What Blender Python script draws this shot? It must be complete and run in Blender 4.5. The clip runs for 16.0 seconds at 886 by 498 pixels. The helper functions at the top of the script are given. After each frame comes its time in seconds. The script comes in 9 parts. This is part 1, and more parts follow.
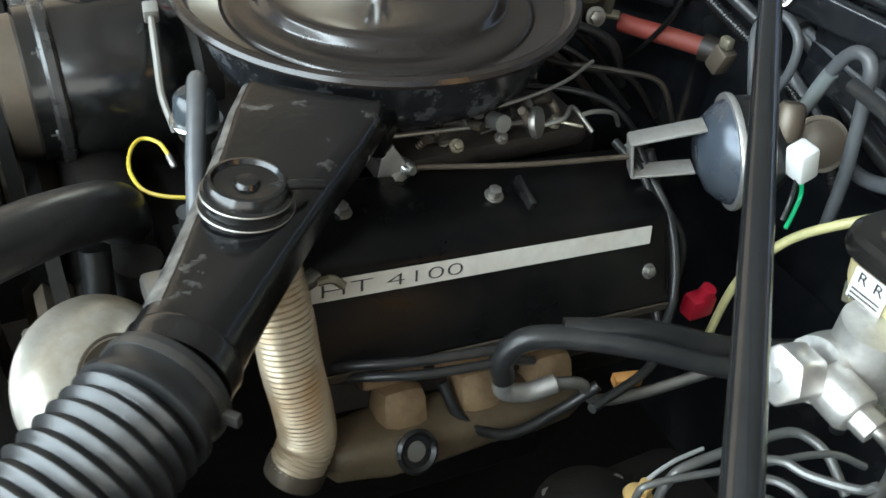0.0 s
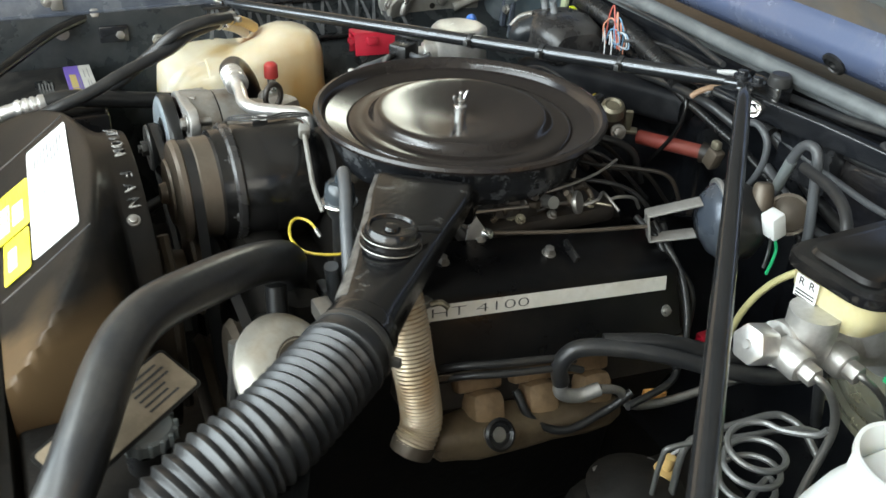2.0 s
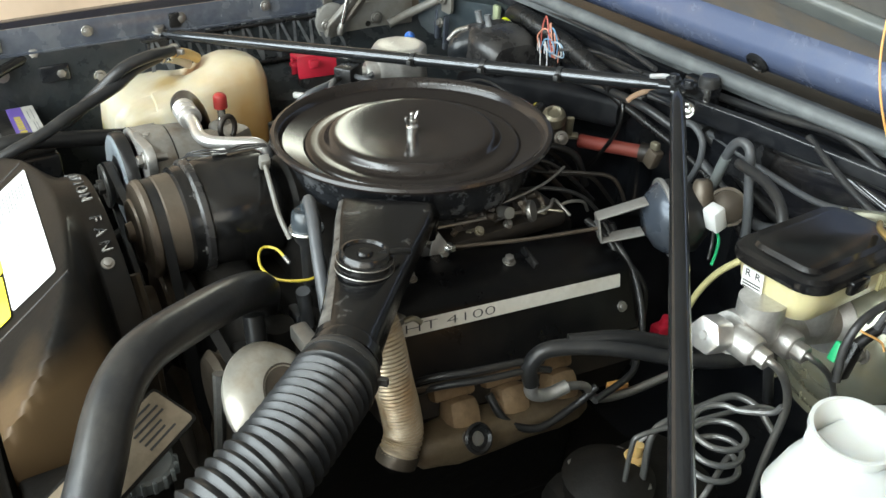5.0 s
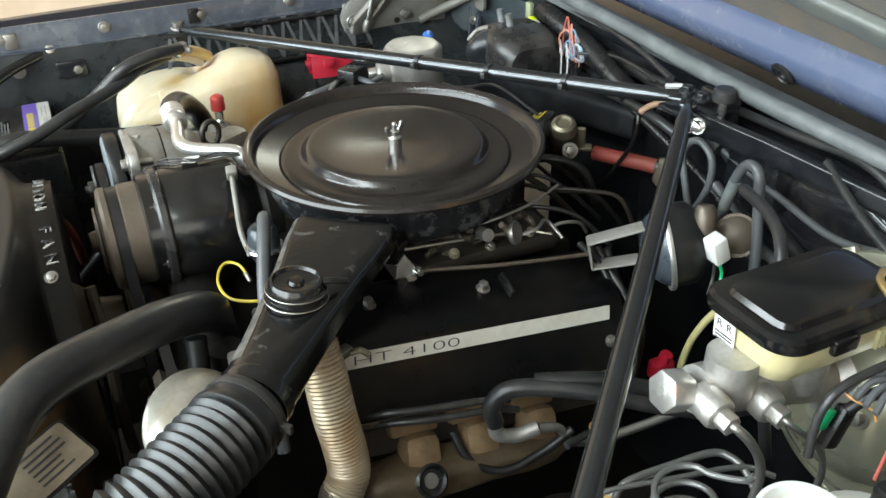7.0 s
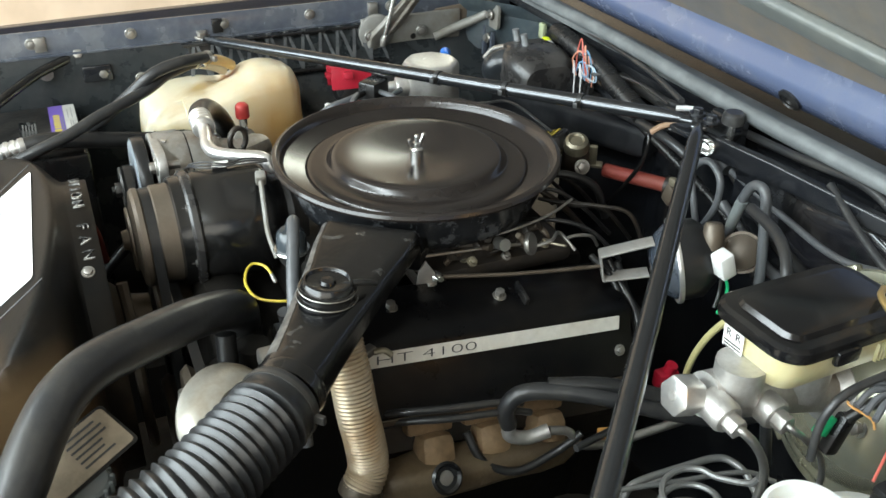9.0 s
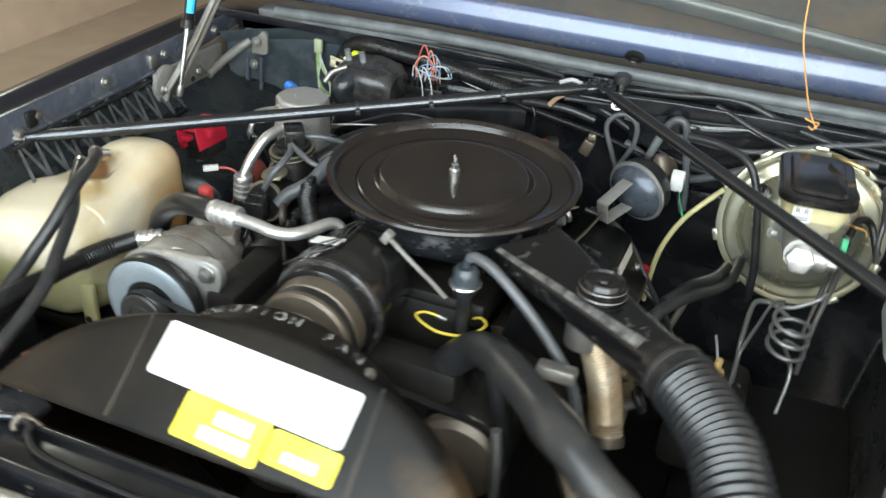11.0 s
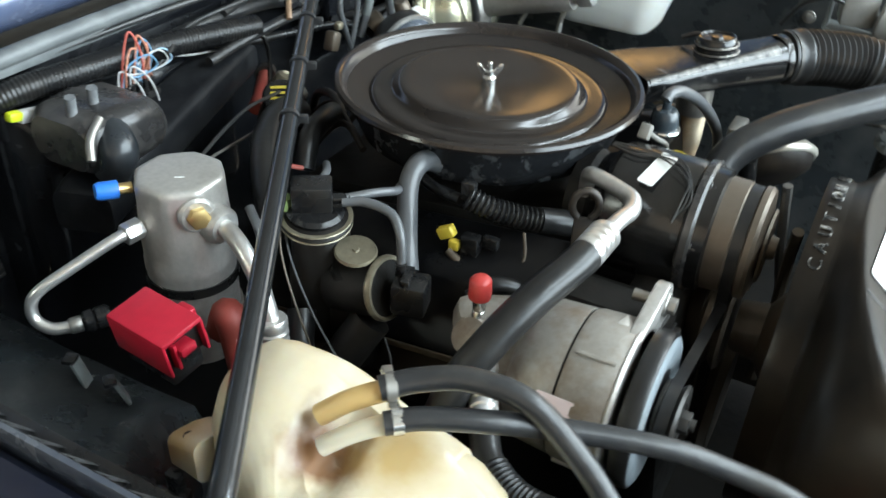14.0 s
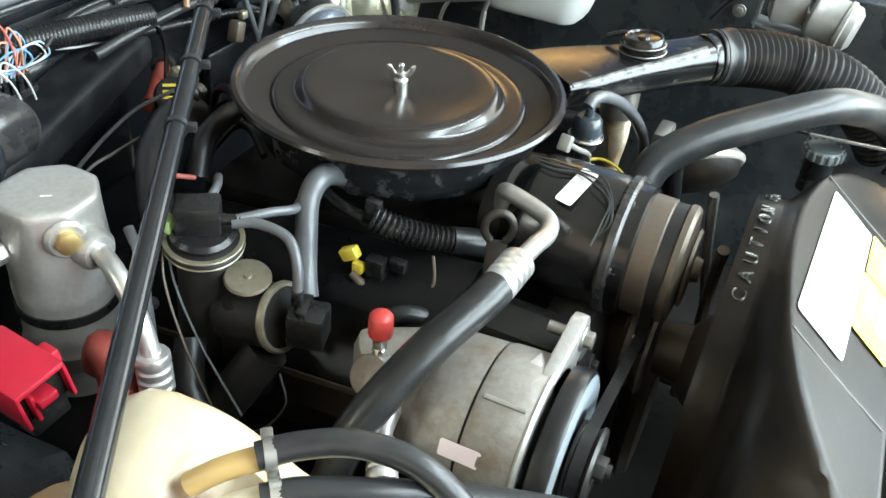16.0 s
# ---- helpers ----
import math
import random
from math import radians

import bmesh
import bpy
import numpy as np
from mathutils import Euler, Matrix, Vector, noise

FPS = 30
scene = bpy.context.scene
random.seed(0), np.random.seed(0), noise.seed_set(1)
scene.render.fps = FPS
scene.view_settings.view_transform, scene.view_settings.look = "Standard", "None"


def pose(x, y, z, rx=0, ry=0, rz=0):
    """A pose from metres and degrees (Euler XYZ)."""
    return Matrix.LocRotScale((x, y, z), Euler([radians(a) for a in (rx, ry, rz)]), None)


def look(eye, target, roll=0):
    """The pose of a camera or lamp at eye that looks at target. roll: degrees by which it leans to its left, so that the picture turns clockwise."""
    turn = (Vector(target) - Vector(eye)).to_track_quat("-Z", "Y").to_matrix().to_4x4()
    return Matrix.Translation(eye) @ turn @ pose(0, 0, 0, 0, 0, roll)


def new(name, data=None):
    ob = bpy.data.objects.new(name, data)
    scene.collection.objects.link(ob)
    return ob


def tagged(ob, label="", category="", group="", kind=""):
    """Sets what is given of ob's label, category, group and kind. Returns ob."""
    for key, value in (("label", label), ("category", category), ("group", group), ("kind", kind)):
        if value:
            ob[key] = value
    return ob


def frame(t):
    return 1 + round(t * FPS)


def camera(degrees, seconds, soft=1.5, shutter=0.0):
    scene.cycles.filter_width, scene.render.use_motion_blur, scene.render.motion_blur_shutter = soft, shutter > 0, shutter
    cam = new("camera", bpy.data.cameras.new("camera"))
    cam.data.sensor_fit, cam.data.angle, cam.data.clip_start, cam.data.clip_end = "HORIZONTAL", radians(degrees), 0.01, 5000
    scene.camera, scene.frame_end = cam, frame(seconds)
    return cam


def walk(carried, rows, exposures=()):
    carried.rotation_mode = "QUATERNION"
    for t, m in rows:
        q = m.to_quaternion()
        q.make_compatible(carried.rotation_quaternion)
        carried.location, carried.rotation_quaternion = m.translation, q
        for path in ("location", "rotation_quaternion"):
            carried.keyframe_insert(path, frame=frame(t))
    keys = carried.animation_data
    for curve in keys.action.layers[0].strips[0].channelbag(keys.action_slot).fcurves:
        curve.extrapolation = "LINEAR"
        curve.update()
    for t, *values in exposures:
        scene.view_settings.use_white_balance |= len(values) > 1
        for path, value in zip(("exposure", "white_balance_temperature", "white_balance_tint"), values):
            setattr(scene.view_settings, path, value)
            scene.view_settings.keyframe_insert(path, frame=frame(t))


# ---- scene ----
cam = camera(52.6, 16.0, soft=1.5, shutter=0.5)
PATH = [
    (0, (-0.328, -0.725, 0.348), (0.450, 0.596, -0.937), 6.2),
    (0.5, (-0.291, -0.748, 0.352), (0.417, 0.637, -0.904), 6.0),
    (1, (-0.330, -0.853, 0.395), (0.324, 0.683, -0.706), 4.3),
    (1.5, (-0.383, -0.918, 0.418), (0.298, 0.635, -0.642), 2.8),
    (2, (-0.503, -0.967, 0.44), (0.269, 0.562, -0.592), 2.9),
    (2.5, (-0.543, -0.966, 0.45), (0.286, 0.546, -0.562), 3.2),
    (3, (-0.582, -0.95, 0.446), (0.261, 0.547, -0.578), 4.5),
    (3.5, (-0.581, -0.974, 0.465), (0.283, 0.512, -0.557), 2.9),
    (4, (-0.566, -0.981, 0.473), (0.325, 0.483, -0.558), 1.1),
    (4.2, (-0.56, -0.983, 0.473), (0.339, 0.479, -0.554), 0.9),
    (6.3, (-0.48, -0.968, 0.497), (0.364, 0.511, -0.551), -0.5),
    (6.5, (-0.449, -0.972, 0.484), (0.353, 0.531, -0.563), -0.6),
    (7, (-0.367, -0.971, 0.478), (0.322, 0.581, -0.579), -1.0),
    (7.5, (-0.357, -0.987, 0.478), (0.282, 0.571, -0.601), -1.0),
    (8, (-0.357, -0.99, 0.481), (0.272, 0.585, -0.58), -0.7),
    (8.5, (-0.369, -0.996, 0.487), (0.279, 0.586, -0.549), -0.2),
    (8.7, (-0.379, -1.003, 0.489), (0.282, 0.579, -0.542), 0.2),
    (10.8, (-1.042, -0.521, 0.583), (0.492, 0.221, -0.465), 3.9),
    (11, (-1.129, -0.401, 0.596), (0.472, 0.183, -0.45), 3.6),
    (11.5, (-1.218, -0.085, 0.606), (0.46, 0.137, -0.461), 3.5),
    (12, (-1.115, 0.24, 0.6), (0.526, 0.044, -0.525), 5.3),
    (12.5, (-1.06, 0.57, 0.585), (0.486, -0.057, -0.519), 6.3),
    (13, (-0.894, 0.808, 0.544), (0.488, -0.142, -0.545), 5.4),
    (13.5, (-0.651, 0.899, 0.502), (0.446, -0.356, -0.603), 5.5),
    (14, (-0.43, 0.934, 0.447), (0.327, -0.531, -0.685), 2.7),
    (14.5, (-0.371, 0.86, 0.417), (0.277, -0.591, -0.797), 2.4),
    (15, (-0.383, 0.812, 0.412), (0.221, -0.645, -0.817), 4.3),
    (15.5, (-0.395, 0.816, 0.43), (0.201, -0.66, -0.78), 4.9),
    (16, (-0.416, 0.838, 0.45), (0.197, -0.657, -0.729), 5.7),
]
walk(cam, [(t, look(eye, target, roll)) for t, eye, target, roll in PATH], exposures=[(0, 0.22, 5950, 6), (0.7, 0.26, 5950, 6), (1.2, 0.12, 6050, 7), (2, 0.05, 6300, 8), (4, 0.0, 6400, 8), (6.4, 0.08, 6350, 7), (7.4, 0.18, 6300, 7), (8.7, 0.20, 6300, 7), (11, -0.1, 6300, 9), (11.6, -0.2, 6250, 9), (12.0, -0.33, 6250, 8), (12.6, -0.18, 6100, 8), (13.0, 0.04, 6000, 7), (13.4, 0.06, 5950, 7), (14.0, 0.3, 5950, 6), (14.6, 0.42, 6050, 6), (15.4, 0.64, 6050, 5), (16, 0.74, 6000, 5)])

# ---- world, sun, lights ----
world = bpy.data.worlds.new("sky")
scene.world = world
world.use_nodes = True
wn = world.node_tree.nodes
sky = wn.new("ShaderNodeTexSky")
sky.sky_type = 'NISHITA'
sky.sun_disc = False
sky.sun_elevation = radians(38)
sky.sun_rotation = radians(-100)
world.node_tree.links.new(sky.outputs[0], wn["Background"].inputs[0])
wn["Background"].inputs[1].default_value = 0.10


def lamp(name, kind, m, energy, colour, **more):
    data = bpy.data.lights.new(name, kind)
    data.energy, data.color = energy, colour
    for k, v in more.items():
        if k == "angle":
            data.angle = v
        elif k == "size":
            data.size = v
        elif k == "size_y":
            data.shape, data.size_y = 'RECTANGLE', v
    ob = new(name, data)
    ob.matrix_world = m
    return ob


# daylight through the wide garage door in front of the car
lamp("daylight_door", 'AREA', look((-3.1, -0.5, 0.85), (0, 0, -0.1)), 255, (0.885, 0.975, 0.985), size=4.4, size_y=1.7)
# added warm fill lamp on the driver side; the open corner is assumed
lamp("driver_side_fill", 'AREA', look((-1.9, -3.05, 0.78), (-0.3, 0, -0.1)), 44, (1.0, 0.90, 0.72), size=3.4, size_y=1.5)
# added overhead strip lamp for line highlights; its real source is unseen
lamp("overhead_strip_fill", 'AREA', look((-1.75, -0.35, 1.62), (0, 0, -0.1)), 62, (0.90, 0.98, 1.0), size=3.2, size_y=0.22)
# daylight through the small window beside the passenger side
lamp("daylight_window", 'AREA', look((1.46, 2.92, 1.28), (0, 0, -0.05)), 14, (0.97, 1.0, 0.84), size=0.60, size_y=0.50)
# added warm area lamp at the driver's wall for orange reflections; source unseen
lamp("orange_reflection_light", 'AREA', look((0.84, -2.93, 1.08), (0.84, 0, 1.08)), 3.4, (1.0, 0.55, 0.18), size=0.85, size_y=0.24)


# ---- materials ----
def mat(name, base, rough=0.5, metal=0.0, var=0.18, scale=60.0, bump=0.15, dirt=(0.1, 0.085, 0.065), amount=0.25,
        dirt_scale=14.0, rough_var=0.12, coat=0.0, trans=0.0, sss=0.0, island=0.0, spec=0.5, dirt_lo=0.45):
    m = bpy.data.materials.new(name)
    m.use_nodes = True
    nt = m.node_tree
    n, l = nt.nodes, nt.links
    p = n["Principled BSDF"]
    co = n.new("ShaderNodeTexCoord")
    fine, big = n.new("ShaderNodeTexNoise"), n.new("ShaderNodeTexNoise")
    fine.inputs["Scale"].default_value, fine.inputs["Detail"].default_value = scale, 6
    big.inputs["Scale"].default_value, big.inputs["Detail"].default_value = dirt_scale, 5
    big.inputs["Roughness"].default_value = 0.65
    l.new(co.outputs["Object"], fine.inputs["Vector"])
    l.new(co.outputs["Object"], big.inputs["Vector"])
    mix = n.new("ShaderNodeMix")
    mix.data_type = 'RGBA'
    mix.inputs[6].default_value = (*[c * (1 - var) for c in base], 1)
    mix.inputs[7].default_value = (*[min(1, c * (1 + var)) for c in base], 1)
    l.new(fine.outputs["Fac"], mix.inputs[0])
    ramp = n.new("ShaderNodeMapRange")
    ramp.inputs["From Min"].default_value, ramp.inputs["From Max"].default_value = dirt_lo, 0.75
    ramp.inputs["To Max"].default_value = amount
    l.new(big.outputs["Fac"], ramp.inputs["Value"])
    mix2 = n.new("ShaderNodeMix")
    mix2.data_type = 'RGBA'
    l.new(ramp.outputs[0], mix2.inputs[0])
    l.new(mix.outputs[2], mix2.inputs[6])
    mix2.inputs[7].default_value = (*dirt, 1)
    out = mix2.outputs[2]
    if island:
        oi, hs = n.new("ShaderNodeObjectInfo"), n.new("ShaderNodeHueSaturation")
        mr = n.new("ShaderNodeMapRange")
        mr.inputs["To Min"].default_value, mr.inputs["To Max"].default_value = 1 - island, 1 + island
        l.new(oi.outputs["Random"], mr.inputs["Value"])
        l.new(mr.outputs[0], hs.inputs["Value"])
        l.new(out, hs.inputs["Color"])
        out = hs.outputs["Color"]
    l.new(out, p.inputs["Base Color"])
    rr = n.new("ShaderNodeMapRange")
    rr.inputs["To Min"].default_value, rr.inputs["To Max"].default_value = max(0.03, rough - rough_var), min(1, rough + rough_var)
    l.new(big.outputs["Fac"], rr.inputs["Value"])
    l.new(rr.outputs[0], p.inputs["Roughness"])
    p.inputs["Metallic"].default_value = metal
    p.inputs["Coat Weight"].default_value = coat
    p.inputs["Coat Roughness"].default_value = 0.15
    p.inputs["Transmission Weight"].default_value = trans
    p.inputs["Specular IOR Level"].default_value = spec
    if sss:
        p.inputs["Subsurface Weight"].default_value = sss
        p.inputs["Subsurface Radius"].default_value = (0.03, 0.022, 0.012)
        p.inputs["Subsurface Scale"].default_value = 0.6
    b = n.new("ShaderNodeBump")
    b.inputs["Strength"].default_value, b.inputs["Distance"].default_value = bump, 0.002
    l.new(fine.outputs["Fac"], b.inputs["Height"])
    l.new(b.outputs[0], p.inputs["Normal"])
    return m


M_LID = mat("lid_black_paint", (0.0150, 0.0120, 0.0108), 0.18, 0.0, var=0.2, scale=60, bump=0.006, dirt=(0.030, 0.023, 0.019), amount=0.45, rough_var=0.05, dirt_scale=11, spec=0.45)
M_PAN = mat("pan_black_paint", (0.0130, 0.0140, 0.0160), 0.26, 0.0, bump=0.2, dirt=(0.17, 0.175, 0.18), amount=0.8, dirt_scale=26, dirt_lo=0.52)
M_DUCT = mat("duct_satin_black", (0.0070, 0.0068, 0.0068), 0.19, 0.0, scale=140, bump=0.08, dirt=(0.03, 0.027, 0.024), amount=0.4, spec=0.5, dirt_scale=26)
M_SNORKEL = mat("scuffed_duct_black", (0.0052, 0.0052, 0.0056), 0.2, 0.0, scale=140, bump=0.1, dirt=(0.15, 0.145, 0.135), amount=0.6, spec=0.5, dirt_scale=34, dirt_lo=0.60)
M_EDGESHEEN = mat("worn_lit_duct", (0.030, 0.030, 0.030), 0.3, 0.1, scale=160, bump=0.15, dirt=(0.24, 0.23, 0.21), amount=0.8, dirt_scale=60, dirt_lo=0.4)
M_COVER = mat("cover_black", (0.0036, 0.0036, 0.004), 0.3, 0.0, bump=0.05, dirt=(0.016, 0.013, 0.010), amount=0.5, spec=0.13)
M_RUBBER = mat("black_rubber", (0.0115, 0.0115, 0.0118), 0.33, 0, scale=120, bump=0.15, dirt=(0.04, 0.037, 0.033), amount=0.45, dirt_scale=20, spec=0.4)
M_HOSE = mat("grey_black_hose", (0.0195, 0.0199, 0.0210), 0.33, 0, scale=150, bump=0.15, dirt=(0.065, 0.06, 0.052), amount=0.5, dirt_scale=18, spec=0.45)
M_GREYHOSE = mat("faded_grey_hose", (0.0738, 0.0774, 0.0828), 0.36, 0, scale=90, bump=0.12, dirt=(0.05, 0.045, 0.04), amount=0.5, dirt_scale=24)
M_APRONPALE = mat("dusty_pale_grey_metal", (0.26, 0.255, 0.24), 0.42, 0.3, scale=90, bump=0.15, dirt=(0.11, 0.10, 0.085), amount=0.6, dirt_scale=24)
M_PALECAP = mat("pale_grey_cap", (0.135, 0.15, 0.15), 0.5, 0, scale=90, bump=0.12, dirt=(0.10, 0.09, 0.08), amount=0.5, dirt_scale=24)
M_TAN = mat("tan_cloth_tape", (0.36, 0.24, 0.15), 0.6, 0, scale=150, bump=0.4, dirt=(0.16, 0.06, 0.03), amount=0.8, dirt_scale=22)
M_PLATED = mat("dull_yellow_plate", (0.24, 0.215, 0.155), 0.36, 0.6, scale=90, bump=0.15, dirt=(0.06, 0.05, 0.035), amount=0.7, dirt_scale=30)
# both castings' browns are darkened to hold the shade below the cover
M_LOG = mat("brown_shaded_log", (0.135, 0.098, 0.058), 0.5, 0.2, scale=130, bump=0.5, dirt=(0.06, 0.04, 0.025), amount=0.8, dirt_scale=18)
M_BOSS = mat("tan_shaded_boss", (0.27, 0.178, 0.098), 0.5, 0.2, scale=130, bump=0.5, dirt=(0.12, 0.075, 0.04), amount=0.8, dirt_scale=26)
M_BELLOWS = mat("corrugated_hose_rubber", (0.013, 0.0135, 0.0145), 0.37, 0, scale=150, bump=0.1, dirt=(0.035, 0.033, 0.03), amount=0.4, dirt_scale=18, spec=0.55)
M_DUSTGREY = mat("dusty_pale_steel", (0.20, 0.195, 0.18), 0.5, 0.2, scale=90, bump=0.25, dirt=(0.11, 0.085, 0.055), amount=0.7, dirt_scale=16)
M_PLASTIC = mat("black_plastic", (0.0090, 0.0090, 0.0094), 0.28, 0, scale=200, bump=0.1, dirt=(0.035, 0.03, 0.025), amount=0.4, spec=0.4)
M_CREAMCLIP = mat("cream_plastic_clip", (0.62, 0.55, 0.38), 0.45, 0, scale=120, bump=0.06, dirt=(0.35, 0.28, 0.16), amount=0.5, dirt_scale=50)
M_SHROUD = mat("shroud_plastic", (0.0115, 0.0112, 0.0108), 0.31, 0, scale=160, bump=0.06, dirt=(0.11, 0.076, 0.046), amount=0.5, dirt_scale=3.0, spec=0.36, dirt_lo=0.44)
M_ALU = mat("cast_aluminium", (0.50, 0.49, 0.47), 0.45, 0.75, scale=180, bump=0.3, dirt=(0.22, 0.17, 0.12), amount=0.55, dirt_scale=18)
M_ALUDIRTY = mat("dirty_aluminium", (0.28, 0.262, 0.235), 0.45, 0.35, scale=130, bump=0.4, dirt=(0.15, 0.095, 0.05), amount=0.85, dirt_scale=22)
M_ACCUM = mat("warm_grey_canister", (0.46, 0.445, 0.42), 0.36, 0.55, scale=180, bump=0.12, dirt=(0.24, 0.20, 0.15), amount=0.45, dirt_scale=14)
M_ALUPIPE = mat("bright_aluminium_pipe", (0.72, 0.71, 0.69), 0.32, 0.85, scale=150, bump=0.1, dirt=(0.35, 0.32, 0.28), amount=0.4)
M_CHROME = mat("bright_zinc", (0.7, 0.7, 0.68), 0.22, 0.95, scale=200, bump=0.05, dirt=(0.3, 0.27, 0.2), amount=0.3)
M_STEEL = mat("dull_steel", (0.33, 0.32, 0.30), 0.42, 0.85, scale=120, bump=0.15, dirt=(0.16, 0.11, 0.07), amount=0.5)
M_BRAKELINE = mat("dull_grey_steel_line", (0.20, 0.20, 0.195), 0.42, 0.6, scale=120, bump=0.1, dirt=(0.10, 0.085, 0.065), amount=0.6, dirt_scale=30)
M_FOIL = mat("foil_heat_tube", (0.47, 0.39, 0.28), 0.42, 0.5, scale=90, bump=0.25, dirt=(0.34, 0.21, 0.09), amount=1.0, dirt_scale=14)
M_TANK = mat("cream_translucent_plastic", (0.66, 0.61, 0.48), 0.32, 0, var=0.06, scale=25, bump=0.06, dirt=(0.46, 0.32, 0.14), amount=0.6, dirt_scale=9, sss=0.35)
M_TANKAMBER = mat("amber_stained_plastic", (0.58, 0.40, 0.16), 0.4, 0, var=0.1, scale=25, bump=0.05, dirt=(0.35, 0.2, 0.06), amount=0.5, sss=0.2)
M_YELLOWED = mat("yellowed_reservoir_plastic", (0.52, 0.47, 0.27), 0.34, 0, var=0.06, scale=25, bump=0.05, dirt=(0.30, 0.21, 0.08), amount=0.55, dirt_scale=22, sss=0.3)
M_CAN = mat("pale_zinc_can", (0.60, 0.57, 0.50), 0.33, 0.5, scale=60, bump=0.08, dirt=(0.30, 0.20, 0.085), amount=1.0, dirt_scale=14)
M_BOOST = mat("yellow_zinc_plate", (0.45, 0.445, 0.345), 0.24, 0.72, scale=40, bump=0.04, dirt=(0.46, 0.38, 0.19), amount=0.6, dirt_scale=18)
M_RED = mat("red_plastic", (0.42, 0.010, 0.030), 0.42, 0, scale=100, bump=0.06, dirt=(0.35, 0.02, 0.03), amount=0.3)
M_CAPRED = mat("faded_red_cap", (0.40, 0.035, 0.03), 0.45, 0, scale=120, bump=0.1, dirt=(0.22, 0.03, 0.03), amount=0.5, dirt_scale=60)
M_REDDULL = mat("faded_red_rubber", (0.22, 0.035, 0.025), 0.6, 0, scale=70, bump=0.1, dirt=(0.12, 0.05, 0.03), amount=0.5)
M_BOOT = mat("faded_red_boot", (0.33, 0.075, 0.05), 0.55, 0, scale=90, bump=0.15, dirt=(0.17, 0.07, 0.05), amount=0.6, dirt_scale=40)
M_BLUECAP = mat("blue_plastic", (0.03, 0.16, 0.60), 0.4, 0, amount=0.1)
M_WHITEP = mat("white_plastic", (0.62, 0.635, 0.62), 0.4, 0, var=0.05, scale=40, bump=0.05, dirt=(0.55, 0.50, 0.38), amount=0.35, sss=0.15)
M_LABEL = mat("white_paper_label", (0.6660, 0.6660, 0.6480), 0.5, 0, var=0.02, scale=60, bump=0.02, dirt=(0.64, 0.63, 0.58), amount=0.3)
M_YELLOW = mat("yellow_label", (0.86, 0.72, 0.03), 0.45, 0, var=0.05, bump=0.02, dirt=(0.8, 0.7, 0.25), amount=0.2)
M_INK = mat("black_print", (0.03, 0.03, 0.03), 0.5, 0, bump=0.0, amount=0.1)
M_PALEINK = mat("pale_print", (0.17, 0.17, 0.175), 0.5, 0, bump=0.0, amount=0.1)
M_GREYINK = mat("worn_grey_print", (0.13, 0.13, 0.125), 0.6, 0, var=0.3, scale=300, bump=0.0, dirt=(0.03, 0.03, 0.03), amount=0.8, dirt_scale=200)
M_OCHREINK = mat("faded_ochre_print", (0.42, 0.34, 0.06), 0.5, 0, bump=0.0, amount=0.2)
M_PURPLE = mat("purple_label", (0.14, 0.09, 0.36), 0.4, 0, bump=0.02, amount=0.2)
M_STRIP = mat("brushed_strip", (0.62, 0.59, 0.53), 0.42, 0.1, scale=90, bump=0.05, dirt=(0.42, 0.33, 0.22), amount=0.4)
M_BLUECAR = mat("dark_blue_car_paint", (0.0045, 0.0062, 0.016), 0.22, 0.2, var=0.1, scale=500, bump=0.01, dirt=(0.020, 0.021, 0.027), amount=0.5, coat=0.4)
# paler than M_BLUECAR: the edge's daylight highlight is put into the colour
M_BLUEHOOD = mat("hood_edge_lit_blue", (0.088, 0.110, 0.185), 0.26, 0.2, var=0.1, scale=400, bump=0.03, dirt=(0.16, 0.17, 0.21), amount=0.6, coat=0.45)
M_SEAL = mat("grey_weatherstrip", (0.115, 0.12, 0.125), 0.55, 0, scale=80, bump=0.3, dirt=(0.25, 0.25, 0.25), amount=0.75, dirt_scale=22)
M_WORNSEAL = mat("worn_pale_rubber", (0.085, 0.092, 0.095), 0.5, 0, var=0.25, scale=60, bump=0.2, dirt=(0.21, 0.22, 0.22), amount=0.6, dirt_scale=17)
M_HOODRIB = mat("dusty_hood_rib", (0.10, 0.108, 0.104), 0.35, 0, scale=60, bump=0.15, dirt=(0.18, 0.175, 0.15), amount=0.6, dirt_scale=12)
M_INSUL = mat("hood_inner_panel", (0.130, 0.122, 0.112), 0.7, 0, scale=50, bump=0.3, dirt=(0.30, 0.20, 0.09), amount=0.55, dirt_scale=4)
M_BODYBLK = mat("body_black_paint", (0.0080, 0.0088, 0.0108), 0.22, 0.0, scale=80, bump=0.15, dirt=(0.045, 0.045, 0.046), amount=0.55, dirt_scale=9)
M_BLUEGREY = mat("dusty_blue_body_paint", (0.024, 0.031, 0.037), 0.24, 0.0, scale=60, bump=0.35, dirt=(0.085, 0.096, 0.105), amount=0.65, dirt_scale=13)
M_DUSTBLUE = mat("dusty_blue_grey_panel", (0.070, 0.090, 0.102), 0.34, 0.1, scale=60, bump=0.4, dirt=(0.19, 0.205, 0.215), amount=0.8, dirt_scale=16)
M_RUSTPANEL = mat("brown_stained_panel", (0.105, 0.080, 0.058), 0.5, 0.1, scale=60, bump=0.3, dirt=(0.05, 0.045, 0.042), amount=0.7, dirt_scale=16)
M_SERVO = mat("servo_grey_paint", (0.055, 0.066, 0.085), 0.27, 0.3, scale=70, bump=0.08, dirt=(0.11, 0.115, 0.12), amount=0.5)
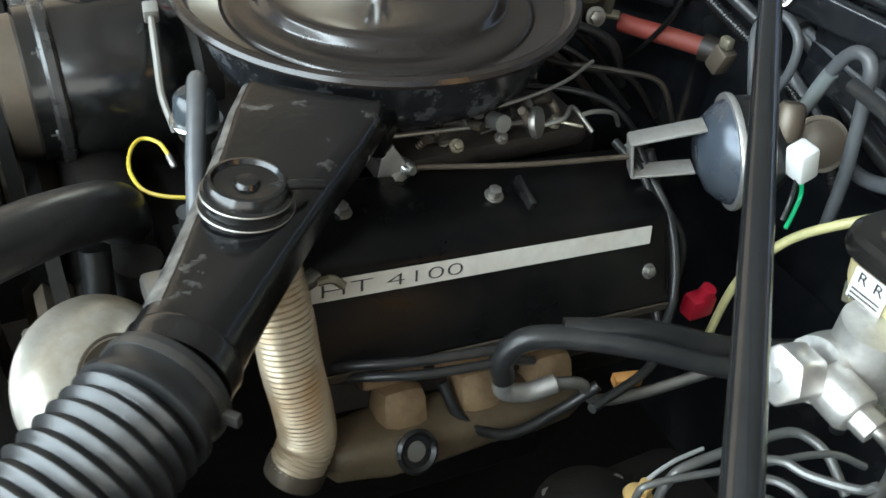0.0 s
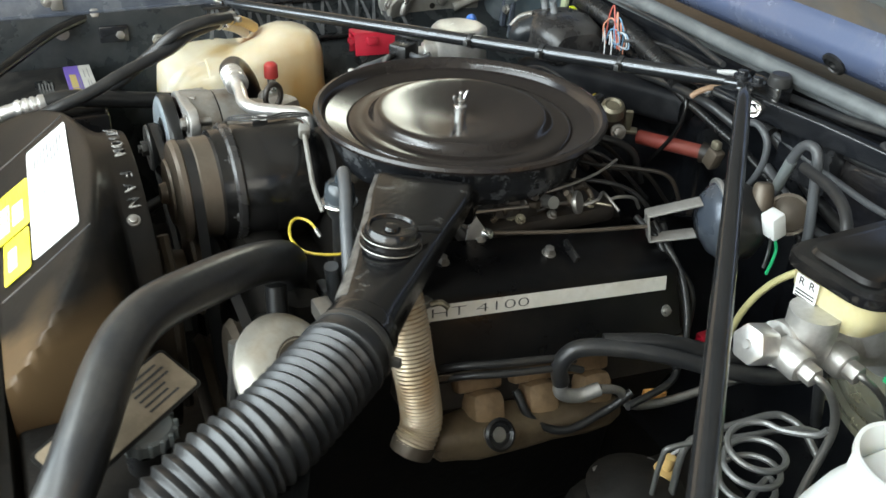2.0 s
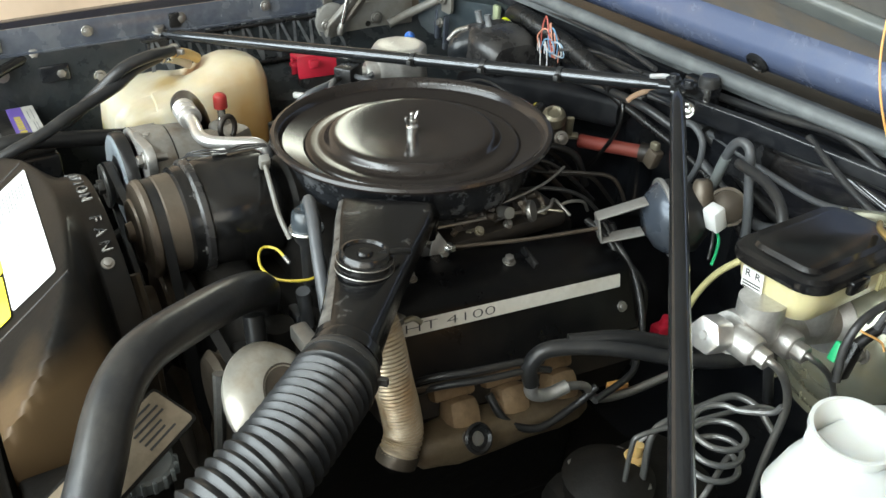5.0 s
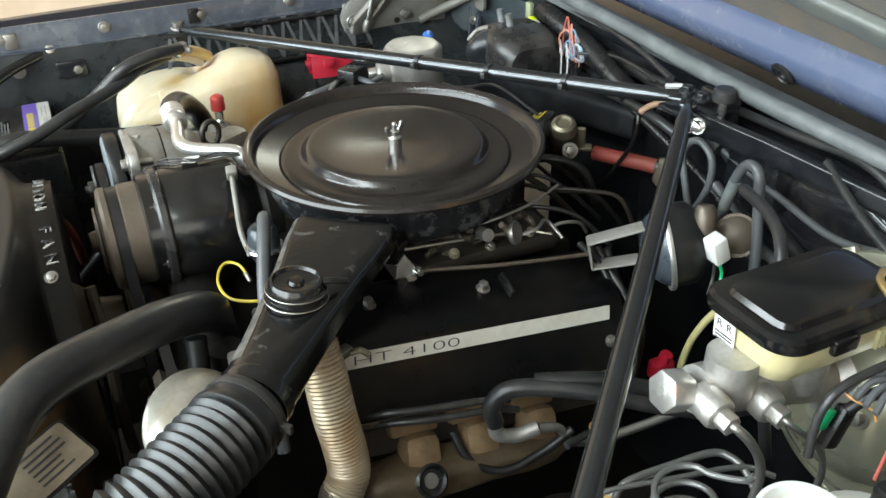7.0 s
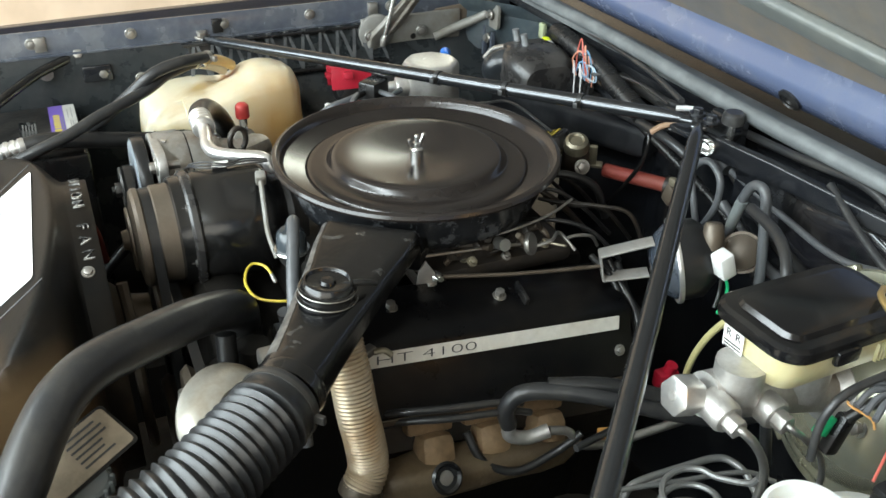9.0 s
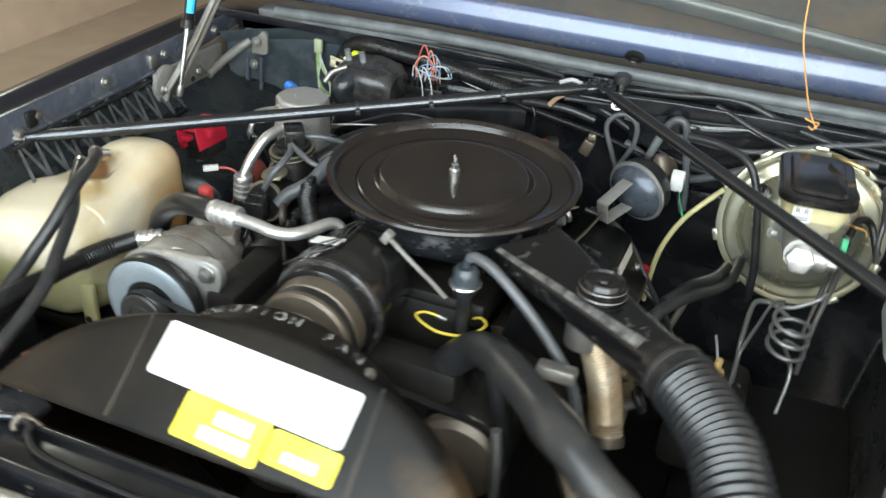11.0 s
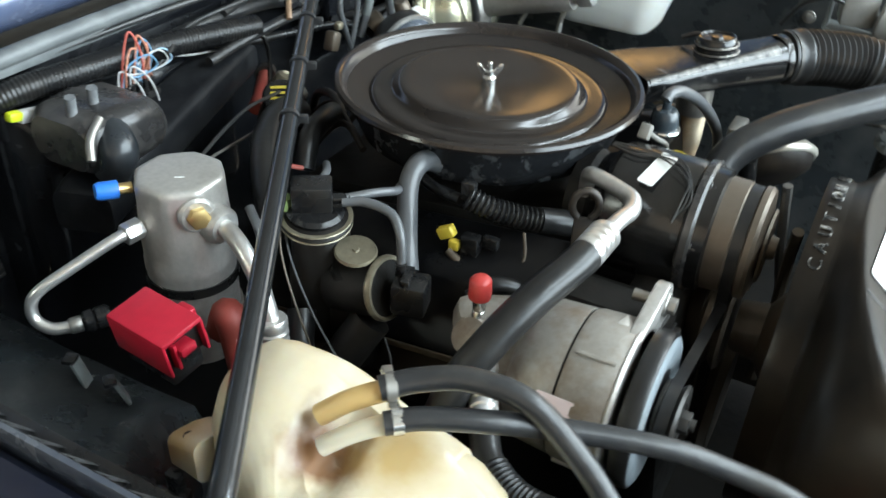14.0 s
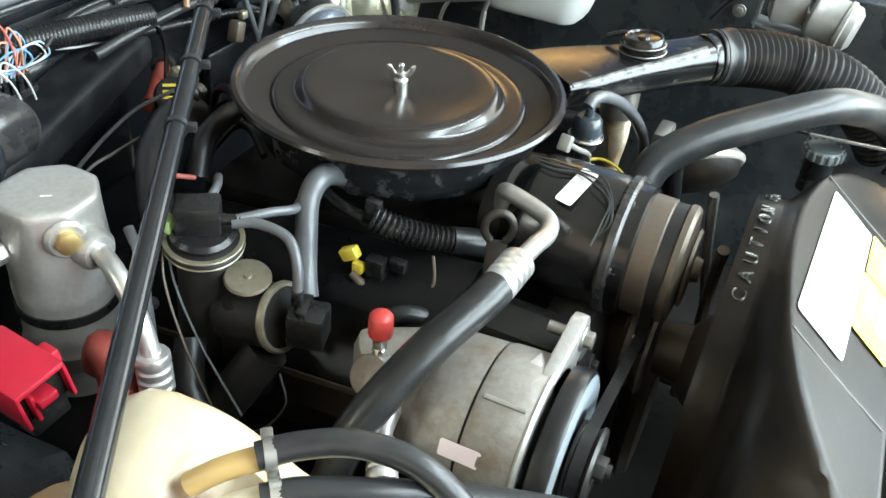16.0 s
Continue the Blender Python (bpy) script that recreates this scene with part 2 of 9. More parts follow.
M_HEATER = mat("dusty_moulded_case", (0.022, 0.021, 0.021), 0.28, 0, scale=80, bump=0.25, dirt=(0.11, 0.103, 0.095), amount=0.7, dirt_scale=16)
M_DUSTLEDGE = mat("dusty_grey_case", (0.009, 0.0095, 0.011), 0.45, 0, spec=0.12, scale=80, bump=0.3, dirt=(0.042, 0.043, 0.044), amount=0.6, dirt_scale=14)
M_BRACE = mat("glossy_brace_paint", (0.075, 0.078, 0.083), 0.16, 0.85, scale=120, bump=0.05, dirt=(0.03, 0.03, 0.03), amount=0.35, dirt_scale=26)
M_APRON = mat("dusty_grey_apron", (0.036, 0.042, 0.046), 0.28, 0.1, scale=70, bump=0.3, dirt=(0.10, 0.10, 0.098), amount=0.65, dirt_scale=12)
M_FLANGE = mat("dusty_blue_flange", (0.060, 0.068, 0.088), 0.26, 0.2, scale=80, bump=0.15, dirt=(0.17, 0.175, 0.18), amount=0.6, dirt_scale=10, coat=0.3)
# pale specks in the colour stand for wear and glints on black letters
M_LETTERGLINT = mat("raised_letter_plastic", (0.03, 0.03, 0.03), 0.16, 0, var=0.3, scale=300, bump=0.1, dirt=(0.62, 0.60, 0.56), amount=1.0, dirt_scale=70)
M_GLOSSBLK = mat("gloss_black_plastic", (0.0055, 0.0055, 0.006), 0.17, 0, scale=90, bump=0.05, dirt=(0.035, 0.031, 0.026), amount=0.6, spec=0.42)
M_LINER = mat("inner_fender_plastic", (0.0150, 0.0175, 0.0205), 0.3, 0, scale=60, bump=0.35, dirt=(0.075, 0.080, 0.086), amount=0.6, dirt_scale=12)
M_RUSTY = mat("dusty_brown_pulley", (0.115, 0.094, 0.072), 0.42, 0.45, scale=90, bump=0.2, dirt=(0.075, 0.052, 0.033), amount=0.65, dirt_scale=20)
M_PULLEY = mat("dark_grey_pulley", (0.055, 0.053, 0.050), 0.4, 0.4, scale=90, bump=0.2, dirt=(0.04, 0.033, 0.026), amount=0.6, dirt_scale=24)
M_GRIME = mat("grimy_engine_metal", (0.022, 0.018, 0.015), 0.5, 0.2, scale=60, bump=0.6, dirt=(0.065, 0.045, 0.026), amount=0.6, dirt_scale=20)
# near black: the dark of the deep bay is put into this colour
M_NEARBLACK = mat("near_black_metal", (0.0085, 0.0078, 0.0070), 0.5, 0.0, scale=60, bump=0.6, dirt=(0.018, 0.014, 0.010), amount=0.6, spec=0.25, dirt_scale=24)
M_FANPAINT = mat("pale_blue_grey_paint", (0.2448, 0.2808, 0.3096), 0.42, 0.25, scale=60, bump=0.1, dirt=(0.17, 0.165, 0.155), amount=0.6)
M_BRASS = mat("brass", (0.62, 0.46, 0.2), 0.35, 0.9, amount=0.3)
M_YWIRE = mat("yellow_wire", (0.60, 0.47, 0.05), 0.4, 0, amount=0.15)
M_PALEYELLOW = mat("pale_yellowed_tube", (0.46, 0.42, 0.20), 0.4, 0, amount=0.3)
M_GREEN = mat("green_plastic", (0.02, 0.42, 0.16), 0.4, 0, amount=0.15)
M_LIME = mat("pale_green_wire", (0.30, 0.42, 0.16), 0.5, 0, amount=0.2)
M_LIMEPALE = mat("pale_olive_plastic", (0.30, 0.33, 0.20), 0.5, 0, amount=0.3)
M_ORANGE = mat("orange_wire", (0.66, 0.33, 0.10), 0.45, 0, amount=0.15)
M_BLUEWIRE = mat("blue_wire", (0.13, 0.27, 0.42), 0.45, 0, amount=0.15)
M_REDWIRE = mat("red_wire", (0.46, 0.10, 0.075), 0.45, 0, amount=0.15)
M_CORALWIRE = mat("faded_coral_wire", (0.52, 0.22, 0.14), 0.45, 0, amount=0.3)
M_PALEBLUE = mat("faded_pale_blue_wire", (0.28, 0.40, 0.52), 0.45, 0, amount=0.3)
M_WHITEWIRE = mat("grey_white_wire", (0.50, 0.50, 0.50), 0.5, 0, amount=0.3)
M_CONCRETE = mat("brown_garage_floor", (0.50, 0.41, 0.31), 0.6, 0, scale=8, bump=0.15, dirt=(0.36, 0.28, 0.20), amount=0.6, dirt_scale=1.5)
M_DARKBOARDS = mat("dark_brown_boards", (0.20, 0.165, 0.13), 0.6, 0, var=0.25, scale=8, bump=0.2, dirt=(0.13, 0.10, 0.075), amount=0.5, dirt_scale=3)
M_BOARDS = mat("warm_tan_boards", (0.68, 0.53, 0.40), 0.6, 0, var=0.2, scale=8, bump=0.2, dirt=(0.50, 0.37, 0.25), amount=0.5, dirt_scale=3)
M_WALL = mat("garage_wall_paint", (0.42, 0.41, 0.38), 0.7, 0, scale=12, bump=0.1, dirt=(0.25, 0.2, 0.15), amount=0.4, dirt_scale=1.2)
M_DIRTYBLACK = mat("dirty_black_battery_top", (0.012, 0.0115, 0.011), 0.4, 0, scale=120, bump=0.3, dirt=(0.05, 0.045, 0.038), amount=0.8, dirt_scale=30, spec=0.3)
M_OLDLABEL = mat("soiled_white_label", (0.42, 0.41, 0.38), 0.5, 0, var=0.06, scale=60, bump=0.03, dirt=(0.26, 0.24, 0.20), amount=0.6, dirt_scale=40)
M_FADEDTAG = mat("worn_tan_label", (0.25, 0.20, 0.14), 0.4, 0.2, scale=90, bump=0.05, dirt=(0.10, 0.075, 0.05), amount=0.8, dirt_scale=26)
M_STICKER = mat("pink_white_sticker", (0.72, 0.58, 0.57), 0.5, 0, amount=0.2)


def tank_plastic():
    """Cream plastic: amber stain round the outlet, olive fluid low inside."""
    m = M_TANK.copy()
    m.name = "stained_tank_plastic"
    n, l = m.node_tree.nodes, m.node_tree.links
    p = n["Principled BSDF"]
    src = p.inputs["Base Color"].links[0].from_socket
    geo, nz = n.new("ShaderNodeNewGeometry"), n.new("ShaderNodeTexNoise")
    nz.inputs["Scale"].default_value = 28
    nz.inputs["Detail"].default_value = 4
    l.new(geo.outputs["Position"], nz.inputs["Vector"])
    out = src
    sp = n.new("ShaderNodeSeparateXYZ")
    l.new(geo.outputs["Position"], sp.inputs[0])
    # tan grime settled on the upper half, greenish fluid standing low
    for z0, z1, top, colour in ((-0.125, -0.070, 0.5, (0.46, 0.375, 0.235, 1)), (-0.156, -0.172, 0.80, (0.36, 0.34, 0.15, 1))):
        zz = n.new("ShaderNodeMath")
        zz.operation = 'MULTIPLY_ADD'
        l.new(nz.outputs["Fac"], zz.inputs[0])
        zz.inputs[1].default_value = 0.03 if z1 > z0 else 0.0
        l.new(sp.outputs["Z"], zz.inputs[2])
        lv = n.new("ShaderNodeMapRange")
        lv.inputs["From Min"].default_value, lv.inputs["From Max"].default_value = z0, z1
        lv.inputs["To Max"].default_value = top
        l.new(zz.outputs[0], lv.inputs["Value"])
        mix = n.new("ShaderNodeMix")
        mix.data_type = 'RGBA'
        l.new(lv.outputs[0], mix.inputs[0])
        l.new(out, mix.inputs[6])
        mix.inputs[7].default_value = colour
        out = mix.outputs[2]
    # amber stains; the patch in the outer notch also paints that facet's shade
    for centre, r0, r1, colour in (((-0.141, 0.552, -0.064), 0.042, 0.020, (0.15, 0.058, 0.012, 1)), ((-0.05, 0.452, -0.15), 0.125, 0.04, (0.44, 0.25, 0.075, 1)), ((-0.255, 0.470, -0.13), 0.05, 0.015, (0.44, 0.36, 0.21, 1)), ((-0.19, 0.525, -0.075), 0.045, 0.012, (0.40, 0.28, 0.11, 1)), ((-0.112, 0.645, -0.11), 0.055, 0.012, (0.44, 0.28, 0.11, 1)), ((-0.04, 0.485, -0.10), 0.05, 0.015, (0.50, 0.35, 0.17, 1)), ((-0.02, 0.60, -0.09), 0.045, 0.015, (0.46, 0.31, 0.14, 1))):
        d = n.new("ShaderNodeVectorMath")
        d.operation = 'DISTANCE'
        l.new(geo.outputs["Position"], d.inputs[0])
        d.inputs[1].default_value = centre
        wob = n.new("ShaderNodeMath")
        wob.operation = 'MULTIPLY_ADD'
        l.new(nz.outputs["Fac"], wob.inputs[0])
        wob.inputs[1].default_value = 0.05
        l.new(d.outputs["Value"], wob.inputs[2])
        mr = n.new("ShaderNodeMapRange")
        mr.inputs["From Min"].default_value, mr.inputs["From Max"].default_value = r0 + 0.025, r1 + 0.025
        mr.inputs["To Max"].default_value = 0.94
        l.new(wob.outputs[0], mr.inputs["Value"])
        mix = n.new("ShaderNodeMix")
        mix.data_type = 'RGBA'
        l.new(mr.outputs[0], mix.inputs[0])
        l.new(out, mix.inputs[6])
        mix.inputs[7].default_value = colour
        out = mix.outputs[2]
    l.new(out, p.inputs["Base Color"])
    return m


M_TANKBODY = tank_plastic()


def warm_sheen(src_mat, name, y0, y1, z0, z1, colour, top):
    """Paints a warm tan reflection into one end of a panel's colour, broken up by noise."""
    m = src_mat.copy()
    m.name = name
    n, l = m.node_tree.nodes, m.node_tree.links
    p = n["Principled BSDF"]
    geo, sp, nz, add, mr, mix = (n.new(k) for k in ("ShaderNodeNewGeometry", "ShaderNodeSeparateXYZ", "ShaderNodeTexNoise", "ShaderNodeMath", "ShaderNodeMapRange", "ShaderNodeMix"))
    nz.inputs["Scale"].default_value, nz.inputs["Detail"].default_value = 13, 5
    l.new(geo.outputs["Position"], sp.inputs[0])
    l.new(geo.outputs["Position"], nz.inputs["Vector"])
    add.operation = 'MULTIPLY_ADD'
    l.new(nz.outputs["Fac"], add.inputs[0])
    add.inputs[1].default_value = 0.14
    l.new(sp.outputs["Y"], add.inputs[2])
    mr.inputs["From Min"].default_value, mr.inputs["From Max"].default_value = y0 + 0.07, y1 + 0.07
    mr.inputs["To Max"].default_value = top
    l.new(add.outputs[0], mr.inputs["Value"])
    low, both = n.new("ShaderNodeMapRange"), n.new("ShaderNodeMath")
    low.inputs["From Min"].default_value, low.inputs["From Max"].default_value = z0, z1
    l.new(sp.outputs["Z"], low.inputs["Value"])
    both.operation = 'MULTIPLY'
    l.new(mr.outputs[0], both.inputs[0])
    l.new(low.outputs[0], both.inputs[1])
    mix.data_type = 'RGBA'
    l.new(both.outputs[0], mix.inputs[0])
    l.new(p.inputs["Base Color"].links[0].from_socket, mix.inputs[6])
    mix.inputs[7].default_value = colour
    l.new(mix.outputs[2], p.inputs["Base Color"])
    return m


# warm reflection on the driver flank, put into the shroud's colour
M_SHROUDBODY = warm_sheen(M_SHROUD, "shroud_warm_sheen_plastic", -0.145, -0.185, -0.055, -0.085, (0.21, 0.135, 0.068, 1), 0.8)



# ---- building helpers ----
WHERE = {}


def thing(name, loc, label, category, group="", kind=""):
    ob = new(name)
    ob.empty_display_size = 0.02
    ob.location = loc
    WHERE[ob] = Vector(loc)
    return tagged(ob, label, category, group, kind)


def part(name, bm, material, parent=None, label="", smooth=True, turn=None):
    """Links a bmesh in world places as ONE mesh object, its origin at the middle of its base box."""
    bmesh.ops.recalc_face_normals(bm, faces=bm.faces)
    co = [v.co for v in bm.verts]
    lo = Vector([min(c[i] for c in co) for i in range(3)])
    hi = Vector([max(c[i] for c in co) for i in range(3)])
    mid = (lo + hi) / 2
    bmesh.ops.translate(bm, verts=bm.verts, vec=-mid)
    me = bpy.data.meshes.new(name)
    bm.to_mesh(me)
    bm.free()
    for mt in material if isinstance(material, (list, tuple)) else [material]:
        me.materials.append(mt)
    if smooth:
        for f in me.polygons:
            f.use_smooth = True
        me.set_sharp_from_angle(angle=radians(38))
    ob = new(name, me)
    WHERE[ob] = mid
    if parent is None:
        ob.location = mid
    else:
        ob.parent = parent
        ob.location = mid - WHERE[parent]
    if label:
        ob["label"] = label
    return ob


def solo(name, bm, material, label, category, group="", kind="", smooth=True):
    return tagged(part(name, bm, material, None, "", smooth), label, category, group, kind)


def along(p, d, spin=0.0):
    """Pose at p whose z axis runs along d."""
    q = Vector(d).to_track_quat('Z', 'Y').to_matrix().to_4x4()
    return Matrix.Translation(p) @ q @ Matrix.Rotation(radians(spin), 4, 'Z')


def moved(bm, m):
    bmesh.ops.transform(bm, matrix=m, verts=bm.verts)
    return bm


def joined(*bms):
    out = bmesh.new()
    for b in bms:
        me = bpy.data.meshes.new("tmp")
        b.to_mesh(me)
        b.free()
        out.from_mesh(me)
        bpy.data.meshes.remove(me)
    return out


def rings(sections, closed=True, caps=True):
    """A skin over sections (lists of places, all of one length)."""
    bm = bmesh.new()
    rows = [[bm.verts.new(p) for p in s] for s in sections]
    n = len(rows[0])
    for a, b in zip(rows, rows[1:]):
        for i in range(n if closed else n - 1):
            j = (i + 1) % n
            bm.faces.new((a[i], a[j], b[j], b[i]))
    if caps and closed:
        bm.faces.new(rows[0][::-1])
        bm.faces.new(rows[-1])
    return bm


def lathe(profile, seg=40, m=None):
    """Turned body: (radius, height) pairs about z."""
    secs = [[(max(r, 1e-5) * math.cos(2 * math.pi * i / seg), max(r, 1e-5) * math.sin(2 * math.pi * i / seg), z) for i in range(seg)] for r, z in profile]
    bm = rings(secs, True, True)
    bmesh.ops.remove_doubles(bm, verts=bm.verts, dist=1e-5)
    return moved(bm, m) if m else bm


def spline(pts, sub=8):
    """Catmull-Rom through the points."""
    p = [Vector(q) for q in pts]
    p = [2 * p[0] - p[1]] + p + [2 * p[-1] - p[-2]]
    out = []
    for a, b, c, d in zip(p, p[1:], p[2:], p[3:]):
        for k in range(sub):
            t = k / sub
            out.append(0.5 * (2 * b + (c - a) * t + (2 * a - 5 * b + 4 * c - d) * t * t + (3 * b - a - 3 * c + d) * t ** 3))
    return out + [p[-2]]


def resampled(path, step):
    seg = [(b - a).length for a, b in zip(path, path[1:])]
    total = sum(seg)
    n = max(2, int(round(total / step)))
    out, i, acc = [], 0, 0.0
    for k in range(n + 1):
        want = total * k / n
        while i < len(seg) - 1 and acc + seg[i] < want:
            acc += seg[i]
            i += 1
        f = (want - acc) / seg[i] if seg[i] > 0 else 0
        out.append(path[i].lerp(path[i + 1], max(0, min(1, f))))
    return out, total


def sweep(path, radius, seg=12):
    """Tube along places; radius a number or one for each place."""
    n = len(path)
    rad = radius if isinstance(radius, (list, tuple)) else [radius] * n
    t0 = (path[1] - path[0]).normalized()
    up = t0.orthogonal().normalized()
    secs = []
    for i, p in enumerate(path):
        t = (path[min(i + 1, n - 1)] - path[max(i - 1, 0)]).normalized()
        up = (up - t * up.dot(t)).normalized()
        side = t.cross(up)
        secs.append([p + rad[i] * (math.cos(2 * math.pi * k / seg) * up + math.sin(2 * math.pi * k / seg) * side) for k in range(seg)])
    return rings(secs)


def tube(pts, r, seg=12, sub=8):
    return sweep(spline(pts, sub), r, seg)


def bellows(pts, r, depth, pitch, seg=24, flat=0.35):
    """Corrugated tube: rounded ribs of that depth and pitch."""
    fine, total = resampled(spline(pts, 16), pitch / 6)
    rad = []
    for i in range(len(fine)):
        ph = (total * i / (len(fine) - 1)) / pitch % 1.0
        rad.append(r - depth * (0.5 + 0.5 * math.cos(2 * math.pi * ph)) ** (1 / max(flat, 0.05) * 0.5))
    return sweep(fine, rad, seg)


def rbox(sx, sy, sz, bev=0.003, m=None, seg=2):
    bm = bmesh.new()
    bmesh.ops.create_cube(bm, size=1)
    bmesh.ops.scale(bm, vec=(sx, sy, sz), verts=bm.verts)
    if bev:
        bmesh.ops.bevel(bm, geom=bm.edges[:], offset=min(bev, 0.45 * min(sx, sy, sz)), segments=seg, profile=0.5, affect='EDGES')
    return moved(bm, m) if m else bm


def prism(outline, h, bev=0.0, m=None):
    """Flat outline (x, y) raised by h along z."""
    bm = bmesh.new()
    lo = [bm.verts.new((x, y, 0)) for x, y in outline]
    hi = [bm.verts.new((x, y, h)) for x, y in outline]
    bm.faces.new(lo[::-1])
    bm.faces.new(hi)
    n = len(lo)
    for i in range(n):
        bm.faces.new((lo[i], lo[(i + 1) % n], hi[(i + 1) % n], hi[i]))
    if bev:
        bmesh.ops.bevel(bm, geom=bm.edges[:], offset=bev, segments=2, profile=0.5, affect='EDGES')
    return moved(bm, m) if m else bm


def rrect(w, h, r, n=5):
    out = []
    for cx, cy, a0 in ((w / 2 - r, h / 2 - r, 0), (-w / 2 + r, h / 2 - r, 90), (-w / 2 + r, -h / 2 + r, 180), (w / 2 - r, -h / 2 + r, 270)):
        for k in range(n + 1):
            a = radians(a0 + 90 * k / n)
            out.append((cx + r * math.cos(a), cy + r * math.sin(a)))
    return out


def section(c, side, up, w, h, r, n=5):
    side, up = Vector(side).normalized(), Vector(up).normalized()
    return [Vector(c) + x * side + y * up for x, y in rrect(w, h, r, n)]


def hexbolt(p, d, r=0.007, h=0.006, washer=True):
    hx = prism([(r * math.cos(math.pi * k / 3), r * math.sin(math.pi * k / 3)) for k in range(6)], h, 0.0006)
    bms = [moved(hx, Matrix.Translation((0, 0, 0.0015)))]
    if washer:
        bms.append(lathe([(0, -0.002), (r * 1.45, -0.002), (r * 1.5, 0.001), (r * 1.4, 0.002), (0, 0.002)], 18))
    return moved(joined(*bms), along(p, d))


def clampband(p, d, r, w=0.012):
    """Worm-drive band with its screw housing."""
    band = lathe([(r, -w / 2), (r + 0.0014, -w / 2), (r + 0.0014, w / 2), (r, w / 2), (r, -w / 2)], 28)
    screw = rbox(0.012, 0.009, w * 1.05, 0.0012, Matrix.Translation((r + 0.004, 0, 0)))
    return moved(joined(band, screw), along(p, d))


def crimp(p, d, r, length=0.05):
    """Crimped aluminium ferrule with pressed grooves."""
    prof = [(0, 0), (r * 0.92, 0), (r, length * 0.05)]
    for k in range(3):
        z = length * (0.2 + 0.24 * k)
        prof += [(r, z), (r * 0.86, z + length * 0.04), (r * 0.86, z + length * 0.1), (r, z + length * 0.14)]
    prof += [(r, length * 0.9), (r * 0.85, length), (0, length)]
    return lathe(prof, 24, along(p, d))


def plate_on(centre, u, v, w, h, lift=0.0, r=0.004, thick=0.0006):
    """A thin sheet with rounded corners: u, v span it, lifted along their normal."""
    u, v = Vector(u).normalized(), Vector(v).normalized()
    v = (v - u * u.dot(v)).normalized()
    nrm = u.cross(v)
    m = Matrix((u, v, nrm)).transposed().to_4x4()
    m.translation = Vector(centre) + nrm * lift
    return prism(rrect(w, h, r, 3), thick, 0, m), m


def lettering(body, size, m, material, parent, depth=0.0004, name="lettering", thin=0.0):
    cu = bpy.data.curves.new("words", 'FONT')
    cu.body, cu.size, cu.extrude, cu.align_x, cu.align_y = body, size, depth, 'CENTER', 'CENTER'
    cu.offset = thin
    ob = bpy.data.objects.new("words", cu)
    me = bpy.data.meshes.new_from_object(ob)
    bpy.data.objects.remove(ob)
    bm = bmesh.new()
    bm.from_mesh(me)
    bpy.data.meshes.remove(me)
    moved(bm, m)
    return part(name, bm, material, parent, smooth=False)


def bars(m, x0, y0, w, n, pitch, height, seed, thick=0.0003):
    """Lines of writing as plain bars, in the plane of m."""
    rnd = random.Random(seed)
    out = []
    for i in range(n):
        ww = w * rnd.uniform(0.6, 1.0)
        out.append(rbox(ww, height, thick, 0, m @ Matrix.Translation((x0 + ww / 2, y0 - i * pitch, 0))))
    return joined(*out)

# ---- the garage ----
def slab(x0, x1, y0, y1, z0, z1, bev=0.0):
    return rbox(x1 - x0, y1 - y0, z1 - z0, bev, Matrix.Translation(((x0 + x1) / 2, (y0 + y1) / 2, (z0 + z1) / 2)))


solo("floor", slab(-6, 4.2, -3.4, 3.4, -1.05, -0.95), M_CONCRETE, "brown worn garage floor", "floor", kind="structure")
solo("wall_passenger_side", slab(-3.2, 4.2, 3.0, 3.2, -0.95, 1.7), M_BOARDS, "warm tan boarded garage wall", "wall", kind="structure")
solo("wall_driver_side", slab(0.4, 4.2, -3.2, -3.0, -0.95, 1.7), M_DARKBOARDS, "dark brown boarded garage wall", "wall", kind="structure")
solo("wall_rear", slab(4.0, 4.2, -3.0, 3.0, -0.95, 1.7), M_WALL, "plain brown garage wall", "wall", kind="structure")
solo("ceiling", slab(-3.2, 4.2, -3.2, 3.2, 1.7, 1.8), M_WALL, "plain garage ceiling", "ceiling", kind="structure")

# ---- hood, standing open ----
HO, HU, HV = Vector((0.495, 0, 0.045)), Vector((0, 1, 0)), Vector((-0.616, 0, 0.788))
HN = HU.cross(HV)
if HN.x > 0:
    HN = -HN
HM = Matrix((HU, HV, HN)).transposed().to_4x4()
HM.translation = HO


def hood_box(u0, u1, v0, v1, n0, n1, bev=0.002):
    return rbox(u1 - u0, v1 - v0, n1 - n0, bev, HM @ Matrix.Translation(((u0 + u1) / 2, (v0 + v1) / 2, (n0 + n1) / 2)))


hood = thing("hood", HO, "raised dark blue car hood with a dusty inner panel", "car hood")
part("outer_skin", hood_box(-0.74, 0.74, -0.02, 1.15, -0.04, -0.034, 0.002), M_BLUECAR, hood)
part("inner_panel", hood_box(-0.70, 0.70, 0.075, 1.1, -0.03, -0.02, 0.004), M_INSUL, hood, "dusty grey-brown inner panel")
edge = [(0, -0.012), (0.004, 0.004), (0.016, 0.012), (0.05, 0.012), (0.062, 0.004), (0.068, -0.012), (0.080, -0.02), (0.080, -0.032), (-0.01, -0.032)]
part("edge_channel", rings([[HM @ Vector((u, v, n)) for v, n in edge] for u in (-0.735, 0.735)]), M_BLUEHOOD, hood, "blue painted folded edge, lightened for its highlight")
